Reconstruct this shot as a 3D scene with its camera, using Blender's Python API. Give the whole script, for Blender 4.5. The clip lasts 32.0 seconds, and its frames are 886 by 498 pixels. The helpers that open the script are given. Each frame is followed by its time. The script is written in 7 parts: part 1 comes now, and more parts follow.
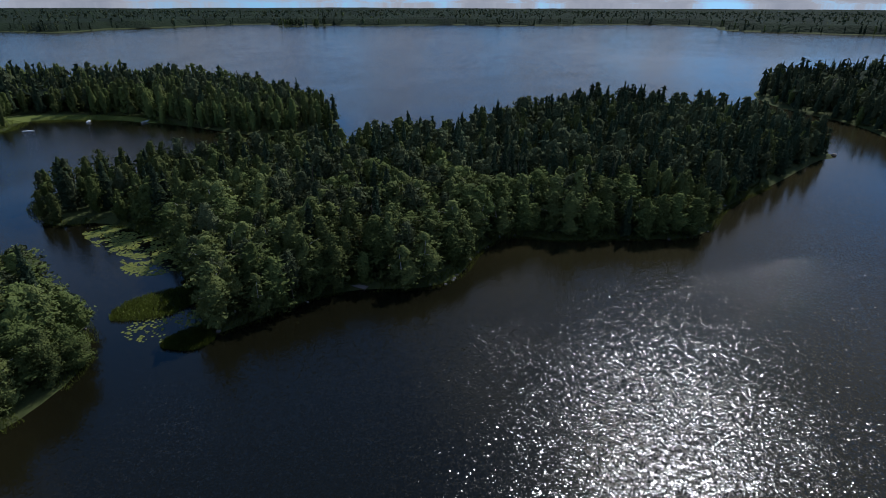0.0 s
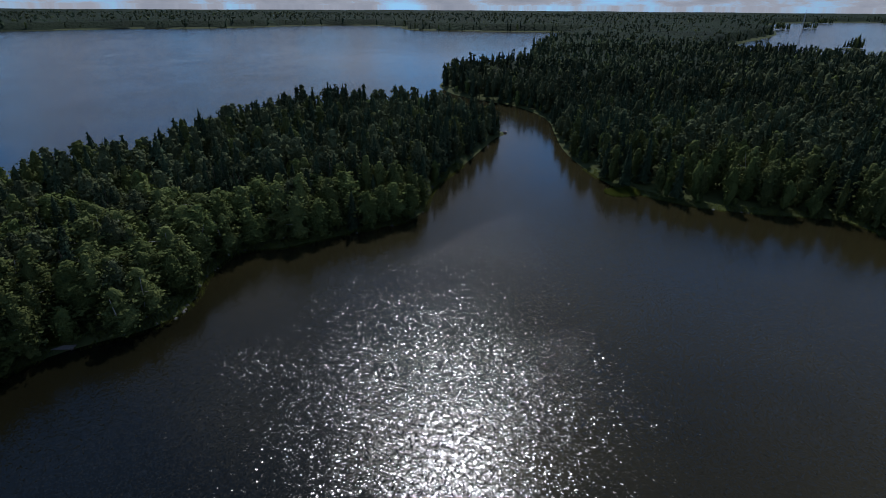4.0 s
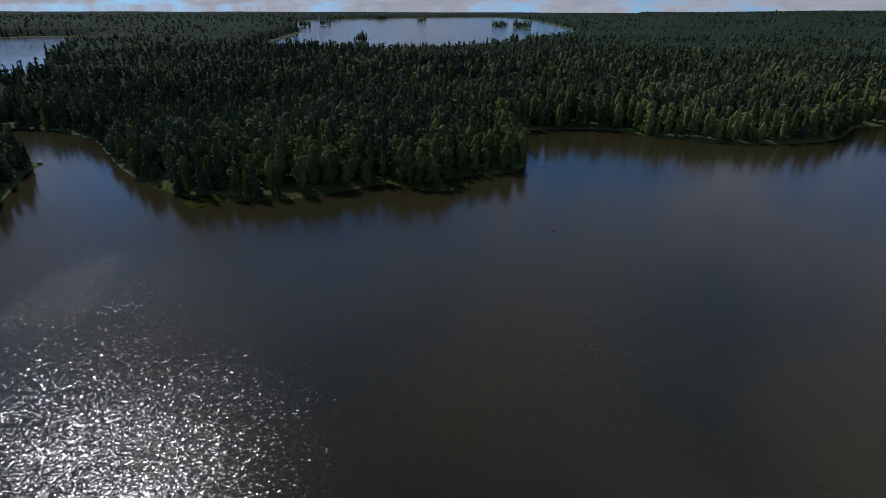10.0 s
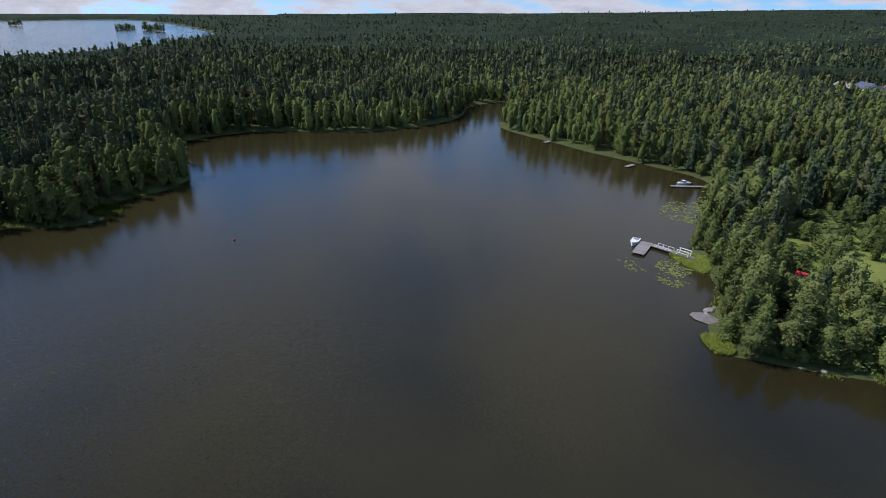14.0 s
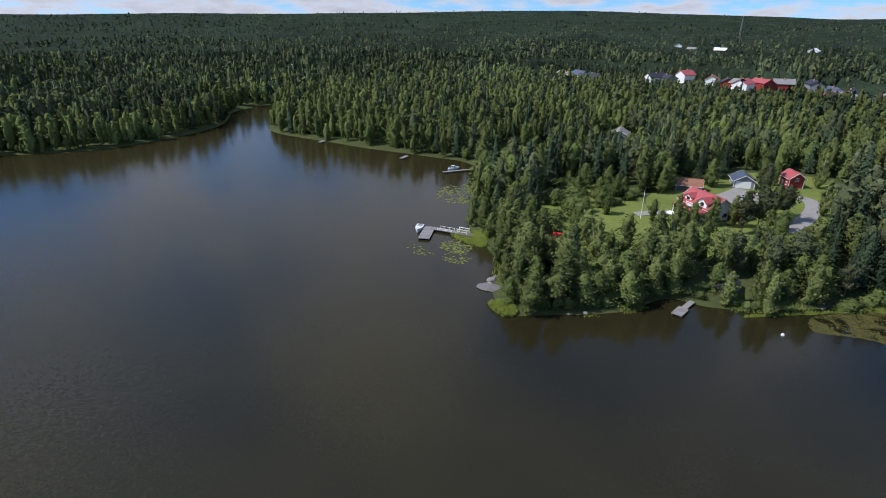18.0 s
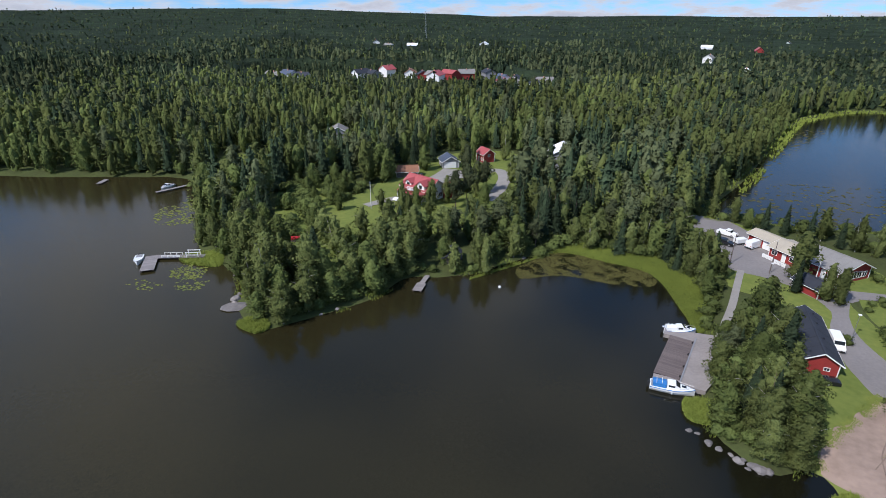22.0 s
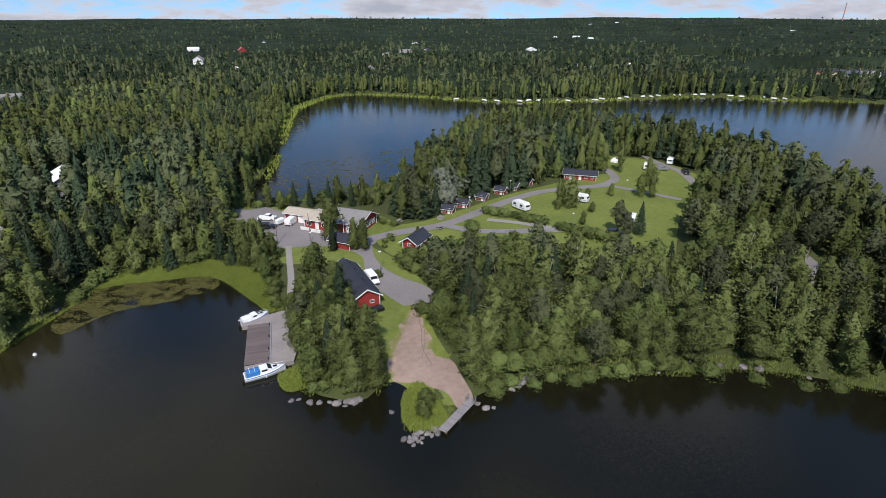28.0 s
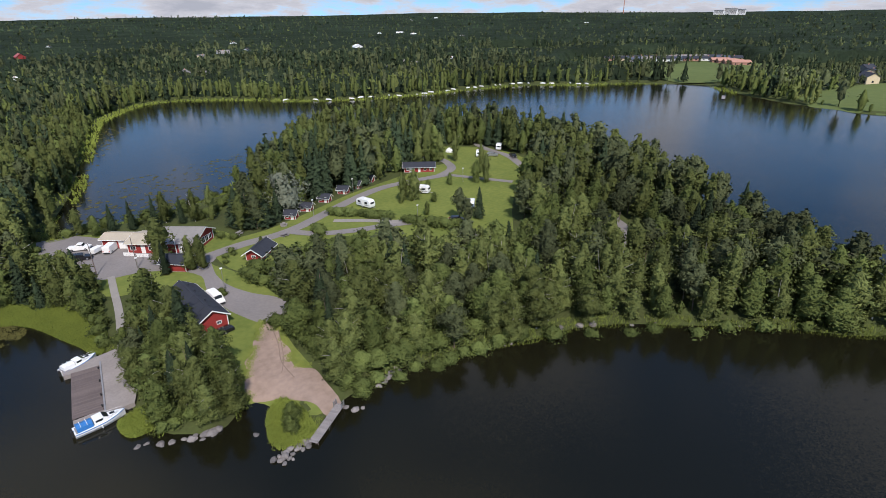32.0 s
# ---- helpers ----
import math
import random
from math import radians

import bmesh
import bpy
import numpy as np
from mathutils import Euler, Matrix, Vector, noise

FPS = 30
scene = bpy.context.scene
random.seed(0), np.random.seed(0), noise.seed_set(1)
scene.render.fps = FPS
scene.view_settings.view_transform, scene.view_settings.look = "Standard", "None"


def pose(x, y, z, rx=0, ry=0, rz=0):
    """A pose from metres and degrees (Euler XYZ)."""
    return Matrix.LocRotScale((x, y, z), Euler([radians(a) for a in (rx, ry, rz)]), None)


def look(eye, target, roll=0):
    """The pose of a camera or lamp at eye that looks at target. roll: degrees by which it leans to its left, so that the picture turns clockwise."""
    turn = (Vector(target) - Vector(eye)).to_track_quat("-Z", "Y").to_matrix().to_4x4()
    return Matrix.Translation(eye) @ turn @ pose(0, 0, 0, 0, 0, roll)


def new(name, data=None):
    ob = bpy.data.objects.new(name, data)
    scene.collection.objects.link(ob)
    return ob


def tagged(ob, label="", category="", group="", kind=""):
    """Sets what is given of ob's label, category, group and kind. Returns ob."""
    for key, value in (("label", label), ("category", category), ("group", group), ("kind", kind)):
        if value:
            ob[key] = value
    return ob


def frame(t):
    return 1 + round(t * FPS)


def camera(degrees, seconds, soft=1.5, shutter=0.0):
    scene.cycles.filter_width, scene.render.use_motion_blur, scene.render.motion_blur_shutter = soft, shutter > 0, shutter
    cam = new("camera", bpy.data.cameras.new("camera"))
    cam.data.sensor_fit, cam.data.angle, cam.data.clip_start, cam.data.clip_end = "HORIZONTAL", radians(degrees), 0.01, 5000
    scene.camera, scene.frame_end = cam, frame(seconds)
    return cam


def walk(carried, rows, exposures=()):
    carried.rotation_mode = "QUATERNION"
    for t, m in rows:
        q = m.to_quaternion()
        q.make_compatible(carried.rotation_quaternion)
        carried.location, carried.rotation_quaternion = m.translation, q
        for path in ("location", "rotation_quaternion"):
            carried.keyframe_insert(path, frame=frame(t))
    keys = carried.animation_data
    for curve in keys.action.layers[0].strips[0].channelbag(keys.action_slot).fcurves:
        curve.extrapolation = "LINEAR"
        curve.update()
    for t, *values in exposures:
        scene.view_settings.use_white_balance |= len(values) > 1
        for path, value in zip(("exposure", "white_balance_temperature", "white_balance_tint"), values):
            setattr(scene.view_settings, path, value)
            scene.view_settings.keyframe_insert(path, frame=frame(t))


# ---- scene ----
# The camera: a drone hovering about 50 m over a lake, turning to its right.
CENTRE = (4.0, -8.0)
cam = camera(79.0, 32.0, soft=0.75)
PATH = [
    (0, 3.15, -1.35, 49.84, 65.46, -0.11, 1.58),
    (0.5, 3.32, -1.43, 49.77, 65.51, -0.17, -1.61),
    (1, 3.38, -1.59, 49.81, 65.55, -0.21, -5.89),
    (1.5, 3.61, -1.71, 49.84, 65.59, -0.23, -9.33),
    (2, 3.72, -1.90, 49.96, 65.60, -0.26, -13.23),
    (2.5, 4.01, -2.27, 50.25, 65.64, -0.27, -17.38),
    (3, 4.16, -2.53, 50.44, 65.69, -0.35, -21.65),
    (3.5, 4.53, -2.88, 50.70, 65.67, -0.34, -24.87),
    (5.5, 5.49, -3.98, 51.59, 65.60, -0.31, -37.11),
    (6, 5.68, -4.26, 51.94, 65.60, -0.34, -40.90),
    (6.5, 5.91, -4.47, 51.97, 65.65, -0.27, -44.86),
    (7, 5.91, -4.61, 52.23, 65.68, -0.37, -49.14),
    (7.5, 5.77, -4.79, 52.26, 65.68, -0.34, -52.33),
    (8, 5.70, -4.99, 52.28, 65.71, -0.45, -56.17),
    (8.5, 5.61, -5.17, 52.40, 65.74, -0.47, -59.51),
    (9, 5.58, -5.34, 52.51, 65.77, -0.54, -63.12),
    (9.5, 5.59, -5.69, 52.49, 65.79, -0.38, -67.01),
    (10, 5.65, -5.98, 52.43, 65.80, -0.26, -71.31),
    (10.5, 5.67, -6.33, 52.52, 65.83, -0.43, -75.80),
    (11, 5.64, -6.61, 52.43, 65.91, -0.48, -80.34),
    (11.5, 5.55, -6.96, 52.58, 65.91, -0.59, -85.02),
    (12, 5.43, -7.28, 52.32, 65.99, -0.59, -89.18),
    (12.5, 5.40, -7.67, 52.25, 66.02, -0.65, -93.25),
    (13, 5.38, -7.95, 52.09, 66.10, -0.70, -98.06),
    (13.5, 5.54, -8.27, 51.93, 66.17, -0.65, -102.27),
    (15.5, 6.76, -9.26, 51.38, 66.27, -0.38, -113.35),
    (16, 6.87, -9.58, 51.04, 66.33, -0.56, -116.96),
    (16.5, 6.86, -9.75, 50.86, 66.40, -0.57, -120.99),
    (17, 6.77, -9.91, 50.83, 66.45, -0.63, -124.03),
    (17.5, 6.59, -9.98, 50.80, 66.50, -0.58, -126.37),
    (18, 6.40, -9.99, 50.95, 66.48, -0.53, -128.99),
    (18.5, 6.18, -9.93, 51.07, 66.44, -0.52, -132.37),
    (19, 5.97, -9.94, 51.33, 66.41, -0.52, -135.99),
    (19.5, 5.79, -9.96, 51.71, 66.36, -0.62, -139.77),
    (20, 5.63, -9.95, 51.81, 66.43, -0.58, -143.51),
    (20.5, 5.43, -9.93, 52.06, 66.37, -0.59, -147.39),
    (21, 5.16, -9.99, 52.11, 66.42, -0.53, -151.06),
    (21.5, 4.87, -10.07, 52.24, 66.41, -0.43, -154.52),
    (22, 4.66, -10.00, 52.12, 66.51, -0.47, -157.78),
    (22.5, 4.50, -9.95, 51.98, 66.59, -0.46, -160.55),
    (23, 4.32, -9.89, 51.76, 66.69, -0.46, -164.24),
    (23.5, 4.22, -9.87, 51.62, 66.78, -0.44, -168.30),
    (24, 4.06, -9.87, 51.46, 66.88, -0.38, -172.79),
    (24.5, 4.00, -9.78, 51.37, 66.92, -0.48, -177.09),
    (25, 3.80, -9.66, 51.38, 66.98, -0.50, -180.98),
    (25.5, 3.60, -9.51, 51.39, 67.02, -0.54, -186.01),
    (27.5, 2.99, -9.06, 51.62, 67.00, -0.19, -202.28),
    (28, 2.86, -8.94, 51.70, 67.00, -0.07, -205.94),
    (28.5, 2.80, -8.81, 51.76, 66.97, -0.00, -209.61),
    (29, 2.74, -8.71, 51.82, 66.94, 0.11, -212.96),
    (29.5, 2.77, -8.66, 51.80, 66.91, 0.22, -214.59),
    (30, 2.77, -8.60, 51.78, 66.88, 0.33, -215.93),
    (30.5, 2.70, -8.51, 51.77, 66.84, 0.43, -217.83),
    (31, 2.64, -8.44, 51.79, 66.78, 0.50, -219.81),
    (31.5, 2.51, -8.37, 51.85, 66.71, 0.58, -221.94),
    (32, 2.45, -8.39, 51.88, 66.60, 0.70, -223.21),
]
EXPOSURES = [(0, -0.76, 5680, 14), (3, -0.88, 5680, 14), (6, -0.97, 5680, 15), (9, -0.98, 5720, 16), (11, -0.48, 5850, 17), (13, -0.02, 5950, 17), (20, 0.05, 5850, 15), (26, -0.02, 6050, 15), (32, 0.02, 6250, 16)]
walk(cam, [(t, pose(x, y, z, rx, ry, rz)) for t, x, y, z, rx, ry, rz in PATH], EXPOSURES)

# ---- light ----
SUN_ELEV, SUN_AZ = 47.5, 29.0          # degrees; azimuth from +y towards +x
SUN_DIR = Vector((math.sin(radians(SUN_AZ)) * math.cos(radians(SUN_ELEV)),
                  math.cos(radians(SUN_AZ)) * math.cos(radians(SUN_ELEV)), math.sin(radians(SUN_ELEV))))
sun = new("sun", bpy.data.lights.new("sun", "SUN"))
sun.data.energy, sun.data.angle, sun.data.color = 4.6, radians(0.53), (1.0, 0.95, 0.86)
sun.matrix_world = look(SUN_DIR * 100, (0, 0, 0))


CLOUD_SEED = 28.9


def make_world():
    world = bpy.data.worlds.new("sky")
    scene.world = world
    world.use_nodes = True
    nt = world.node_tree
    nt.nodes.clear()
    out = nt.nodes.new("ShaderNodeOutputWorld")
    bg = nt.nodes.new("ShaderNodeBackground")
    sky = nt.nodes.new("ShaderNodeTexSky")
    sky.sky_type, sky.sun_disc = "NISHITA", False
    sky.sun_elevation, sky.sun_rotation = radians(SUN_ELEV), radians(SUN_AZ)
    sky.air_density, sky.dust_density, sky.ozone_density = 1.3, 0.05, 3.0
    bg.inputs["Strength"].default_value = 0.15
    # scattered cumulus: noise over the dome of the sky, flattened
    tc = nt.nodes.new("ShaderNodeTexCoord")
    sep = nt.nodes.new("ShaderNodeSeparateXYZ")
    nt.links.new(tc.outputs["Generated"], sep.inputs[0])
    lift = nt.nodes.new("ShaderNodeMath"); lift.operation = "MAXIMUM"; lift.inputs[1].default_value = 0.0
    nt.links.new(sep.outputs["Z"], lift.inputs[0])
    up = nt.nodes.new("ShaderNodeCombineXYZ")      # clear air above the horizon's haze
    high = nt.nodes.new("ShaderNodeMath"); high.operation = "ADD"; high.inputs[1].default_value = 0.16
    nt.links.new(lift.outputs[0], high.inputs[0])
    nt.links.new(sep.outputs["X"], up.inputs[0]); nt.links.new(sep.outputs["Y"], up.inputs[1]); nt.links.new(high.outputs[0], up.inputs[2])
    nt.links.new(up.outputs[0], sky.inputs["Vector"])
    # a flat layer of cumulus, seen in perspective: small and dense at the horizon, wide apart overhead
    depth = nt.nodes.new("ShaderNodeMath"); depth.operation = "ADD"; depth.inputs[1].default_value = 0.24
    nt.links.new(lift.outputs[0], depth.inputs[0])
    layer = []
    for axis in ("X", "Y"):
        over = nt.nodes.new("ShaderNodeMath"); over.operation = "DIVIDE"
        nt.links.new(sep.outputs[axis], over.inputs[0]); nt.links.new(depth.outputs[0], over.inputs[1])
        layer.append(over)
    comb = nt.nodes.new("ShaderNodeCombineXYZ")
    nt.links.new(layer[0].outputs[0], comb.inputs[0]); nt.links.new(layer[1].outputs[0], comb.inputs[1])
    n = nt.nodes.new("ShaderNodeTexNoise")
    n.noise_dimensions = "4D"
    n.inputs["W"].default_value = CLOUD_SEED
    n.inputs["Scale"].default_value, n.inputs["Detail"].default_value, n.inputs["Roughness"].default_value = 2.1, 9.0, 0.64
    nt.links.new(comb.outputs[0], n.inputs["Vector"])
    few = nt.nodes.new("ShaderNodeMapRange")      # the layer closes up towards the horizon
    few.inputs["From Min"].default_value, few.inputs["From Max"].default_value = 0.0, 0.12
    few.inputs["To Min"].default_value, few.inputs["To Max"].default_value = 0.055, 0.0
    nt.links.new(sep.outputs["Z"], few.inputs["Value"])
    thin = nt.nodes.new("ShaderNodeMath"); thin.operation = "ADD"
    nt.links.new(n.outputs["Fac"], thin.inputs[0]); nt.links.new(few.outputs[0], thin.inputs[1])
    ramp = nt.nodes.new("ShaderNodeValToRGB")
    ramp.color_ramp.elements[0].position, ramp.color_ramp.elements[1].position = 0.45, 0.58
    ramp.color_ramp.elements[0].color, ramp.color_ramp.elements[1].color = (0, 0, 0, 1), (1, 1, 1, 1)
    nt.links.new(thin.outputs[0], ramp.inputs[0])
    shade = nt.nodes.new("ShaderNodeValToRGB")
    shade.color_ramp.elements[0].position, shade.color_ramp.elements[1].position = 0.5, 0.68
    shade.color_ramp.elements[0].color, shade.color_ramp.elements[1].color = (4.3, 4.35, 4.5, 1), (2.9, 3.05, 3.35, 1)
    nt.links.new(n.outputs["Fac"], shade.inputs[0])
    mix = nt.nodes.new("ShaderNodeMixRGB")
    nt.links.new(ramp.outputs[0], mix.inputs[0])
    deep = nt.nodes.new("ShaderNodeHueSaturation"); deep.inputs["Saturation"].default_value = 1.3
    nt.links.new(sky.outputs[0], deep.inputs["Color"])
    nt.links.new(deep.outputs[0], mix.inputs[1]); nt.links.new(shade.outputs[0], mix.inputs[2])
    nt.links.new(mix.outputs[0], bg.inputs["Color"])
    nt.links.new(bg.outputs[0], out.inputs[0])


make_world()


# ---- materials ----
def material(name, colour, rough=0.8, metal=0.0, vary=0.25, scale=1.0, bump=0.0, bump_scale=8.0, spec=0.5, second=None,
             island=False, obj=False, coarse=0.1, mottle=0.7):
    """A procedural surface: a base colour with coarse and fine variation (second: the other end of the mix), and a fine relief."""
    m = bpy.data.materials.new(name)
    m.use_nodes = True
    nt = m.node_tree
    b = nt.nodes["Principled BSDF"]
    b.inputs["Roughness"].default_value, b.inputs["Metallic"].default_value = rough, metal
    b.inputs["Specular IOR Level"].default_value = spec
    geo = nt.nodes.new("ShaderNodeNewGeometry")
    c2 = second or tuple(c * (1 - vary) for c in colour)
    c1 = colour if second else tuple(min(1, c * (1 + vary)) for c in colour)
    fine = nt.nodes.new("ShaderNodeTexNoise")
    fine.inputs["Scale"].default_value, fine.inputs["Detail"].default_value = scale * 4, 5
    big = nt.nodes.new("ShaderNodeTexNoise")
    big.inputs["Scale"].default_value, big.inputs["Detail"].default_value = scale * coarse * 4, 3
    for x in (fine, big):
        nt.links.new(geo.outputs["Position"], x.inputs["Vector"])
    avg = nt.nodes.new("ShaderNodeMath"); avg.operation = "ADD"
    nt.links.new(fine.outputs["Fac"], avg.inputs[0]); nt.links.new(big.outputs["Fac"], avg.inputs[1])
    last = avg.outputs[0]
    if island or obj:
        more = nt.nodes.new("ShaderNodeMath"); more.operation = "MULTIPLY_ADD"
        src = geo.outputs["Random Per Island"]
        if obj:
            info = nt.nodes.new("ShaderNodeObjectInfo"); src = info.outputs["Random"]
        nt.links.new(src, more.inputs[0]); more.inputs[1].default_value = mottle
        sub = nt.nodes.new("ShaderNodeMath"); sub.operation = "SUBTRACT"; sub.inputs[1].default_value = mottle / 2
        nt.links.new(last, sub.inputs[0]); nt.links.new(sub.outputs[0], more.inputs[2])
        last = more.outputs[0]
    ramp = nt.nodes.new("ShaderNodeValToRGB")
    ramp.color_ramp.elements[0].position, ramp.color_ramp.elements[1].position = 0.3, 0.7
    ramp.color_ramp.elements[0].color, ramp.color_ramp.elements[1].color = (*c2, 1), (*c1, 1)
    half = nt.nodes.new("ShaderNodeMath"); half.operation = "MULTIPLY"; half.inputs[1].default_value = 0.5
    nt.links.new(last, half.inputs[0]); nt.links.new(half.outputs[0], ramp.inputs[0])
    nt.links.new(ramp.outputs[0], b.inputs["Base Color"])
    if bump:
        bn = nt.nodes.new("ShaderNodeTexNoise")
        bn.inputs["Scale"].default_value, bn.inputs["Detail"].default_value = bump_scale, 4
        nt.links.new(geo.outputs["Position"], bn.inputs["Vector"])
        bp = nt.nodes.new("ShaderNodeBump")
        bp.inputs["Strength"].default_value, bp.inputs["Distance"].default_value = bump, 0.05 if bump_scale > 5 else 0.7
        nt.links.new(bn.outputs["Fac"], bp.inputs["Height"]); nt.links.new(bp.outputs[0], b.inputs["Normal"])
    return m


def foliage(name, light, dark, obj=True, lucent=0.09, scale=1.1, relief=0.9):
    """Leaves: diffuse with a little light coming through, colour shifting leaf by leaf and tree by tree."""
    m = material(name, light, 0.9, vary=0.3, scale=scale, second=dark, island=True, spec=0.04, bump=relief, bump_scale=2.2, mottle=0.4)
    nt = m.node_tree
    b, out = nt.nodes["Principled BSDF"], nt.nodes["Material Output"]
    ramp = next(n for n in nt.nodes if n.type == "VALTORGB")
    col = ramp.outputs[0]
    if obj:
        info = nt.nodes.new("ShaderNodeObjectInfo")
        hsv = nt.nodes.new("ShaderNodeHueSaturation")
        mr = nt.nodes.new("ShaderNodeMapRange")
        mr.inputs["To Min"].default_value, mr.inputs["To Max"].default_value = 0.72, 1.28
        nt.links.new(info.outputs["Random"], mr.inputs["Value"])
        nt.links.new(mr.outputs[0], hsv.inputs["Value"]); nt.links.new(col, hsv.inputs["Color"])
        col = hsv.outputs[0]
        nt.links.new(col, b.inputs["Base Color"])
    geo = next(n for n in nt.nodes if n.type == "NEW_GEOMETRY")
    stand = nt.nodes.new("ShaderNodeTexNoise")      # stands of different age and kind
    stand.inputs["Scale"].default_value, stand.inputs["Detail"].default_value = 0.011, 4
    nt.links.new(geo.outputs["Position"], stand.inputs["Vector"])
    mr = nt.nodes.new("ShaderNodeMapRange")
    mr.inputs["From Min"].default_value, mr.inputs["From Max"].default_value = 0.32, 0.68
    mr.inputs["To Min"].default_value, mr.inputs["To Max"].default_value = 0.68, 1.32
    nt.links.new(stand.outputs["Fac"], mr.inputs["Value"])
    hsv = nt.nodes.new("ShaderNodeHueSaturation")
    nt.links.new(mr.outputs[0], hsv.inputs["Value"]); nt.links.new(col, hsv.inputs["Color"])
    col = hsv.outputs[0]
    nt.links.new(col, b.inputs["Base Color"])
    tr = nt.nodes.new("ShaderNodeBsdfTranslucent")
    nt.links.new(col, tr.inputs["Color"])
    mx = nt.nodes.new("ShaderNodeMixShader"); mx.inputs[0].default_value = lucent
    nt.links.new(b.outputs[0], mx.inputs[1]); nt.links.new(tr.outputs[0], mx.inputs[2])
    nt.links.new(mx.outputs[0], out.inputs[0])
    return m


def water_material():
    m = bpy.data.materials.new("lake_water")
    m.use_nodes = True
    nt = m.node_tree
    b = nt.nodes["Principled BSDF"]
    b.inputs["Base Color"].default_value = (0.014, 0.012, 0.006, 1)
    b.inputs["IOR"].default_value, b.inputs["Roughness"].default_value = 1.333, 0.125
    geo = nt.nodes.new("ShaderNodeNewGeometry")
    tone = nt.nodes.new("ShaderNodeTexNoise")
    tone.inputs["Scale"].default_value, tone.inputs["Detail"].default_value = 0.012, 3
    nt.links.new(geo.outputs["Position"], tone.inputs["Vector"])
    ramp = nt.nodes.new("ShaderNodeValToRGB")
    ramp.color_ramp.elements[0].position, ramp.color_ramp.elements[1].position = 0.35, 0.65
    ramp.color_ramp.elements[0].color, ramp.color_ramp.elements[1].color = (0.0080, 0.0077, 0.0037, 1), (0.0270, 0.0228, 0.0090, 1)
    water_xyz = nt.nodes.new("ShaderNodeSeparateXYZ")      # browner, lighter water colour from west to east
    nt.links.new(geo.outputs["Position"], water_xyz.inputs[0])
    east = nt.nodes.new("ShaderNodeMapRange")
    east.inputs["From Min"].default_value, east.inputs["From Max"].default_value = -20.0, 90.0
    east.inputs["To Min"].default_value, east.inputs["To Max"].default_value = -0.16, 0.16
    nt.links.new(water_xyz.outputs["X"], east.inputs["Value"])
    drift = nt.nodes.new("ShaderNodeMath"); drift.operation = "ADD"
    nt.links.new(tone.outputs["Fac"], drift.inputs[0]); nt.links.new(east.outputs[0], drift.inputs[1])
    nt.links.new(drift.outputs[0], ramp.inputs[0]); nt.links.new(ramp.outputs[0], b.inputs["Base Color"])
    # wind ripples: small facets, each with a tilt of its own, steeper in the open than under the lee of the shores
    tilt = None
    for size, slope in ((4.6, 0.20), (8.0, 0.18)):
        wavelet = nt.nodes.new("ShaderNodeTexVoronoi")
        wavelet.inputs["Scale"].default_value = size
        nt.links.new(geo.outputs["Position"], wavelet.inputs["Vector"])
        level = nt.nodes.new("ShaderNodeVectorMath"); level.operation = "SUBTRACT"; level.inputs[1].default_value = (0.5, 0.5, 0.5)
        nt.links.new(wavelet.outputs["Color"], level.inputs[0])
        lean = nt.nodes.new("ShaderNodeVectorMath"); lean.operation = "MULTIPLY"; lean.inputs[1].default_value = (slope, slope, 0)
        nt.links.new(level.outputs[0], lean.inputs[0])
        if tilt is None:
            tilt = lean
        else:
            both = nt.nodes.new("ShaderNodeVectorMath"); both.operation = "ADD"
            nt.links.new(tilt.outputs[0], both.inputs[0]); nt.links.new(lean.outputs[0], both.inputs[1])
            tilt = both
    lee = nt.nodes.new("ShaderNodeAttribute"); lee.attribute_name = "open_water"
    gust = nt.nodes.new("ShaderNodeTexNoise")
    gust.inputs["Scale"].default_value, gust.inputs["Detail"].default_value = 0.02, 4
    nt.links.new(geo.outputs["Position"], gust.inputs["Vector"])
    mr = nt.nodes.new("ShaderNodeMapRange")
    mr.inputs["From Min"].default_value, mr.inputs["From Max"].default_value = 0.35, 0.65
    mr.inputs["To Min"].default_value, mr.inputs["To Max"].default_value = 0.65, 1.25
    nt.links.new(gust.outputs["Fac"], mr.inputs["Value"])
    mul = nt.nodes.new("ShaderNodeMath"); mul.operation = "MULTIPLY"
    nt.links.new(mr.outputs[0], mul.inputs[0]); nt.links.new(lee.outputs["Fac"], mul.inputs[1])
    cat = nt.nodes.new("ShaderNodeTexNoise")      # cat's-paws: calm and ruffled spots a few metres wide
    cat.inputs["Scale"].default_value, cat.inputs["Detail"].default_value = 1.3, 2
    nt.links.new(geo.outputs["Position"], cat.inputs["Vector"])
    mr2 = nt.nodes.new("ShaderNodeMapRange")
    mr2.inputs["From Min"].default_value, mr2.inputs["From Max"].default_value = 0.3, 0.7
    mr2.inputs["To Min"].default_value, mr2.inputs["To Max"].default_value = 0.45, 1.75
    nt.links.new(cat.outputs["Fac"], mr2.inputs["Value"])
    mul2 = nt.nodes.new("ShaderNodeMath"); mul2.operation = "MULTIPLY"
    nt.links.new(mul.outputs[0], mul2.inputs[0]); nt.links.new(mr2.outputs[0], mul2.inputs[1])
    mul = mul2
    sized = nt.nodes.new("ShaderNodeVectorMath"); sized.operation = "SCALE"
    nt.links.new(tilt.outputs[0], sized.inputs[0]); nt.links.new(mul.outputs[0], sized.inputs["Scale"])
    facet = nt.nodes.new("ShaderNodeVectorMath"); facet.operation = "ADD"; facet.inputs[1].default_value = (0, 0, 1)
    nt.links.new(sized.outputs[0], facet.inputs[0])
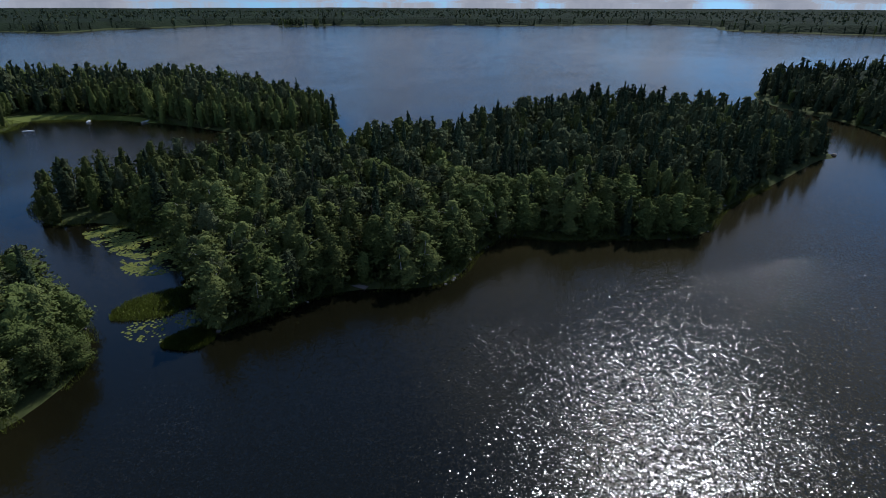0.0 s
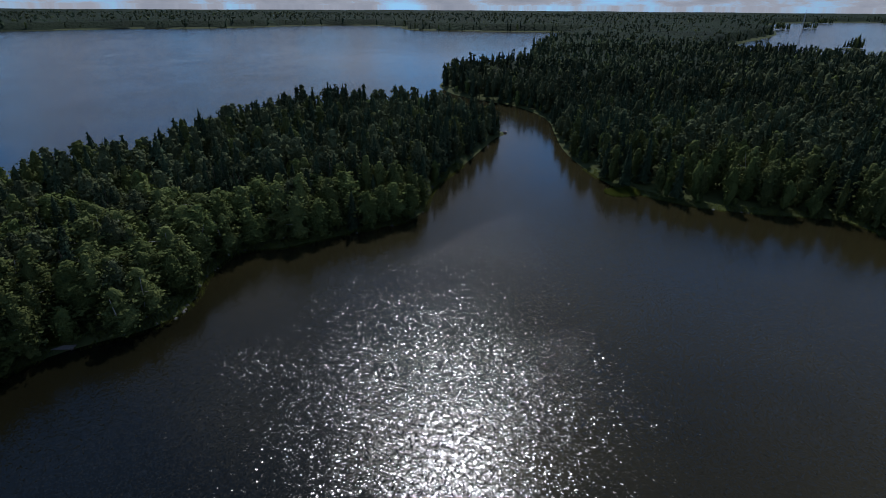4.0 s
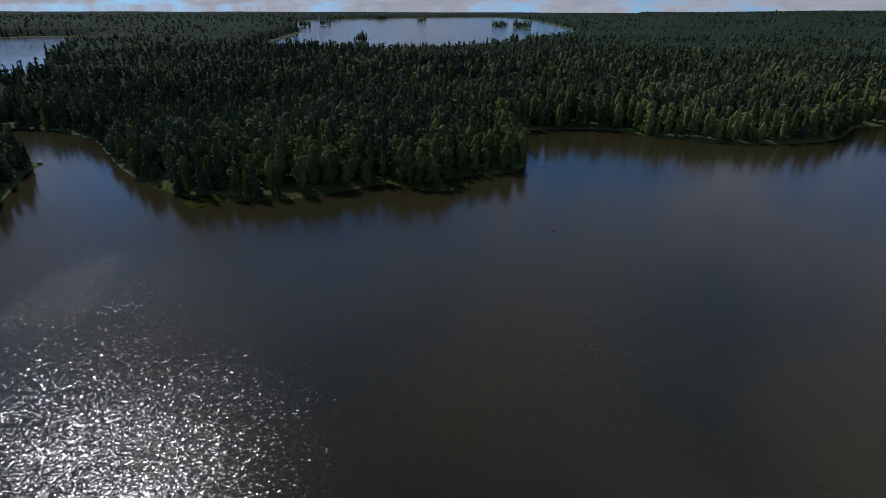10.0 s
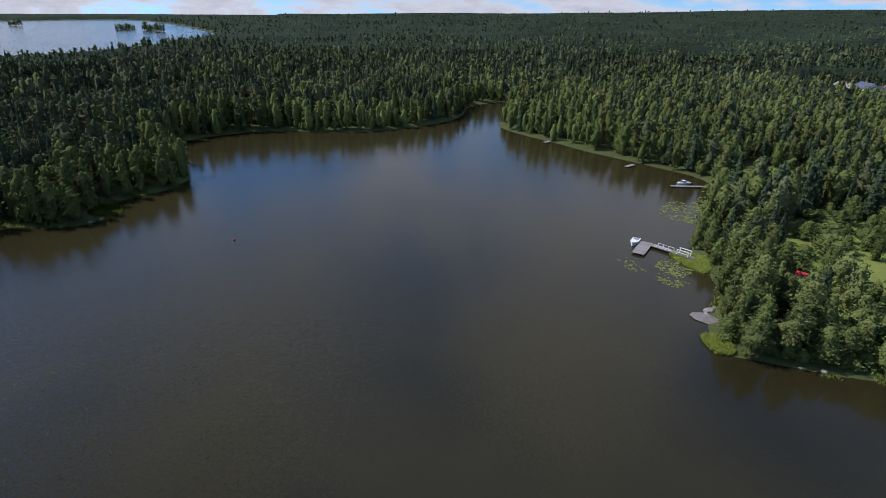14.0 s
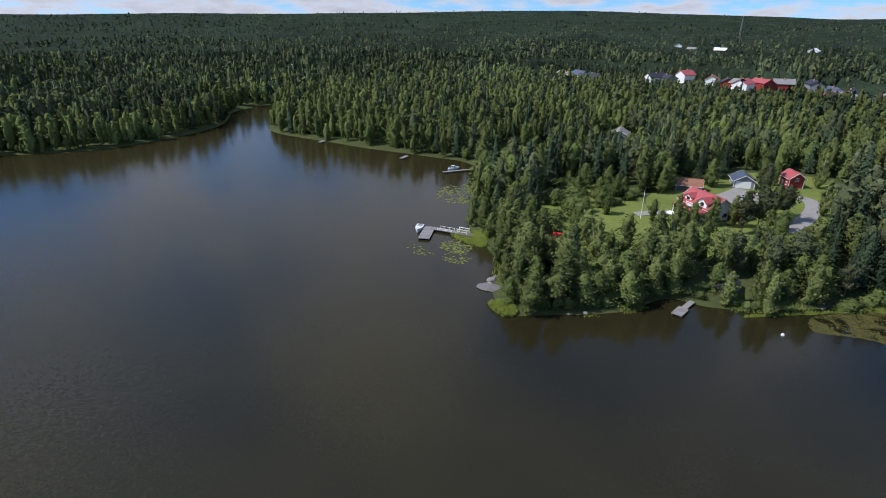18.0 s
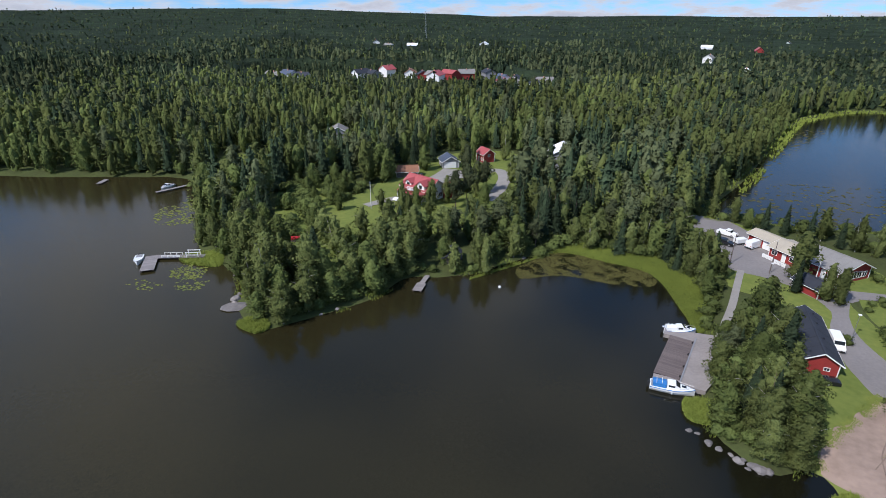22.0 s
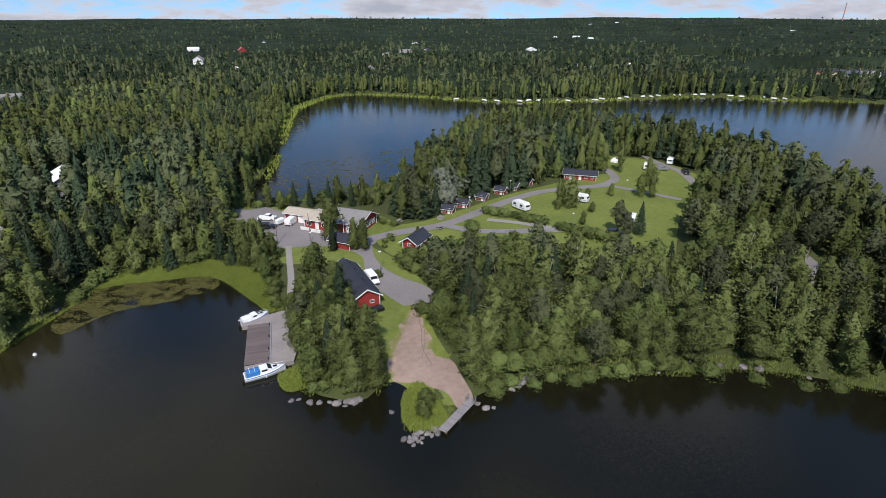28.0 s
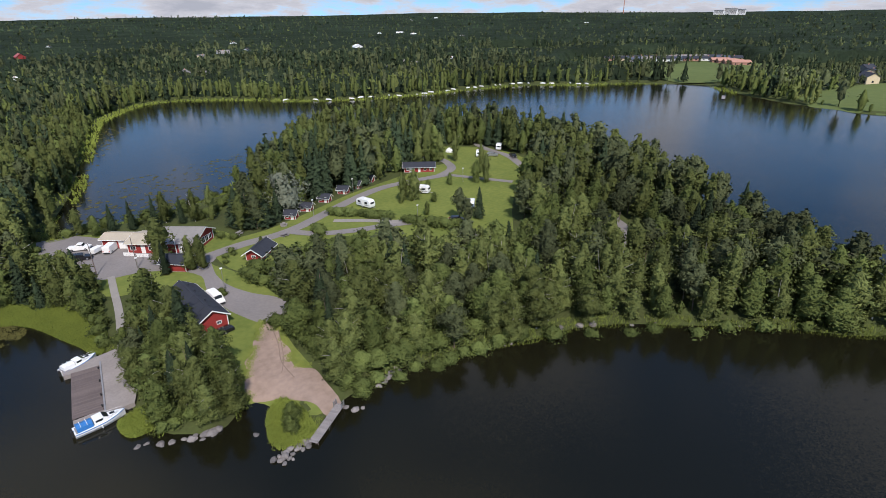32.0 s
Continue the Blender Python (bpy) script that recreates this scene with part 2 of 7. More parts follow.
    unit = nt.nodes.new("ShaderNodeVectorMath"); unit.operation = "NORMALIZE"
    nt.links.new(facet.outputs[0], unit.inputs[0]); nt.links.new(unit.outputs[0], b.inputs["Normal"])
    return m


MAT = dict(
    water=water_material(),
    ground=material("forest_floor", (0.078, 0.098, 0.030), 0.95, scale=0.4, second=(0.046, 0.050, 0.020), bump=0.5, spec=0.1),
    lawn=material("mown_grass", (0.185, 0.208, 0.050), 0.95, scale=0.22, second=(0.104, 0.136, 0.031), bump=0.4, bump_scale=14, spec=0.1),
    field=material("hay_field", (0.125, 0.155, 0.05), 0.95, scale=0.05, second=(0.085, 0.115, 0.038), spec=0.1),
    # canopy colour includes the shade between crowns and of clouds
    canopy=foliage("far_canopy", (0.029, 0.042, 0.022), (0.013, 0.020, 0.012), obj=False, lucent=0.05, scale=0.03, relief=1.0),
    birch=foliage("birch_leaves", (0.162, 0.186, 0.057), (0.084, 0.104, 0.036)),
    alder=foliage("alder_leaves", (0.134, 0.164, 0.047), (0.071, 0.093, 0.030)),
    # needle colour also carries cloud shade on headland and far woods
    spruce=foliage("spruce_needles", (0.056, 0.079, 0.040), (0.028, 0.043, 0.024), lucent=0.06),
    pine=foliage("pine_needles", (0.110, 0.126, 0.058), (0.058, 0.071, 0.035), lucent=0.07),
    willow=foliage("silver_willow_leaves", (0.30, 0.325, 0.235), (0.19, 0.21, 0.15)),
    reed=foliage("reed_blades", (0.26, 0.315, 0.060), (0.17, 0.215, 0.044), obj=False, lucent=0.12),
    bark=material("brown_bark", (0.12, 0.09, 0.065), 0.9, scale=3, bump=0.6),
    birch_bark=material("birch_bark", (0.5, 0.48, 0.44), 0.8, scale=4, second=(0.22, 0.2, 0.18)),
)

rolling = MAT["canopy"].node_tree.nodes      # the far canopy's relief is tree-sized
rolling["Bump"].inputs["Distance"].default_value = 5.0
next(n for n in rolling if n.type == "TEX_NOISE" and n.outputs["Fac"].links and n.outputs["Fac"].links[0].to_node.type == "BUMP").inputs["Scale"].default_value = 0.13

# ---- plan: shores of the lakes, metres ----
SHORE_BAY = [(291, -122), (330, -140), (322, -112), (282, -90), (259, -43), (271, 5), (258, 38), (235, 40), (208, 28), (187, 29), (174, 45),
             (161, 43), (157, 51), (159, 65), (146, 76), (134, 89), (126, 111), (132, 135), (144, 160), (160, 185), (176, 212),
             (182, 250), (172, 300), (195, 360), (270, 400), (340, 450), (420, 560), (560, 700), (700, 850), (850, 950)]
SHORE_NORTH = [(700, 1060), (560, 1230), (610, 1400), (500, 1560), (300, 1500), (120, 1440), (0, 1480), (-240, 1430), (-420, 1480),
               (-560, 1470), (-640, 1270), (-710, 1180), (-720, 1020), (-860, 1060), (-1000, 900), (-760, 600), (-640, 330), (-520, 120), (-430, 0)]
SHORE_LAKE = [(-372, -58), (-377, -83), (-384, -113), (-412, -156), (-444, -188), (-425, -225), (-386, -256), (-350, -294), (-303, -305),
              (-250, -312), (-200, -335), (-150, -395), (-108, -414), (-66, -362), (-42, -281), (-25, -217), (-10, -176), (-22, -172),
              (-40, -173), (-62, -181), (-85, -196), (-104, -220), (-122, -240), (-150, -246), (-176, -232), (-188, -195)]
SHORE_CAMP = [(-186, -150), (-178, -118), (-166, -88), (-154, -63), (-138, -43), (-124, -24), (-115, -14), (-106, -16), (-97, -27), (-88, -38),
              (-75, -51), (-62, -57), (-50, -62), (-41, -66), (-33, -66), (-28, -65), (-23, -62), (-19, -64), (-22, -70), (-20, -75),
              (-15, -72), (-11, -74), (-8, -78), (-7, -86), (-9, -95), (-8, -104), (-5, -113), (1, -128)]
SHORE_HOUSE = [(13, -133), (24, -134), (31, -124), (42, -108), (51, -104), (53, -93), (61, -80), (67, -75), (76, -80), (82, -88), (93, -94),
               (104, -98), (112, -106), (124, -118), (140, -135), (157, -142), (180, -132), (222, -117), (254, -106), (272, -112)]
SHORE_EAST = [(560, 400), (640, 470), (830, 570), (1190, 740), (1990, 1240), (2800, 1160), (3300, 800), (2600, 450), (1480, 142), (1330, 115), (1000, 130), (760, 170), (610, 270)]
ISLAND = [(139, 193), (128, 186), (100, 160), (76, 138), (61, 118), (42, 115), (28, 113), (16, 115), (9, 107), (2, 92), (-15, 88), (-24, 84),
          (-36, 73), (-41, 71), (-41, 77), (-46, 87), (-53, 96), (-61, 109), (-82, 121), (-96, 119), (-111, 134), (-104, 149), (-70, 166),
          (-40, 180), (-12, 188), (10, 206), (45, 238), (80, 250), (110, 238), (131, 212)]
WEST_LAND = [(-230, 205), (-190, 220), (-195, 243), (-171, 249), (-150, 248), (-117, 235), (-88, 221), (-62, 218), (-50, 232), (-62, 264),
             (-110, 312), (-180, 336), (-260, 342), (-420, 300), (-440, 220), (-330, 190)]
NEAR_ISLE = [(-56, 48), (-53, 55), (-52, 62), (-55, 70), (-64, 78), (-82, 86), (-112, 82), (-130, 52), (-110, 20), (-80, 25), (-64, 38)]
ISLETS = [(870, 430, 14), (1453, 900, 16), (1602, 920, 18), (2149, 1187, 25), (2400, 1100, 30), (2132, 800, 22), (1762, 403, 26),
          (1700, 330, 20), (1620, 300, 22), (-400, 1400, 30), (-335, 1390, 12)]


def spline(pts, n=4, closed=True):
    """Catmull-Rom through the control points."""
    p = np.array(pts, float)
    k = len(p)
    out = []
    for i in range(k if closed else k - 1):
        a, b, c, d = (p[(i + j) % k] if closed else p[min(max(i + j, 0), k - 1)] for j in (-1, 0, 1, 2))
        for s in np.arange(n) / n:
            out.append(0.5 * (2 * b + (c - a) * s + (2 * a - 5 * b + 4 * c - d) * s * s + (3 * b - a - 3 * c + d) * s ** 3))
    if not closed:
        out.append(p[-1])
    return np.array(out)


def rough(p, amount=0.012):
    """Breaks an outline's smoothness with small bays, growing with the distance from the drone."""
    q = p.copy()
    for i, (x, y) in enumerate(p):
        r = math.hypot(x - CENTRE[0], y - CENTRE[1])
        s = 7.0 / max(r, 60)
        v = noise.noise_vector((x * s * 1.3, y * s * 1.3, 3.0))
        q[i] += np.array(v[:2]) * amount * r
    return q


WATERS = [rough(spline(SHORE_BAY + SHORE_NORTH + SHORE_LAKE + SHORE_CAMP + SHORE_HOUSE)), rough(spline(SHORE_EAST))]
LANDS = [rough(spline(ISLAND)), rough(spline(WEST_LAND)), rough(spline(NEAR_ISLE))]
for ix, iy, ir in ISLETS:
    LANDS.append(rough(spline([(ix + ir * math.cos(a) * 1.3, iy + ir * math.sin(a)) for a in np.linspace(0, 2 * math.pi, 8)[:-1]])))


def edge_distance(x, y, poly):
    """Signed distance to an outline, positive inside."""
    d2 = np.full(x.shape, 1e12)
    inside = np.zeros(x.shape, bool)
    for (ax, ay), (bx, by) in zip(poly, np.roll(poly, -1, 0)):
        ex, ey = bx - ax, by - ay
        t = np.clip(((x - ax) * ex + (y - ay) * ey) / (ex * ex + ey * ey + 1e-9), 0, 1)
        d2 = np.minimum(d2, (x - ax - t * ex) ** 2 + (y - ay - t * ey) ** 2)
        if ey != 0:
            inside ^= ((ay > y) != (by > y)) & (x < ex * (y - ay) / ey + ax)
    return np.where(inside, 1, -1) * np.sqrt(d2)


def shore(x, y):
    """Distance to the nearest shore, positive on land."""
    x, y = np.atleast_1d(np.asarray(x, float)), np.atleast_1d(np.asarray(y, float))
    d = np.full(x.shape, 1e9)
    for w in WATERS:
        d = np.minimum(d, -edge_distance(x, y, w))
    for l in LANDS:
        d = np.maximum(d, edge_distance(x, y, l))
    return d


HILLS = [(1900, -2600, 46, 600), (3400, -1100, 22, 900), (2700, -1700, 16, 500), (700, -4100, 26, 900), (-1500, -3800, 36, 1200), (-3300, -2800, 40, 1100),
         (-4200, -400, 34, 900), (-700, -2600, 12, 500), (-2200, -1700, 14, 500), (2600, -3600, 20, 700)]


def waves(x, y, size):
    """A cheap rolling field of about -1 to 1."""
    return (np.sin(x / size + 1.3 * np.sin(y / size * 0.7)) + np.sin(y / size * 1.17 + 1.7 * np.sin(x / size * 0.61 + 2))) / 2


def height(x, y, d=None):
    """Height of the ground."""
    x, y = np.atleast_1d(np.asarray(x, float)), np.atleast_1d(np.asarray(y, float))
    d = shore(x, y) if d is None else d
    r = np.hypot(x - CENTRE[0], y - CENTRE[1])
    up = np.clip(d, 0, None)
    land = np.minimum(up * 0.22, 0.9) + 1.6 * (1 - np.exp(-up / 45.0))
    far = np.clip((r - 350) / 2500, 0, 1) * np.clip(up / 150, 0, 1)
    land = land + far * (3 + 3 * waves(x, y, 160) + 3 * waves(x + 900, y, 420)) * np.where(y < 0, 1.6, 0.6)
    for hx, hy, hh, hs in HILLS:
        land = land + hh * np.exp(-((x - hx) ** 2 + (y - hy) ** 2) / (2 * hs * hs)) * np.clip(up / 150, 0, 1)
    return np.where(d > 0, land, np.maximum(d * 0.3, -2.5))


def ground_z(x, y):
    return float(height(x, y)[0])


# ---- mesh helpers ----
def mesh_from(name, verts, faces, mat, smooth=False, normals=None):
    me = bpy.data.meshes.new(name)
    verts, faces = np.asarray(verts, np.float32), np.asarray(faces, np.int32)
    k = faces.shape[1]
    me.vertices.add(len(verts)); me.vertices.foreach_set("co", verts.ravel())
    me.loops.add(faces.size); me.loops.foreach_set("vertex_index", faces.ravel())
    me.polygons.add(len(faces)); me.polygons.foreach_set("loop_start", np.arange(0, faces.size, k, dtype=np.int32))
    if smooth or normals is not None:
        me.polygons.foreach_set("use_smooth", np.ones(len(faces), bool))
    me.update(calc_edges=True)
    if normals is not None:
        me.normals_split_custom_set_from_vertices(normals)
    me.materials.append(mat)
    return me


def polar(r0, r1, rings, turns):
    """A polar grid round the drone: radii grow evenly, so near ground is finer."""
    rr = np.geomspace(r0, r1, rings)
    aa = np.linspace(0, 2 * np.pi, turns, endpoint=False)
    R, A = np.meshgrid(rr, aa, indexing="ij")
    x, y = CENTRE[0] + R * np.sin(A), CENTRE[1] + R * np.cos(A)
    i = np.arange(rings * turns).reshape(rings, turns)
    j = np.roll(i, -1, 1)
    quads = np.stack([i[:-1], i[1:], j[1:], j[:-1]], -1).reshape(-1, 4)
    return x.ravel(), y.ravel(), quads


def build_ground():
    x, y, q = polar(20, 4950, 210, 640)
    d = shore(x, y)
    z = height(x, y, d)
    # leave out the deep lake floor, which nobody can see
    keep = (d[q] > -14).any(1)
    q = q[keep]
    used, inv = np.unique(q, return_inverse=True)
    me = mesh_from("ground", np.stack([x, y, z], 1)[used], inv.reshape(-1, 4), MAT["ground"], True)
    ob = new("ground", me)
    tagged(ob, "low green shore land and forest floor round the lakes", "ground", kind="structure")


def build_water():
    x, y, q = polar(0.03, 4940, 165, 240)
    d = shore(x, y)
    keep = (d[q] < 12).any(1)
    q = q[keep]
    used, inv = np.unique(q, return_inverse=True)
    me = mesh_from("water", np.stack([x, y, 0 * x], 1)[used], inv.reshape(-1, 4), MAT["water"], True)
    # the wind comes over the northern water; the southern and eastern bays lie calmer
    calm = np.maximum(np.clip((50 - y[used]) / 80, 0, 1), np.clip((x[used] - 70) / 90, 0, 1)) * np.clip((900 - np.hypot(x[used], y[used])) / 300, 0, 1)
    lee = 18 + 72 * calm
    open_water = np.clip(0.07 + (-d[used] - 4) / lee, 0.07, 1.0 - 0.80 * calm)
    open_water = np.where((y[used] < -140) & (x[used] < 60), np.minimum(open_water, 0.10 + 0.10 * np.clip((-180 - x[used]) / 80, 0, 1)), open_water)      # the southern lake lies still
    at = me.attributes.new("open_water", "FLOAT", "POINT")
    at.data.foreach_set("value", open_water.astype(np.float32))
    ob = new("water", me)
    tagged(ob, "dark brown lake water with small wind ripples", "water", kind="structure")


build_ground()
build_water()

# ---- trees ----
def cards(points, normals, size, rng, jitter=0.8, stretch=1.5):
    """One small ragged triangle of leaves at every point."""
    n = len(points)
    nrm = normals + rng.normal(0, jitter, (n, 3))
    nrm /= np.linalg.norm(nrm, axis=1)[:, None] + 1e-9
    ref = rng.normal(0, 1, (n, 3))
    u = np.cross(nrm, ref); u /= np.linalg.norm(u, axis=1)[:, None] + 1e-9
    v = np.cross(nrm, u)
    s = size * rng.uniform(0.6, 1.4, (n, 1))
    a = points + u * s * 0.9 - v * s * 0.35 * stretch
    b = points - u * s * 0.9 - v * s * 0.35 * stretch * rng.uniform(0.5, 1.3, (n, 1))
    c = points + v * s * 0.7 * stretch + u * s * rng.uniform(-0.5, 0.5, (n, 1))
    soft = normals / (np.linalg.norm(normals, axis=1)[:, None] + 1e-9) * 0.9 + nrm * np.sign((nrm * normals).sum(1))[:, None] * 0.6 + np.array([0, 0, 0.14])
    soft /= np.linalg.norm(soft, axis=1)[:, None] + 1e-9
    flip = ((np.cross(b - a, c - a) * soft).sum(1) < 0)[:, None]      # faces wind the way they are shaded
    b, c = np.where(flip, c, b), np.where(flip, b, c)
    return np.stack([a, b, c], 1).reshape(-1, 3), np.repeat(soft, 3, axis=0)


LOBES = dict(birch=(22, 0.53, 0.43, 0.125, 0.092), alder=(20, 0.50, 0.43, 0.15, 0.11), pine=(15, 0.64, 0.31, 0.135, 0.095),
             willow=(16, 0.5, 0.40, 0.26, 0.19), bush=(12, 0.42, 0.40, 0.42, 0.3))


def crown_lobes(kind, rng):
    """Centres and radii of the leafy masses of a crown on a tree 1 m tall."""
    k, mid, half, spread, lobe = LOBES[kind]
    hs = mid + half * np.linspace(-1, 1, k) + rng.normal(0, 0.03, k)
    taper = np.sqrt(np.clip(1 - ((hs - mid + 0.06) / (half * 1.12)) ** 2, 0.04, 1))
    ang = np.arange(k) * 2.4 + rng.uniform(0, 6.28)
    rad = spread * taper * rng.uniform(0.25, 1.25, k)
    return rad * np.cos(ang), rad * np.sin(ang), hs, lobe * (0.55 + 0.5 * taper) * rng.uniform(0.6, 1.2, k)


def crown_points(kind, n, rng, lobes):
    """Leaf positions and outward directions of a crown on a tree 1 m tall; the caller scales it."""
    if kind == "spruce":
        h = 0.08 + 0.92 * (1 - np.sqrt(rng.uniform(0, 1, n)))
        tier = np.floor(h * 16) / 16
        lo = (h - tier) * 16
        rad = 0.175 * (1 - h) ** 0.8 * (1.12 - 0.5 * lo)
        a = rng.uniform(0, 2 * np.pi, n)
        arms = 1 + 0.22 * np.sin(a * 5 + tier * 40)
        q = rad * arms * rng.uniform(0.75, 1.05, n)
        return np.stack([q * np.cos(a), q * np.sin(a), h - 0.02 * q / 0.18], 1), np.stack([np.cos(a), np.sin(a), np.full(n, 0.6)], 1)
    cx, cy, hs, lr = lobes
    which = rng.choice(len(hs), n, p=lr ** 2 / (lr ** 2).sum())
    d = rng.normal(0, 1, (n, 3)); d /= np.linalg.norm(d, axis=1)[:, None]
    d[:, 2] = np.abs(d[:, 2]) * np.where(rng.uniform(0, 1, n) < 0.72, 1, -1)
    rr = lr[which] * (0.8 + 0.5 * rng.uniform(0, 1, n) ** 1.8)
    return np.stack([cx[which], cy[which], hs[which]], 1) + d * rr[:, None], d


def crown_shell(kind, rings, sides, rng, lobes):
    """The closed, lumpy body of the foliage, over which the single sprays stand out."""
    a = np.linspace(0, 2 * np.pi, sides, endpoint=False)
    if kind == "spruce":
        hh = np.linspace(0.07, 0.97, rings)
        saw = np.where(np.arange(rings) % 2 == 0, 1.08, 0.80) if rings > 5 else np.ones(rings)
        r = (0.16 * (1 - hh) ** 0.8 * saw)[:, None] * (1 + 0.16 * np.sin(a * 5 + hh[:, None] * 30))
        lo, hi = 0.07, 1.0
    else:
        cx, cy, hs, lr = lobes
        lo, hi = (hs - lr).min(), (hs + lr).max()
        hh = lo + (hi - lo) * (0.5 - 0.5 * np.cos(np.pi * (np.arange(rings) + 0.7) / (rings + 0.4)))
        q = np.sqrt(np.clip(lr ** 2 - (hh[:, None] - hs) ** 2, 0, None))[:, None, :]
        along = cx * np.cos(a)[:, None] + cy * np.sin(a)[:, None]
        off = cx * np.sin(a)[:, None] - cy * np.cos(a)[:, None]
        reach = along + np.sqrt(np.clip(q ** 2 - off ** 2, 0, None))
        r = np.where(q > np.abs(off), reach, 0.0).max(2).clip(0.02, None)
    r = r * rng.uniform(0.62, 0.88, r.shape)
    twist = a[None, :] + rng.uniform(-0.12, 0.12, r.shape)
    p = np.stack([r * np.cos(twist), r * np.sin(twist), hh[:, None] + rng.uniform(-0.012, 0.012, r.shape)], -1).reshape(-1, 3)
    p = np.concatenate([p, [[0, 0, lo], [0, 0, hi]]])
    i = np.arange(rings * sides).reshape(rings, sides); j = np.roll(i, -1, 1)
    quads = np.stack([i[:-1], j[:-1], j[1:], i[:-1], j[1:], i[1:]], -1).reshape(-1, 3)
    n = rings * sides
    f = np.concatenate([quads, np.stack([j[0], i[0], np.full(sides, n)], 1), np.stack([i[-1], j[-1], np.full(sides, n + 1)], 1)])
    fn = np.cross(p[f[:, 1]] - p[f[:, 0]], p[f[:, 2]] - p[f[:, 0]])
    vn = np.zeros_like(p)
    for c in range(3):
        np.add.at(vn, f[:, c], fn)
    vn /= np.linalg.norm(vn, axis=1)[:, None] + 1e-12
    vn = vn + np.array([0, 0, 0.06])
    return p, f, vn / np.linalg.norm(vn, axis=1)[:, None]


def crown_mesh(kind, count, size, rings, sides, rng):
    """Vertices, triangles and normals of a whole crown: sprays of leaves on a lumpy body."""
    lobes = None if kind == "spruce" else crown_lobes(kind, rng)
    p, f, n = crown_shell(kind, rings, sides, rng, lobes)
    if count:
        v, vn = cards(*crown_points(kind, count, rng, lobes), size, rng, 0.5 if kind == "spruce" else 0.7, 1.7 if kind == "spruce" else 1.4)
        f = np.concatenate([f, len(p) + np.arange(len(v)).reshape(-1, 3)])
        p, n = np.concatenate([p, v]), np.concatenate([n, vn])
    return p, f, n


def tube(path, radii, sides=6):
    path, v, f = np.asarray(path, float), [], []
    for i, (p, r) in enumerate(zip(path, radii)):
        for s in range(sides):
            a = 2 * math.pi * s / sides
            v.append((p[0] + r * math.cos(a), p[1] + r * math.sin(a), p[2]))
    for i in range(len(path) - 1):
        for s in range(sides):
            a, b = i * sides + s, i * sides + (s + 1) % sides
            f.append((a, b, b + sides)); f.append((a, b + sides, a + sides))
    return np.array(v), np.array(f)


def tree_meshes(kind, seed, count, size, rings, sides):
    """Trunk with limbs, and crown, of a tree 1 m tall."""
    rng = np.random.default_rng(seed)
    p, f, n = crown_mesh(kind, count, size, rings, sides, rng)
    crown = mesh_from("crown", p, f, MAT[kind if kind != "bush" else "alder"], normals=n)
    top = 0.93 if kind in ("spruce", "birch") else 0.8
    lean = rng.normal(0, 0.012, 2)
    path = [(lean[0] * h * 3, lean[1] * h * 3, h * top) for h in np.linspace(-0.03, 1, 6)]
    tv, tf = tube(path, np.linspace(0.0125, 0.002, 6))
    parts_v, parts_f, off = [tv], [tf], len(tv)
    if kind != "spruce":
        for i in range(6):
            h = rng.uniform(0.3, 0.75); a = rng.uniform(0, 6.28); L = rng.uniform(0.1, 0.2)
            lp = [(0, 0, h), (math.cos(a) * L * 0.5, math.sin(a) * L * 0.5, h + L * 0.45), (math.cos(a) * L, math.sin(a) * L, h + L * 0.8)]
            bv, bf = tube(lp, (0.006, 0.004, 0.0015), 4)
            parts_v.append(bv); parts_f.append(bf + off); off += len(bv)
    trunk = mesh_from("trunk", np.concatenate(parts_v), np.concatenate(parts_f), MAT["birch_bark" if kind == "birch" else "bark"], True)
    return trunk, crown


TREE_LABELS = dict(birch="leafy green birch tree with a pale trunk", alder="broad dark green alder tree on the lake shore",
                   spruce="tall dark green spruce tree with drooping tiers", pine="pine tree with clumped blue-green needles",
                   willow="round silvery grey-green willow tree", bush="low rounded green leafy shrub")
NEAR_COUNT = dict(birch=3400, alder=3400, spruce=3200, pine=3000, willow=4600, bush=620)
NEAR_SIZE = dict(birch=0.0125, alder=0.0145, spruce=0.0130, pine=0.0140, willow=0.017, bush=0.05)
TREES, PLAIN_TREES = {}, {}
for ki, kd in enumerate(NEAR_COUNT):
    n = 4 if kd in ("birch", "alder", "spruce", "pine") else 2
    TREES[kd] = [tree_meshes(kd, 10 * ki + s, NEAR_COUNT[kd], NEAR_SIZE[kd], *((8, 8) if kd == "bush" else (12, 10))) for s in range(n)]
    PLAIN_TREES[kd] = [tree_meshes(kd, 10 * ki + s, int(NEAR_COUNT[kd] * 0.27), NEAR_SIZE[kd] * 1.65, *((5, 6) if kd == "bush" else (8, 8))) for s in range(n)]


def tree(kind, x, y, tall, wide=1.0, variant=0, turn=0.0):
    """A tree or shrub of its own: an Empty at its foot with a trunk and a crown."""
    near = math.hypot(x - CENTRE[0], y - CENTRE[1]) < 92
    stock = (TREES if near else PLAIN_TREES)[kind]
    trunk, crown = stock[variant % len(stock)]
    name = {"bush": "shrub"}.get(kind, kind + "_tree")
    foot = new(name)
    foot.empty_display_size = 0.3
    z = ground_z(x, y)
    foot.matrix_world = pose(x, y, z - 0.05, 0, 0, turn) @ Matrix.Diagonal((tall * wide, tall * wide, tall, 1))
    for nm, me in (("trunk", trunk), ("crown", crown)):
        o = new(nm, me)
        o.parent = foot
    tagged(foot, TREE_LABELS[kind], "shrub" if kind == "bush" else "tree", "trees on the shores")
    return foot


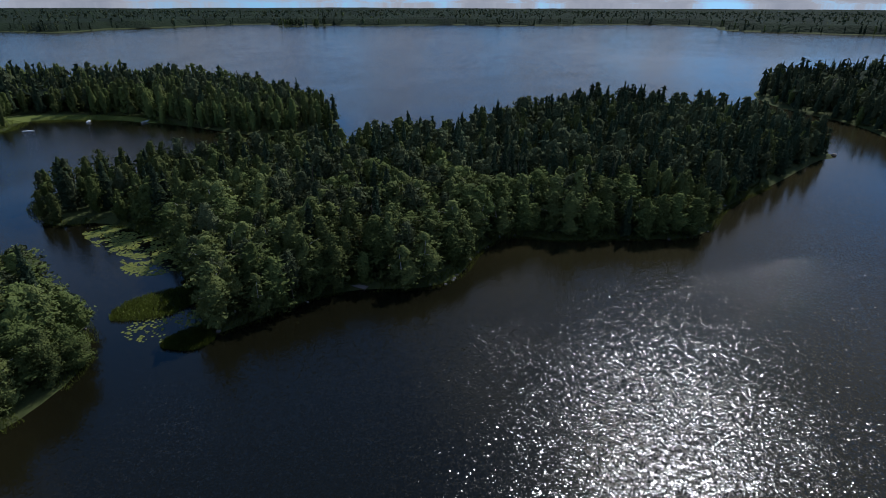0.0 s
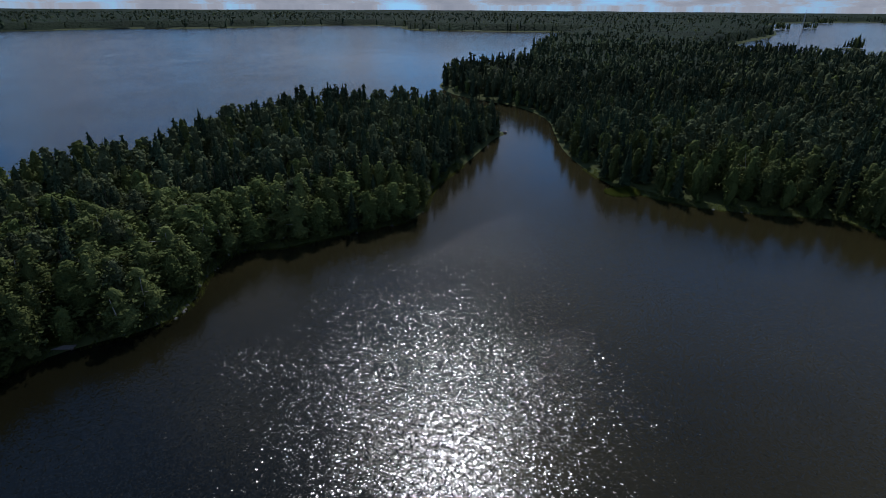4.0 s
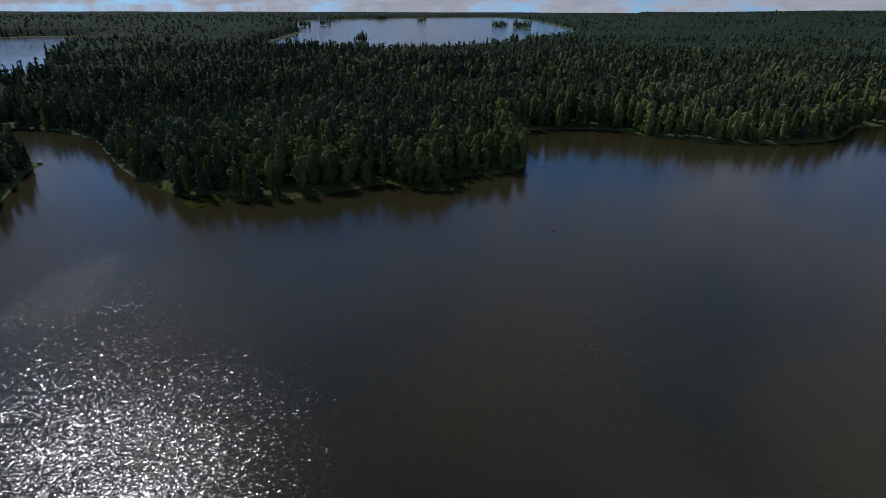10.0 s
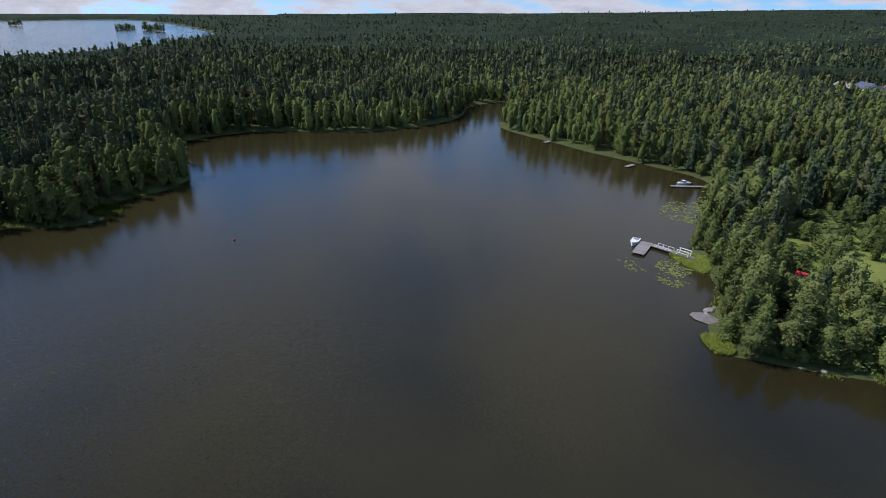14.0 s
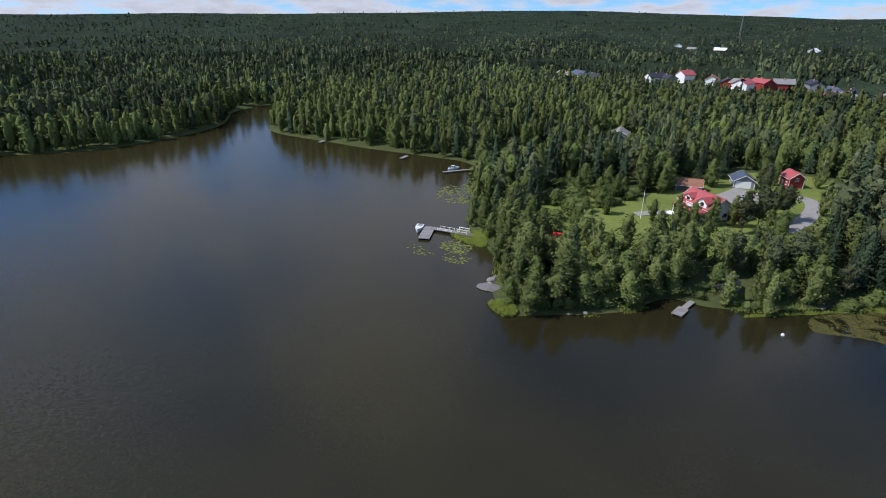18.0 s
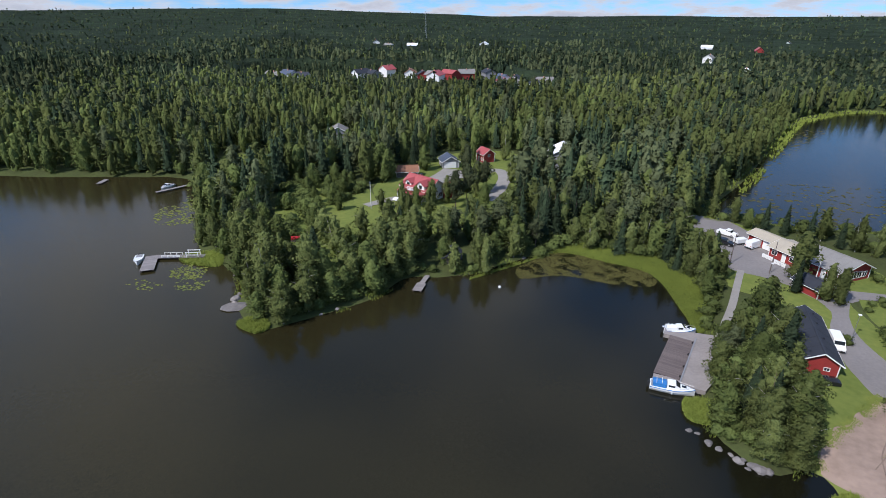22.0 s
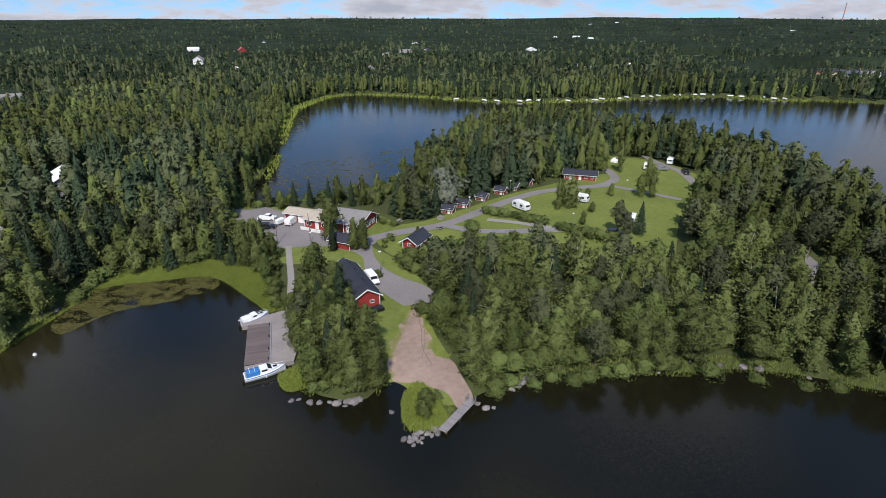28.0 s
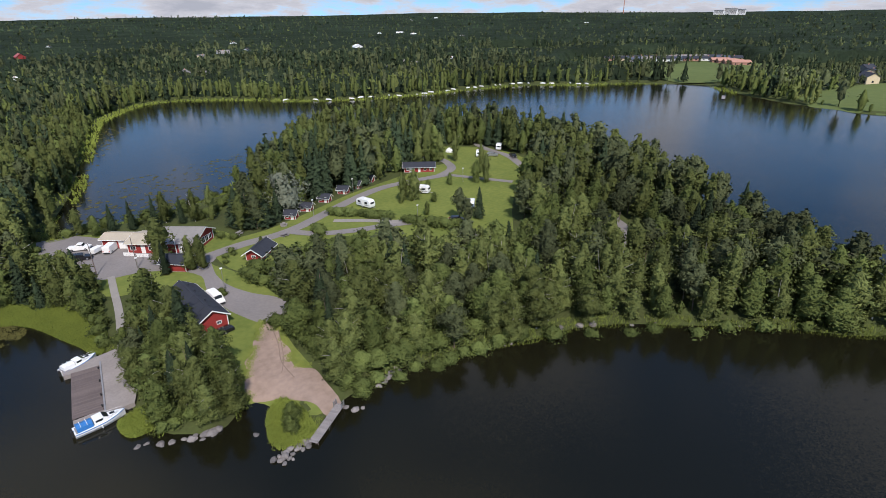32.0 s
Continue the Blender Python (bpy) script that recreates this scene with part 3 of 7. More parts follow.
# open ground: no trees grow inside these outlines
LAWN_CAMP = [(-36, -126), (-37, -114), (-44, -103), (-54, -97), (-66, -91), (-78, -85), (-88, -82), (-98, -90), (-112, -102), (-130, -114),
             (-148, -122), (-160, -138), (-162, -158), (-146, -174), (-128, -174), (-134, -152), (-120, -150), (-100, -147), (-84, -144), (-66, -138), (-52, -134), (-40, -134)]
YARD_CAMP = [(-6, -170), (-14, -170), (-26, -158), (-42, -146), (-44, -132), (-34, -126), (-37, -112), (-37, -94), (-32, -86), (-30, -72),
             (-27, -65), (-22, -68), (-19, -76), (-20, -92), (-20, -118), (-13, -124), (-12, -138), (-6, -150)]
LAWN_HOUSE = [(64, -99), (74, -97), (86, -106), (95, -116), (106, -130), (114, -146), (98, -157), (86, -150), (76, -138), (66, -122), (60, -108)]
YARD_HOUSE = [(86, -152), (74, -138), (63, -121), (54, -124), (44, -140), (42, -166), (48, -190), (56, -214), (70, -214), (82, -200), (90, -178)]
LAWN_NORTH = [(160, -168), (147, -176), (128, -155), (124, -141), (132, -136), (146, -146), (152, -156)]
LAKE_STRIP = [(-10, -134), (-4, -138), (-2.5, -154), (-6.5, -165), (-9, -171), (-24, -176), (-42, -177), (-60, -184), (-64, -168), (-58, -146), (-46, -140), (-30, -152)]
LANE = [(-18, -134), (-16, -118), (-13, -104), (-8, -98), (-7, -101), (-10, -112), (-11, -124), (-12, -134)]
HALL_YARD = [(29, -219), (47, -219), (45, -180), (29, -178)]
SAUNA_YARD = [(40.5, -117), (48.5, -117), (49.5, -107), (41, -107)]
COTTAGE_YARD = [(128, -221), (146, -220), (136, -183), (121, -184)]
COVE_REEDS = [(36, -112), (28, -124), (24, -136), (13, -137), (0, -133), (-9, -126), (-10, -112), (-7, -104), (-4, -112), (2, -126), (13, -129), (23, -130), (30, -120), (38, -108)]
COVE_CLEAR = [(35, -110), (27, -122), (22, -132), (13, -133), (1, -129), (-7, -122), (-8, -112), (-7, -104), (-4, -112), (2, -126), (13, -129), (23, -130), (30, -120), (38, -108)]
PATH_CLEARING = [(-119, -76), (-119, -67), (-112, -61), (-104, -57), (-101, -61), (-107, -68), (-113, -77)]
LAKE_PITCH = [(-151, -223), (-128, -225), (-115, -205), (-122, -195), (-140, -205), (-153, -214)]
WEST_MEADOW = [(-228, 206), (-196, 217), (-196, 238), (-172, 244), (-150, 244), (-136, 239), (-136, 244), (-152, 251), (-178, 254), (-204, 250), (-222, 226)]
FAR_FIELDS = [[(505, -150), (560, -190), (640, -250), (610, -270), (520, -200)], [(-590, -540), (-560, -500), (-620, -470), (-700, -560), (-680, -600)],
              [(-450, -186), (-560, -130), (-640, -240), (-560, -270), (-460, -240)], [(-372, -58), (-470, -20), (-520, -80), (-400, -110)]]
VILLAGES = [(225, -415, 120, 60), (112, -402, 50, 34), (-590, -300, 120, 80), (-600, -100, 110, 70)]
VILLAGE_HOUSES = [(304, -382, "white", "grey_roof"), (288, -380, "white", "blue_roof"), (276, -380, "white", "felt"), (250, -427, "white", "felt"), (242, -432, "grey_wall", "felt"),
                  (233, -443, "white", "bright_red"), (211, -443, "white", "brown_roof"), (196, -436, "red", "felt"), (184, -432, "red", "grey_roof"), (178, -420, "white", "bright_red"),
                  (176, -446, "red", "bright_red"), (124, -424, "white", "blue_roof"), (116, -430, "white", "felt"), (474, -220, "white", "white_roof"), (410, -205, "white", "grey_roof"),
                  (430, -230, "white", "felt"), (-31, -820, "white", "white_roof"), (-27, -646, "white", "grey_roof"), (-58, -590, "white", "white_roof"), (-86, -779, "red", "bright_red"),
                  (-31, -492, "white", "blue_roof"), (93, -425, "grey_wall", "grey_roof"), (76, -417, "red", "bright_red"), (-175, -539, "grey_wall", "grey_roof"), (-184, -522, "white", "grey_roof"),
                  (-239, -663, "yellow_wall", "grey_roof"), (-275, -691, "white", "grey_roof"), (-385, -915, "white", "white_roof"), (-323, -732, "white", "felt"), (-265, -564, "white", "blue_roof"),
                  (-445, -655, "white", "white_roof"), (-400, -571, "red", "bright_red"), (-412, -555, "white", "felt"), (-373, -470, "yellow_wall", "grey_roof"), (-358, -435, "white", "grey_roof"),
                  (-331, -442, "white", "felt"), (-435, -462, "white", "white_roof"), (-1486, -1777, "white", "white_roof"), (-1618, -1776, "white", "white_roof"), (-794, -1069, "white", "white_roof"),
                  (-836, -1047, "white", "white_roof"), (-815, -974, "white", "white_roof"), (-804, -811, "white", "grey_roof"), (-820, -777, "white", "felt"), (-1673, -1150, "white", "bright_red"),
                  (-1675, -1096, "white", "white_roof"), (-150, -1010, "white", "felt"), (330, -700, "white", "white_roof"), (360, -690, "white", "grey_roof"), (395, -720, "white", "felt"), (250, -760, "white", "white_roof")]


VILLAGE_HOUSES += [(110, -392, "white", "grey_roof"), (94, -412, "white", "felt"), (123, -420, "white", "bright_red"), (150, -470, "grey_wall", "felt"), (165, -455, "red", "grey_roof")]


def open_plot(x, y):
    """True where a village house has its yard and the lane before it."""
    out = np.zeros(x.shape, bool)
    for hx, hy, *_ in VILLAGE_HOUSES:
        r = math.hypot(hx - CENTRE[0], hy - CENTRE[1])
        ux, uy = (CENTRE[0] - hx) / r, (CENTRE[1] - hy) / r
        s, q = (x - hx) * ux + (y - hy) * uy, np.abs((x - hx) * uy - (y - hy) * ux)
        out |= (s > -9) & (s < max(30, 0.05 * r)) & (q < 7)
    return out



OPEN = [np.array(o, float) for o in (LAWN_CAMP, YARD_CAMP, LAWN_HOUSE, YARD_HOUSE, LAWN_NORTH, LAKE_STRIP, HALL_YARD, SAUNA_YARD, COTTAGE_YARD, LANE, COVE_CLEAR, WEST_MEADOW, PATH_CLEARING, LAKE_PITCH, *FAR_FIELDS)]


def clear_of(x, y, margin=1.5):
    ok = np.ones(x.shape, bool)
    for o in OPEN:
        ok &= edge_distance(x, y, o) < -margin
    return ok


def kind_at(x, y, rng):
    """Which trees grow where: spruce and pine inland, birch and alder on the shores."""
    d = shore(x, y)
    n = len(x)
    u = rng.uniform(0, 1, n)
    mixw = 0.5 + 0.5 * waves(x, y, 28)
    leafy = np.clip(0.95 - d / 60 + 0.35 * (mixw - 0.5), 0.42, 0.95)
    # the far half of the island, and the headland, are dark conifers; the headland's also stand in for shade
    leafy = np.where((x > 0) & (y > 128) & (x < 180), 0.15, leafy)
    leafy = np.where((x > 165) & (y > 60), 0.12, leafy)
    leafy = np.where((y < 0) & (y > -110) & (x < -40), 0.72, leafy)
    leafy = np.where((y < -140) & (x > -20) & (y > -360) & (x < 330), 0.72 + 0.25 * (mixw - 0.5), leafy)      # the tall birch wood
    # far woods turn to dark conifers, cloud shadow imitated by their colour
    leafy = np.where(np.hypot(x, y) > 480, np.minimum(leafy, 0.06), leafy)
    leafy = np.where((x > -5) & (x < 62) & (y < -126) & (y > -225), 0.42, leafy)      # the dark wood behind the cove
    # dark kinds inland of the east bay, shade put into the planting
    leafy = np.where((x > 165) & (y <= 60) & (y > -105) & (d > 14), 0.3, leafy)
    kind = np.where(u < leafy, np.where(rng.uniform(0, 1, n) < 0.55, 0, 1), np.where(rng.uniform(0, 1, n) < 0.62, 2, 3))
    # pines, not spruces, stand among the pitches of the camp
    kind = np.where((kind == 2) & (y < 0) & (y > -125) & (x < -35) & (rng.uniform(0, 1, n) < 0.75), 3, kind)
    return kind, d


KINDS = ("birch", "alder", "spruce", "pine")


def jittered(r0, r1, spacing, rng):
    """Points scattered evenly over a ring round the drone."""
    g = np.arange(-r1, r1, spacing)
    X, Y = np.meshgrid(g, g)
    X = X.ravel() + rng.uniform(-0.45, 0.45, X.size) * spacing + CENTRE[0]
    Y = Y.ravel() + rng.uniform(-0.45, 0.45, Y.size) * spacing + CENTRE[1]
    r = np.hypot(X - CENTRE[0], Y - CENTRE[1])
    k = (r >= r0) & (r < r1)
    return X[k], Y[k]


def near_forest():
    rng = np.random.default_rng(5)
    x, y = jittered(45, 150, 4.0, rng)
    kind, d = kind_at(x, y, rng)
    thin = (x < -84) & (y > -122) & (d > 14) & (rng.uniform(0, 1, len(x)) < 0.42)      # the camp's pitches stand among trees
    ok = (d > 0.4) & clear_of(x, y) & ~thin
    x, y, kind, d = x[ok], y[ok], kind[ok], d[ok]
    counts = [0, 0, 0, 0]
    rest = []
    order = np.argsort(np.hypot(x - CENTRE[0], y - CENTRE[1]))
    for i in order:
        k = int(kind[i])
        tall = (13.0, 11.0, 14.2, 13.5)[k] * rng.uniform(0.74, 1.12) * (0.8 if d[i] < 4 else 1.0) * (0.82 if y[i] < -40 else 1.0)
        if counts[k] >= 290:
            rest.append((x[i], y[i], k, tall)); continue
        counts[k] += 1
        wide = rng.uniform(*((1.1, 1.6), (1.25, 1.8), (0.9, 1.3), (1.0, 1.45))[k]) * (1.28 if y[i] > 40 and k < 2 else 1.0)      # broad crowns on the island
        tree(KINDS[k], x[i], y[i], tall, wide, int(rng.integers(0, 9)), rng.uniform(0, 360))
    return rest


def joined_forest(name, x, y, kind, tall, count, size, rings, sides, label):
    """Many trees in one mesh a kind, for woods that nobody could count."""
    z = height(x, y)
    rng = np.random.default_rng(77)
    tr = 0.012
    stem = np.array([[tr, 0, 0], [-tr, tr, 0], [0, 0, 0.7], [0, tr, 0], [-tr, -tr, 0], [0, 0, 0.7]])
    for k, kd in enumerate(KINDS):
        sel = np.where(kind == k)[0]
        if not len(sel):
            continue
        protos = []
        for s in range(8):
            v, f, vn = crown_mesh(kd, count, size, rings, sides, rng)
            protos.append((np.concatenate([v, stem]), np.concatenate([f, len(v) + np.arange(6).reshape(2, 3)]), np.concatenate([vn, np.tile([0.0, 0.7, 0.7], (6, 1))])))
        vs, ns, fs, off = [], [], [], 0
        for i in sel:
            pv, pf, pn = protos[int(rng.integers(0, 8))]
            a = rng.uniform(0, 6.28); ca, sa = math.cos(a), math.sin(a)
            w = tall[i] * rng.uniform(0.92, 1.32) * (1.5 if tall[i] < 6 else 1.0)
            vs.append(np.stack([x[i] + (pv[:, 0] * ca - pv[:, 1] * sa) * w, y[i] + (pv[:, 0] * sa + pv[:, 1] * ca) * w, z[i] + pv[:, 2] * tall[i]], 1))
            ns.append(np.stack([pn[:, 0] * ca - pn[:, 1] * sa, pn[:, 0] * sa + pn[:, 1] * ca, pn[:, 2]], 1))
            fs.append(pf + off)
            off += len(pv)
        ob = new(f"{kd}_{name}", mesh_from(f"{kd}_{name}", np.concatenate(vs), np.concatenate(fs), MAT[kd], normals=np.concatenate(ns)))
        tagged(ob, label.format(kd), "forest", kind="stuff")


def along_shores(n, d0, d1, r0, r1, rng):
    """Random points whose distance to the shore lies between d0 and d1."""
    a, r = rng.uniform(0, 2 * np.pi, n), np.sqrt(rng.uniform(r0 ** 2, r1 ** 2, n))
    x, y = CENTRE[0] + r * np.sin(a), CENTRE[1] + r * np.cos(a)
    d = shore(x, y)
    k = (d > d0) & (d < d1)
    return x[k], y[k], d[k]


def mid_forest(rest):
    rng = np.random.default_rng(6)
    x, y = jittered(150, 340, 4.6, rng)
    kind, d = kind_at(x, y, rng)
    ok = (d > 0.7) & clear_of(x, y, 2.0)
    x, y, kind, d = x[ok], y[ok], kind[ok], d[ok]
    tall = np.choose(kind, (13.8, 11.5, 15.4, 14.6)) * rng.uniform(0.74, 1.12, len(x)) * (0.98 + 0.14 * waves(x, y, 35)) * np.where(d < 4, 0.85, 1)
    if rest:
        q = np.array(rest)
        x, y, kind, tall = np.r_[x, q[:, 0]], np.r_[y, q[:, 1]], np.r_[kind, q[:, 2].astype(int)], np.r_[tall, q[:, 3]]
    sx, sy, sd = along_shores(10000, 1.8, 6.0, 45, 420, rng)      # low growth down to the water
    ok = clear_of(sx, sy, 1.0) & (np.hypot(sx + 4, sy + 94) > 11)
    sx, sy = sx[ok], sy[ok]
    x, y = np.r_[x, sx], np.r_[y, sy]
    kind, tall = np.r_[kind, np.ones(len(sx), int)], np.r_[tall, rng.uniform(1.4, 3.2, len(sx)) * (1 + np.clip(np.hypot(sx, sy) - 120, 0, 120) / 170)]
    close = np.hypot(x - CENTRE[0], y - CENTRE[1]) < 235
    joined_forest("wood", x[close], y[close], kind[close], tall[close], 230, 0.034, 6, 6, "dense {} wood along the lake shores")
    joined_forest("inland_wood", x[~close], y[~close], kind[~close], tall[~close], 112, 0.044, 5, 5, "dense {} wood behind the lake shores")
    ux, uy, ud = along_shores(6500, 1.5, 5.0, 45, 150, rng)      # bushes leaning over the near water
    ok = clear_of(ux, uy, 0.8) & (np.hypot(ux + 4, uy + 94) > 11) & (np.hypot(ux - 53, uy + 98) > 9)
    ux, uy = ux[ok], uy[ok]
    joined_forest("shore_bushes", ux, uy, rng.integers(0, 2, len(ux)), rng.uniform(1.1, 2.6, len(ux)), 60, 0.075, 4, 5, "low {} bushes crowding the lake shore")
    # thinner out with the distance
    xs, ys = [], []
    for r0, r1, s in ((340, 460, 6.2), (460, 640, 8.5), (640, 900, 13.0), (900, 1400, 22.0), (1400, 3000, 38.0)):
        a, b = jittered(r0, r1, s, rng)
        xs.append(a); ys.append(b)
    x, y = np.concatenate(xs), np.concatenate(ys)
    kind, d = kind_at(x, y, rng)
    ok = (d > 2) & clear_of(x, y, 3)
    for vx, vy, vr, vs in VILLAGES:
        ok &= (((x - vx) / vr) ** 2 + ((y - vy) / vs) ** 2 > 1) | (rng.uniform(0, 1, len(x)) < 0.9)
    ok &= ~open_plot(x, y)
    x, y, kind = x[ok], y[ok], kind[ok]
    tall = np.choose(kind, (14.5, 12.5, 16.5, 15.5)) * rng.uniform(0.75, 1.13, len(x)) * (0.98 + 0.16 * waves(x, y, 60))
    for vx, vy, vr, vs in VILLAGES:
        tall = np.where(((x - vx) / vr) ** 2 + ((y - vy) / vs) ** 2 < 1.5, tall * 0.58, tall)
    for ix, iy, ir in ISLETS:
        n = int(ir * 1.2)
        a, q = rng.uniform(0, 6.28, n), ir * np.sqrt(rng.uniform(0, 1, n)) * 0.9
        x, y = np.r_[x, ix + q * np.cos(a) * 1.25], np.r_[y, iy + q * np.sin(a)]
        kind, tall = np.r_[kind, rng.integers(0, 4, n)], np.r_[tall, rng.uniform(9, 15, n)]
    far = np.hypot(x - CENTRE[0], y - CENTRE[1]) > 1400
    tall = np.where(far, tall * 1.15, tall)
    joined_forest("horizon_wood", x[far], y[far], kind[far], tall[far], 5, 0.16, 2, 4, "far {} wood towards the horizon")
    x, y, kind, tall = x[~far], y[~far], kind[~far], tall[~far]
    joined_forest("distant_wood", x, y, kind, tall, 18, 0.085, 3, 4, "distant {} wood seen over the lake")


def canopy_sheet():
    """The closed roof of the woods, from 340 m out to the skyline."""
    x, y, q = polar(330, 4940, 150, 640)
    d = shore(x, y)
    rng = np.random.default_rng(9)
    r = np.hypot(x - CENTRE[0], y - CENTRE[1])
    top = np.clip((r - 330) / 700, 0, 1)
    z = height(x, y, d) + 7.5 + 4.5 * top + rng.uniform(-1, 1, len(x)) * 1.1
    edge = np.where(r > 650, 1.0, 9.0)
    ok = (d > edge) & clear_of(x, y, 6)
    for vx, vy, vr, vs in VILLAGES:
        ok &= ((x - vx) / vr) ** 2 + ((y - vy) / vs) ** 2 > 1
    ok &= ~(open_plot(x, y) & (r < 640))
    for o in FAR_FIELDS:
        z = z - 11 * np.clip(1 - (-edge_distance(x, y, np.array(o, float)) - 6) / 22, 0, 1)
    # the rim of the canopy comes down to the ground
    rim = np.clip((d - edge) / np.where(r > 650, 14.0, 6.0), 0, 1)
    z = z - (1 - rim) * np.where(r > 650, 11, 7)
    for vx, vy, vr, vs in VILLAGES:
        z = z - 11 * np.clip(1 - (((x - vx) / vr) ** 2 + ((y - vy) / vs) ** 2 - 1) / 0.25, 0, 1)
    q = q[ok[q].all(1)]
    # its open edges come down to the ground
    uses = np.bincount(q.ravel(), minlength=len(x))
    z = np.where((uses > 0) & (uses < 4) & (r > 345), height(x, y, d) - 0.3, z)
    used, inv = np.unique(q, return_inverse=True)
    ob = new("forest_canopy", mesh_from("forest_canopy", np.stack([x, y, z], 1)[used], inv.reshape(-1, 4), MAT["canopy"], True))
    tagged(ob, "endless dark green forest canopy rolling to the horizon", "forest", kind="stuff")


mid_forest(near_forest())
canopy_sheet()

# ---- building blocks ----
from mathutils.geometry import delaunay_2d_cdt

MAT.update(
    asphalt=material("worn_asphalt", (0.235, 0.212, 0.20), 0.9, scale=0.5, second=(0.165, 0.15, 0.142), bump=0.3, bump_scale=30, coarse=0.06),
    gravel=material("pale_gravel", (0.30, 0.28, 0.25), 0.95, scale=1.2, second=(0.22, 0.20, 0.18), bump=0.4, bump_scale=30),
    sand=material("pinkish_sand", (0.35, 0.255, 0.20), 0.95, scale=0.22, second=(0.20, 0.145, 0.11), bump=0.4, bump_scale=20),
    wet_sand=material("damp_sand", (0.26, 0.19, 0.15), 0.9, scale=0.8, second=(0.15, 0.11, 0.085)),
    red=material("red_ochre_paint", (0.30, 0.030, 0.024), 0.8, scale=2.0, second=(0.22, 0.024, 0.02)),
    bright_red=material("bright_red_roof_sheet", (0.40, 0.085, 0.085), 0.6, scale=1.0, second=(0.31, 0.06, 0.06)),
    brown_roof=material("brown_clay_roof", (0.24, 0.11, 0.06), 0.8, scale=2.0),
    white=material("white_paint", (0.78, 0.77, 0.74), 0.5, scale=1.0, vary=0.06),
    gel=material("white_gelcoat", (0.78, 0.79, 0.78), 0.25, scale=1.0, vary=0.04),
    felt=material("black_roofing_felt", (0.030, 0.034, 0.045), 0.75, scale=1.5, second=(0.020, 0.022, 0.030), bump=0.2),
    grey_roof=material("weathered_grey_felt_roof", (0.25, 0.235, 0.215), 0.85, scale=1.0, second=(0.18, 0.17, 0.16)),
    cream_roof=material("cream_sheet_roof", (0.46, 0.40, 0.30), 0.8, scale=1.0, second=(0.36, 0.31, 0.24)),
    blue_roof=material("blue_grey_tile_roof", (0.065, 0.080, 0.115), 0.55, scale=1.5),
    white_roof=material("white_sheet_roof", (0.80, 0.80, 0.80), 0.6, scale=0.5, vary=0.05),
    glass=material("dark_window_glass", (0.02, 0.025, 0.03), 0.08, vary=0.1),
    wood=material("grey_weathered_planks", (0.27, 0.245, 0.235), 0.9, scale=2.0, second=(0.19, 0.17, 0.165), obj=True),
    brown_wood=material("brown_deck_planks", (0.15, 0.118, 0.108), 0.9, scale=1.2, second=(0.105, 0.082, 0.076), obj=True),
    concrete=material("stained_concrete", (0.30, 0.265, 0.245), 0.92, scale=0.8, second=(0.21, 0.185, 0.17), bump=0.3),
    rock=material("grey_granite", (0.235, 0.21, 0.195), 0.9, scale=2.5, second=(0.11, 0.10, 0.095), bump=0.6, obj=True),
    blue=material("blue_tarpaulin", (0.03, 0.16, 0.42), 0.5, vary=0.15),
    black=material("black_rubber", (0.015, 0.015, 0.016), 0.7, vary=0.2),
    dark=material("black_car_paint", (0.012, 0.012, 0.014), 0.2, vary=0.2),
    metal=material("galvanised_steel", (0.45, 0.45, 0.46), 0.4, metal=0.8, vary=0.1),
    tarp=material("red_tarpaulin", (0.42, 0.02, 0.03), 0.6),
    yellow_wall=material("pale_yellow_wall", (0.60, 0.50, 0.32), 0.85, vary=0.08),
    grey_wall=material("grey_painted_wall", (0.22, 0.22, 0.23), 0.8, vary=0.1),
    brick_wall=material("pinkish_brick_wall", (0.42, 0.22, 0.16), 0.85, vary=0.15),
    pad=material("lily_pads", (0.19, 0.20, 0.035), 0.85, spec=0.15, scale=1.0, second=(0.09, 0.115, 0.035), island=True),
    dark_pad=material("brown_water_plants", (0.105, 0.095, 0.026), 0.95, scale=0.5, second=(0.06, 0.058, 0.018), island=True, spec=0.1),
)


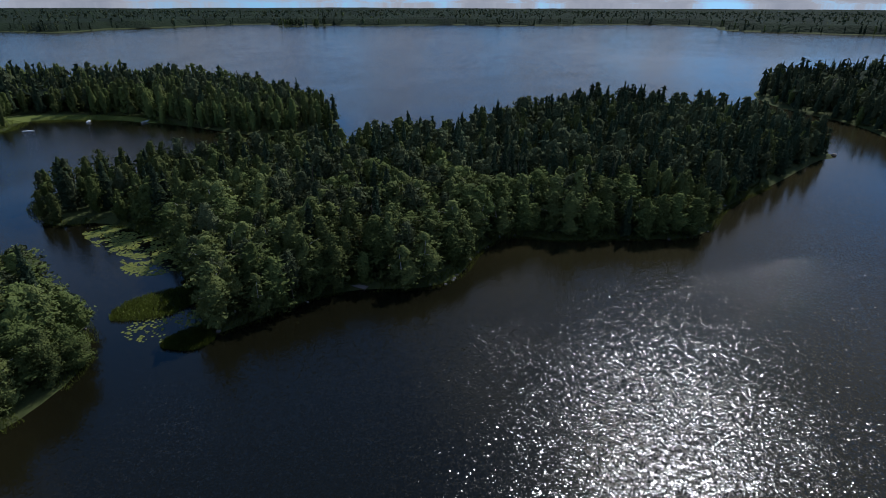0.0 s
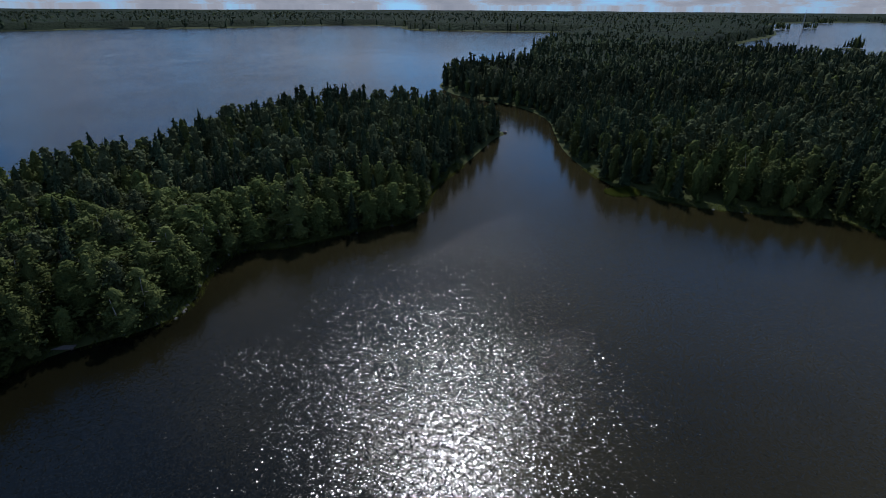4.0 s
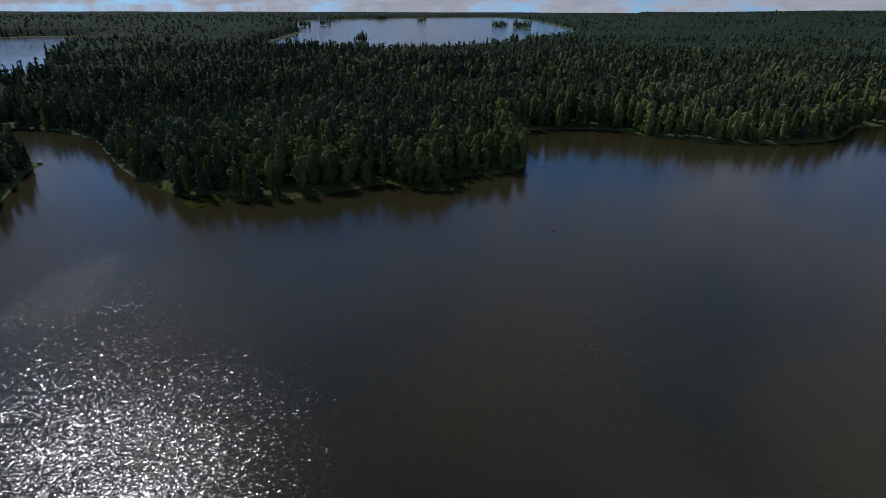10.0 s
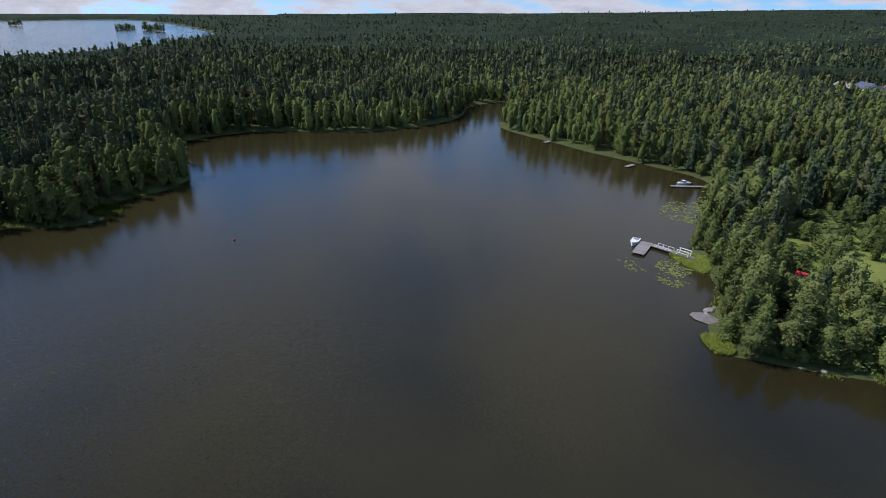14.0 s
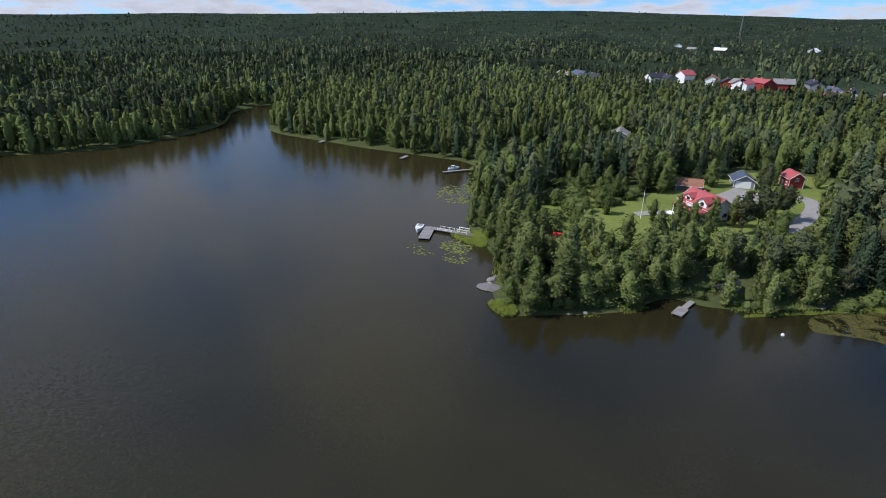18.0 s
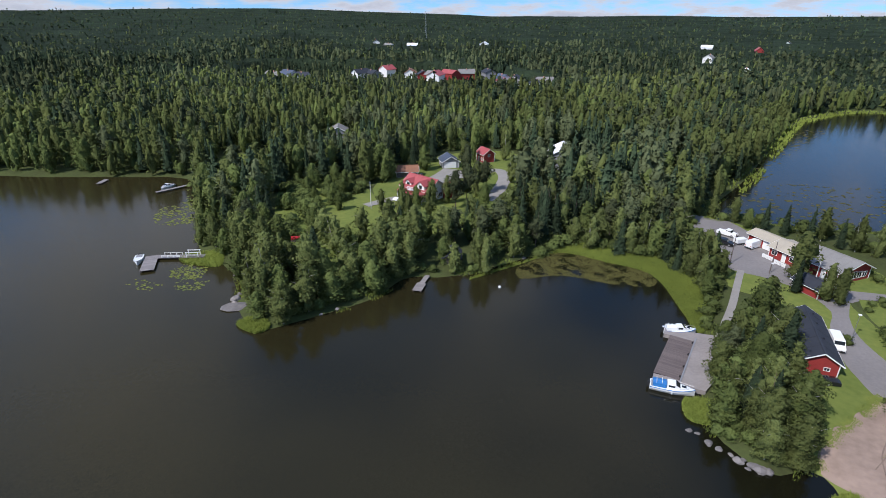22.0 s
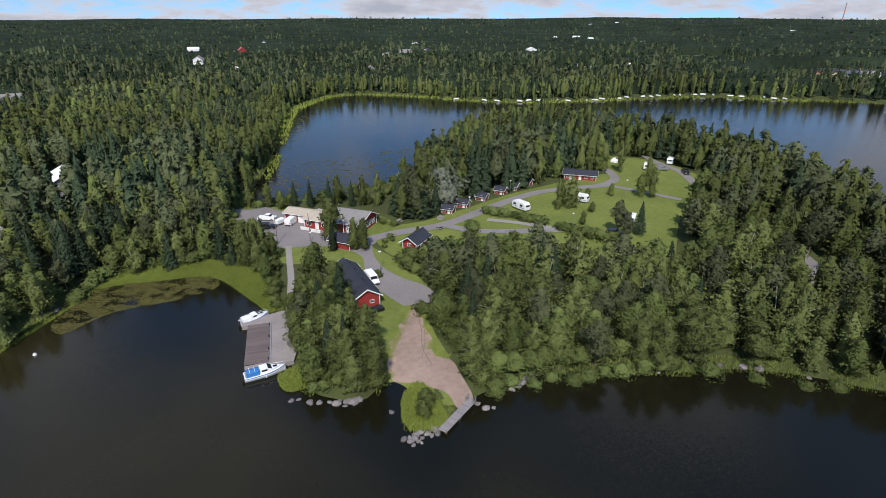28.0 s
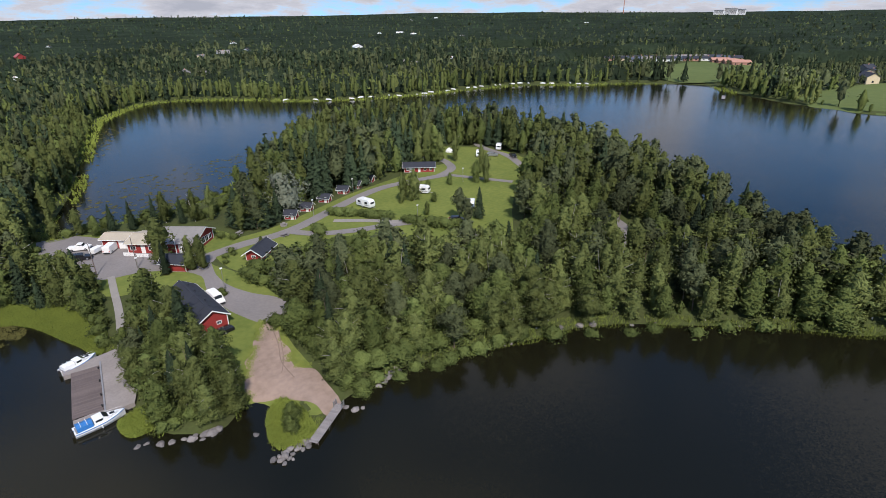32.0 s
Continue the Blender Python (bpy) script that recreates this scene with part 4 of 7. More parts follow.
class Shape:
    """Collects boxes, prisms and tubes into one mesh."""

    def __init__(self):
        self.v, self.f = [], []

    def add(self, verts, faces):
        o = len(self.v)
        self.v += [tuple(p) for p in verts]
        self.f += [tuple(i + o for i in f) for f in faces]
        return self

    def box(self, x0, y0, z0, x1, y1, z1):
        return self.add([(x0, y0, z0), (x1, y0, z0), (x1, y1, z0), (x0, y1, z0), (x0, y0, z1), (x1, y0, z1), (x1, y1, z1), (x0, y1, z1)],
                        [(3, 2, 1, 0), (4, 5, 6, 7), (0, 1, 5, 4), (1, 2, 6, 5), (2, 3, 7, 6), (3, 0, 4, 7)])

    def loft(self, rings, caps=True):
        """Skin over rings of equal size."""
        o, k = len(self.v), len(rings[0])
        for r in rings:
            self.v += [tuple(p) for p in r]
        for i in range(len(rings) - 1):
            for s in range(k):
                a, b = o + i * k + s, o + i * k + (s + 1) % k
                self.f.append((a, b, b + k, a + k))
        if caps:
            self.f.append(tuple(o + s for s in range(k))[::-1])
            self.f.append(tuple(o + (len(rings) - 1) * k + s for s in range(k)))
        return self

    def rod(self, a, b, r, r2=None, sides=6):
        a, b = Vector(a), Vector(b)
        d = (b - a).normalized()
        u = d.orthogonal().normalized(); w = d.cross(u)
        ring = lambda c, q: [c + (u * math.cos(2 * math.pi * s / sides) + w * math.sin(2 * math.pi * s / sides)) * q for s in range(sides)]
        return self.loft([ring(a, r), ring(b, r if r2 is None else r2)])

    def mesh(self, name, mat, bevel=0.0):
        me = bpy.data.meshes.new(name)
        me.from_pydata(self.v, [], self.f)
        bm = bmesh.new(); bm.from_mesh(me)
        bmesh.ops.recalc_face_normals(bm, faces=bm.faces)
        if bevel:
            sharp = [e for e in bm.edges if len(e.link_faces) == 2 and e.calc_face_angle(0) > 0.6]
            bmesh.ops.bevel(bm, geom=sharp, offset=bevel, segments=2, affect="EDGES", profile=0.6)
        bm.to_mesh(me); bm.free()
        me.materials.append(mat)
        return me


def part(name, shape, mat, parent, label="", bevel=0.0):
    ob = new(name, shape.mesh(name, mat, bevel) if isinstance(shape, Shape) else shape)
    ob.parent = parent
    return tagged(ob, label) if label else ob


def thing(name, x, y, z, turn, label, category, group=""):
    ob = new(name)
    ob.empty_display_size = 0.3
    ob.matrix_world = pose(x, y, z, 0, 0, turn)
    return tagged(ob, label, category, group)


def drape(name, outline, mat, lift, label, category, step=1.6, smooth=3):
    """A sheet of ground cover laid over the terrain inside an outline."""
    p = spline(outline, smooth)
    lo, hi = p.min(0), p.max(0)
    gx, gy = np.meshgrid(np.arange(lo[0], hi[0], step), np.arange(lo[1], hi[1], step))
    gx, gy = gx.ravel(), gy.ravel()
    ins = edge_distance(gx, gy, p) > step * 0.5
    pts = [Vector(q) for q in p] + [Vector((a, b)) for a, b in zip(gx[ins], gy[ins])]
    n = len(p)
    v, _, f, *_ = delaunay_2d_cdt(pts, [(i, (i + 1) % n) for i in range(n)], [list(range(n))], 1, 1e-4)
    v = np.array([tuple(q) for q in v]); f = np.array([t for t in f if len(t) == 3])
    z = height(v[:, 0], v[:, 1]) + lift
    ob = new(name, mesh_from(name, np.c_[v, z], f, mat, True))
    return tagged(ob, label, category, kind="structure")


ROADS = 0


def road(name, path, width, mat, label, lift=0.09):
    """A strip of paving along a line."""
    global ROADS
    ROADS += 1
    p = spline(path, 6, closed=False)
    d = np.gradient(p, axis=0); d /= np.linalg.norm(d, axis=1)[:, None]
    nrm = np.stack([-d[:, 1], d[:, 0]], 1)
    cols = 7
    rows = [p + nrm * width * (s / (cols - 1) - 0.5) for s in range(cols)]
    g = np.stack(rows, 1).reshape(-1, 2)
    z = height(g[:, 0], g[:, 1]) + lift + 0.006 * ROADS
    i = np.arange(len(g)).reshape(-1, cols)
    q = np.stack([i[:-1, :-1], i[1:, :-1], i[1:, 1:], i[:-1, 1:]], -1).reshape(-1, 4)
    ob = new(name, mesh_from(name, np.c_[g, z], q, mat, True))
    return tagged(ob, label, "road", kind="structure")


# ---- lawns, roads, beach ----
drape("lawn", LAWN_CAMP, MAT["lawn"], 0.035, "mown green grass of the camping ground", "lawn")
drape("lawn", YARD_CAMP, MAT["lawn"], 0.041, "green grass round the camp buildings", "lawn")
drape("lawn", LAWN_HOUSE, MAT["lawn"], 0.035, "bright mown lawn of the lakeside garden", "lawn")
drape("lawn", YARD_HOUSE, MAT["lawn"], 0.041, "grass yard round the red-roofed house", "lawn")
drape("lawn", LAWN_NORTH, MAT["lawn"], 0.035, "small mown lawn among the trees", "lawn")
drape("lawn", LAKE_PITCH, MAT["lawn"], 0.06, "mown grass pitch by the southern lake", "lawn")
drape("meadow", WEST_MEADOW, MAT["lawn"], 0.1, "light green reedy meadow along the western shore", "meadow", 3)
for fld in FAR_FIELDS:
    drape("field", fld, MAT["field"], 0.5, "pale green open field beyond the lake", "field", 12)
drape("pavement", [(-7.8, -169), (-14, -169.5), (-20, -160), (-24, -148), (-27, -140), (-36, -128), (-33, -124), (-27, -127), (-20, -131), (-14, -133), (-10, -142), (-7, -150)],
      MAT["asphalt"], 0.07, "grey asphalt car park of the camping ground", "pavement")
drape("pavement", [(-28, -126), (-34, -126), (-32.6, -118), (-32.4, -111), (-34.4, -104), (-37, -99), (-37, -93), (-31, -92), (-29, -97), (-28, -103), (-28.4, -112), (-30, -119)],
      MAT["asphalt"], 0.076, "grey asphalt turning yard beside the red barn", "pavement")
road("road", [(-34, -128), (-43, -129), (-52, -128.5), (-60, -130), (-70, -134), (-83, -139), (-95, -142), (-106, -141), (-116, -139), (-122, -138)], 3.6,
     MAT["asphalt"], "narrow grey asphalt camp road")
road("road", [(-118, -139), (-126, -142), (-131, -148), (-134, -157), (-131, -164), (-126, -172)], 3.2, MAT["asphalt"], "narrow grey asphalt camp road")
road("road", [(-120, -139), (-124, -130), (-130, -117)], 2.6, MAT["asphalt"], "narrow grey asphalt camp road")
road("road", [(-165, -168), (-160, -156), (-157, -142), (-148, -127), (-140, -112), (-130, -92), (-121, -74), (-114, -66), (-104, -62)], 3.2, MAT["asphalt"],
     "grey asphalt road through the trees")
road("road", [(-55, -130), (-60, -122), (-68, -117), (-76, -114), (-86, -109), (-91, -103), (-87, -93), (-92, -86)], 3.0, MAT["asphalt"], "narrow grey camp road")
road("road", [(-68, -127), (-74, -121), (-79, -115), (-85, -110)], 2.2, MAT["gravel"], "pale gravel path between hedges")
road("path", [(-16, -133), (-14.5, -124), (-13, -115), (-11, -106), (-9.5, -100)], 1.4, MAT["gravel"], "pale gravel lane down to the boat dock")
road("road", [(72, -162), (70, -172), (70, -183)], 9.0, MAT["gravel"], "grey gravel yard before the garage")
road("road", [(74, -164), (64, -178), (57, -188), (52, -182), (49.5, -168), (50, -156)], 4.2, MAT["gravel"], "grey gravel drive round a flower bed")
road("path", [(80, -137), (77, -143), (74, -147), (70, -143)], 3.0, MAT["gravel"], "grey paved garden terrace")
drape("beach", [(-30.2, -92), (-31.8, -91.5), (-31.2, -87), (-30.4, -84.5), (-30.2, -81), (-28.6, -77.5), (-29, -75.6), (-30.4, -73.6), (-30.0, -70), (-29.6, -65), (-26.6, -64.2), (-26.4, -66.8), (-25.2, -68.6), (-23.6, -71.6), (-21.8, -73), (-20.2, -74.8), (-20.6, -78), (-22.4, -80.6), (-23.2, -83.2), (-25.4, -84.8), (-26.6, -87.4), (-28.6, -89.4)], MAT["sand"], 0.085,
      "bare pinkish sand boat ramp at the shore", "beach", 1.0)
road("rut", [(-31.3, -90), (-29.5, -84), (-27.5, -79), (-27.0, -74)], 0.16, MAT["wet_sand"], "shallow rut washed into the sand ramp")
road("rut", [(-31.6, -88), (-28.6, -80.5), (-26.2, -76.5)], 0.12, MAT["wet_sand"], "shallow rut washed into the sand ramp")
OPEN.append(np.array([(-34, -92), (-34, -70), (-28, -64), (-18, -72), (-20, -92)], float))


# ---- buildings ----
def window(parent, side, pos, z, w, h, half_w, half_l, frame_mat="white"):
    """A framed window standing 3 cm proud of a wall; side is n, s (gables), e or w."""
    holder = Shape()
    t = 0.09
    for a, b, c, d in ((-w / 2 - t, -t, w / 2 + t, 0), (-w / 2 - t, h, w / 2 + t, h + t), (-w / 2 - t, 0, -w / 2, h), (w / 2, 0, w / 2 + t, h), (-0.03, 0, 0.03, h)):
        holder.box(a, -0.02, b, c, 0.06, d)
    fr = part("window", holder, MAT[frame_mat], parent, "white framed window")
    pane = part("pane", Shape().box(-w / 2, -0.015, 0, w / 2, 0.03, h), MAT["glass"], fr)
    m = {"n": pose(pos, half_l, z, 0, 0, 0), "s": pose(pos, -half_l, z, 0, 0, 180), "e": pose(half_w, pos, z, 0, 0, -90), "w": pose(-half_w, pos, z, 0, 0, 90)}[side]
    fr.matrix_local = m
    return fr


def door(parent, side, pos, w, h, half_w, half_l, mat):
    s = Shape().box(-w / 2, -0.02, 0, w / 2, 0.05, h)
    for k in range(1, max(2, int(w / 0.8))):
        x = -w / 2 + w * k / max(2, int(w / 0.8))
        s.box(x - 0.02, 0.05, 0.1, x + 0.02, 0.07, h - 0.1)
    d = part("door", s, MAT[mat], parent)
    d.matrix_local = {"n": pose(pos, half_l, 0.1, 0, 0, 0), "s": pose(pos, -half_l, 0.1, 0, 0, 180), "e": pose(half_w, pos, 0.1, 0, 0, -90), "w": pose(-half_w, pos, 0.1, 0, 0, 90)}[side]
    part("handle", Shape().box(w / 2 - 0.16, 0.05, h / 2 - 0.06, w / 2 - 0.1, 0.1, h / 2 + 0.06), MAT["metal"], d)
    return d


def house(name, label, x, y, turn, w, l, h, rise, wall="red", roof="felt", over=0.45, wins=(), doors=(), chimneys=(), trim="white", group="", shift=0.0,
          category="building", seams=0):
    """A gabled building; the ridge runs along its own y. shift moves the ridge sideways."""
    z = min(ground_z(x + dx, y + dy) for dx in (-w / 2, w / 2) for dy in (-l / 2, l / 2))
    ob = thing(name, x, y, z - 0.1, turn, label, category, group)
    hw, hl = w / 2, l / 2
    h += 0.15
    sec = [(-hw, 0), (hw, 0), (hw, h), (shift, h + rise), (-hw, h)]
    part("wall", Shape().loft([[(a, -hl, b) for a, b in sec], [(a, hl, b) for a, b in sec]]), MAT[wall], ob)
    part("plinth", Shape().box(-hw - 0.03, -hl - 0.03, -0.2, hw + 0.03, hl + 0.03, 0.25), MAT["concrete"], ob)
    t = 0.14
    for sgn in (-1, 1):
        run = hw - sgn * shift
        slope = rise / run
        ex, ez = sgn * (hw + over), h - over * slope
        a, b = (shift, h + rise + 0.02), (ex, ez + 0.02)
        s = Shape().loft([[(a[0], yy, a[1]), (b[0], yy, b[1]), (b[0], yy, b[1] + t), (a[0], yy, a[1] + t)] for yy in (-hl - over, hl + over)])
        rf = part("roof", s, MAT[roof], ob)
        if seams:
            for k in range(1, seams):
                yy = -hl - over + (l + 2 * over) * k / seams
                part("seam", Shape().loft([[(a[0], q, a[1] + t), (b[0], q, b[1] + t), (b[0], q, b[1] + t + 0.04), (a[0], q, a[1] + t + 0.04)] for q in (yy - 0.03, yy + 0.03)]), MAT[roof], rf)
        # bargeboards at both gables and a gutter at the eaves
        for yy in (-hl - over - 0.04, hl + over + 0.005):
            part("bargeboard", Shape().loft([[(a[0], q, a[1] - 0.08), (b[0], q, b[1] - 0.08), (b[0], q, b[1] + t + 0.01), (a[0], q, a[1] + t + 0.01)] for q in (yy, yy + 0.035)]), MAT[trim], ob)
        part("gutter", Shape().rod((ex + sgn * 0.06, -hl - over, ez + 0.03), (ex + sgn * 0.06, hl + over, ez + 0.03), 0.06), MAT[trim], ob)
    part("ridge_cap", Shape().box(shift - 0.16, -hl - over, h + rise + t - 0.02, shift + 0.16, hl + over, h + rise + t + 0.05), MAT[roof], ob)
    for sx in (-1, 1):
        for sy in (-1, 1):
            part("corner_board", Shape().box(sx * hw - 0.07, sy * hl - 0.07, 0.25, sx * hw + 0.07, sy * hl + 0.07, h - 0.02), MAT[trim], ob)
    for wn in wins:
        window(ob, *wn, hw, hl)
    for side, pos, dw, dh, dm in doors:
        door(ob, side, pos, dw, dh, hw, hl, dm)
    for cx, cy in chimneys:
        zz = h + rise * (1 - abs(cx - shift) / hw)
        ch = part("chimney", Shape().box(cx - 0.3, cy - 0.3, zz - 0.3, cx + 0.3, cy + 0.3, zz + 0.9), MAT["brick_wall"], ob)
        part("chimney_cap", Shape().box(cx - 0.36, cy - 0.36, zz + 0.9, cx + 0.36, cy + 0.36, zz + 1.0), MAT["felt"], ch)
    return ob


barn = house("barn", "long red wooden barn with a black felt roof", -23.6, -103.6, 0, 4.9, 15.4, 2.6, 1.45, "red", "felt", 0.5,
             wins=[("n", -0.9, 1.2, 0.7, 0.5), ("e", 2, 1.2, 0.9, 0.7), ("w", 3, 1.2, 0.9, 0.7), ("w", -3, 1.2, 0.9, 0.7)],
             doors=[("n", 0.9, 1.0, 2.0, "red"), ("w", 0, 1.0, 2.0, "white")], seams=6)
for ry in (2.5, -2.5, -6.0):
    part("roof_vent", Shape().rod((-0.9, ry, 3.4), (-0.9, ry, 4.15), 0.16, sides=8), MAT["felt"], barn)
house("reception_building", "red camp building with a grey roof and a glazed gable", -34.0, -138.6, 43.8, 9.2, 9.0, 2.7, 1.7, "red", "grey_roof", 0.6,
      wins=[("n", -2.9, 1.0, 1.3, 1.1), ("n", -1.2, 1.0, 1.3, 1.3), ("n", 0.5, 1.0, 1.3, 1.5), ("n", 2.2, 1.0, 1.3, 1.3), ("n", 3.6, 1.0, 0.9, 1.1), ("e", 3.0, 1.1, 1.8, 0.9), ("e", -2.6, 1.1, 0.9, 0.9)],
      doors=[("e", 1.0, 1.0, 2.1, "white")], seams=5, shift=-0.8)
house("service_wing", "low red building wing with a pale grey roof", -27.6, -143.6, 43.8, 7.6, 7.0, 2.6, 0.9, "red", "cream_roof", 0.6,
      wins=[("e", -2.2, 1.1, 1.2, 0.9), ("e", 2.2, 1.1, 1.2, 0.9)], doors=[("e", 0.2, 1.0, 2.1, "white")])
house("garage_wing", "low red garage with a cream roof and white doors", -23.2, -150.2, 43.0, 4.6, 7.6, 2.5, 0.7, "red", "cream_roof", 0.5,
      doors=[("e", 1.6, 2.6, 2.1, "white"), ("e", -2.2, 0.9, 2.0, "red")])
house("sauna_cabin", "small red cabin with a black roof behind young trees", -28.2, -127.0, 40, 4.0, 5.6, 2.1, 1.0, "red", "felt", 0.5, wins=[("n", 0, 1.0, 0.8, 0.6)])
house("barbecue_hut", "red wooden hut with a wide dark grey roof", -43.9, -120.0, -52.3, 3.6, 6.2, 1.8, 1.15, "red", "felt", 0.75,
      wins=[("n", 0, 0.9, 0.8, 0.6)], doors=[("w", 0.6, 1.0, 1.9, "white")], seams=4)
house("long_cabin", "long red cabin row with a black roof", -117.6, -149.2, 48, 4.6, 10.4, 2.0, 1.0, "red", "felt", 0.6,
      wins=[("e", -4 + 2.0 * k, 0.9, 0.7, 0.7) for k in range(5)], doors=[("e", -3 + 3.0 * k, 0.8, 1.9, "white") for k in range(2)])
for hx, hy, ht in ((-61.5, -137.5, 40), (-67.8, -140.4, 38), (-75.8, -143.6, 36), (-84.3, -146.6, 34), (-90.2, -148.5, 32), (-97.0, -151.0, 30)):
    house("camping_cabin", "small red camping cabin with a black roof beside the road", hx, hy, ht, 2.4, 3.0, 1.5, 0.8, "red", "felt", 0.45,
          wins=[("e", -0.8, 0.8, 0.6, 0.5)], doors=[("e", 0.6, 0.8, 1.7, "white")], group="camping cabins")
house("service_hut", "grey-roofed hut among the camp trees", -92.9, -66.7, 30, 3.4, 5.5, 2.1, 0.9, "grey_wall", "blue_roof", 0.4)
house("service_hut", "dark-roofed wooden hut deep among the trees", -112, -88, 50, 4, 5.5, 2.2, 1.0, "red", "felt", 0.4)
# the lakeside garden house and its outbuildings
villa = house("villa", "white house with pinkish red roofs, gables and balcony", 68.4, -151.8, 70, 7.6, 10.6, 3.6, 2.5, "white", "bright_red", 0.7,
              wins=[("e", -3.6, 0.9, 1.2, 1.3), ("e", 3.6, 0.9, 1.2, 1.3), ("n", -1.6, 1.0, 1.2, 1.2), ("n", 1.6, 1.0, 1.2, 1.2), ("s", 0, 1.0, 1.2, 1.2)],
              doors=[("e", 0, 1.6, 2.1, "white")], chimneys=[(-1.0, -2.0)], seams=8)


def gable_dormer(parent, y0, half, base, wall_top, peak, x0, x1):
    """A gabled dormer on the slope that faces local +x: wall, two roof slabs, window."""
    sec = [(y0 - half, base), (y0 + half, base), (y0 + half, wall_top), (y0, peak), (y0 - half, wall_top)]
    dm = part("dormer", Shape().loft([[(xx, a, b) for a, b in sec] for xx in (x0, x1)]), MAT["white"], parent, "white gabled dormer")
    drop = (peak - wall_top) / half
    for sgn in (-1, 1):
        yy, zz = y0 + sgn * (half + 0.35), wall_top - 0.35 * drop
        part("dormer_roof", Shape().loft([[(xx, y0, peak + 0.03), (xx, yy, zz + 0.03), (xx, yy, zz + 0.16), (xx, y0, peak + 0.16)] for xx in (x0 - 0.1, x1 + 0.45)]), MAT["bright_red"], dm)
    part("dormer_window", Shape().box(x1 - 0.02, y0 - 0.55, wall_top - 1.1, x1 + 0.04, y0 + 0.55, wall_top - 0.05), MAT["glass"], dm)


gable_dormer(villa, 2.7, 1.5, 3.2, 5.0, 6.1, 0.2, 4.1)
gable_dormer(villa, -2.9, 1.2, 3.2, 4.8, 5.7, 0.4, 3.6)
part("porch_roof", Shape().loft([[(xx, -5.2, zz), (xx, 5.2, zz), (xx, 5.2, zz + 0.12), (xx, -5.2, zz + 0.12)] for xx, zz in ((3.86, 3.0), (6.4, 2.35))]), MAT["bright_red"], villa)
bal = part("balcony", Shape().box(3.85, -1.4, 3.16, 5.6, 1.1, 3.3), MAT["white"], villa)
for by in np.linspace(-1.35, 1.05, 9):
    part("baluster", Shape().box(5.48, by - 0.04, 3.3, 5.56, by + 0.04, 4.15), MAT["white"], bal)
part("handrail", Shape().box(5.44, -1.45, 4.15, 5.6, 1.15, 4.23), MAT["white"], bal)
for py_ in (-5.0, -1.8, 1.8, 5.0):
    part("porch_post", Shape().box(6.05, py_ - 0.08, 0, 6.21, py_ + 0.08, 2.42), MAT["white"], villa)
house("villa_annex", "low red annex beside the white house", 62.3, -155.2, -20, 4.6, 5.2, 2.6, 1.4, "red", "bright_red", 0.5, wins=[("n", 0, 1.0, 1.2, 1.0)])
house("garage", "red garage with a blue-grey roof and white door", 74.2, -187.0, 34, 5.8, 6.4, 2.4, 1.7, "grey_wall", "blue_roof", 0.5, doors=[("n", 0.3, 4.4, 2.2, "white")])
house("red_storehouse", "two-storey red storehouse with a red metal roof", 64.3, -198.8, 49, 4.5, 5.2, 3.3, 1.6, "red", "bright_red", 0.5,
      wins=[("n", 0, 2.4, 0.8, 0.9), ("e", 1.2, 1.0, 0.8, 0.9)], doors=[("e", -1.0, 1.0, 2.0, "white")])
house("woodshed", "low shed with a brown clay roof by the garden", 82.6, -169.5, -60, 4.2, 7.0, 2.1, 1.4, "brown_wood", "brown_roof", 0.5)
house("sports_hall", "large hall with a white sheet roof behind trees", 37.6, -206.0, 8, 9, 15, 4.6, 2.4, "grey_wall", "white_roof", 0.6)
house("summer_cottage", "cottage with a pale grey roof deep in the wood", 137, -213, 30, 7, 9, 3.4, 1.8, "grey_wall", "grey_roof", 0.6)
house("lakeside_sauna", "small dark grey sauna hut on the lake shore", 44.4, -113.8, 20, 3.4, 4.4, 2.0, 0.9, "brown_wood", "felt", 0.5, wins=[("n", 0, 0.9, 0.9, 0.7)], trim="felt")


# ---- docks ----
def planked(name, label, a, b, width, z, mat="wood", legs=True, gap=0.02, board=0.28, posts=()):
    """A jetty from a to b: cross boards on two bearers, with legs standing in the water."""
    a, b = Vector((*a, 0)), Vector((*b, 0))
    L = (b - a).length
    ob = thing(name, a.x, a.y, z, math.degrees(math.atan2(b.y - a.y, b.x - a.x)), label, "dock")
    n = max(3, int(L / board))
    bd = L / n
    plank = Shape().box(gap / 2, -width / 2, -0.05, bd - gap / 2, width / 2, 0).mesh("plank", MAT[mat])
    for k in range(n):
        o = part("plank", plank, None, ob)
        o.location = (k * bd, 0.015 * math.sin(k * 2.7), 0.004 * math.sin(k * 1.9))
    for s in (-1, 1):
        part("bearer", Shape().box(0.02, s * (width / 2 - 0.25) - 0.08, -0.25, L - 0.02, s * (width / 2 - 0.25) + 0.08, -0.055), MAT["brown_wood"], ob)
    if legs:
        for k in range(max(2, int(L / 3))):
            xx = 0.3 + (L - 0.6) * k / (max(2, int(L / 3)) - 1)
            for s in (-1, 1):
                part("leg", Shape().rod((xx, s * (width / 2 - 0.1), -z - 1.2), (xx, s * (width / 2 - 0.1), 0.12), 0.07), MAT["brown_wood"], ob)
    return ob


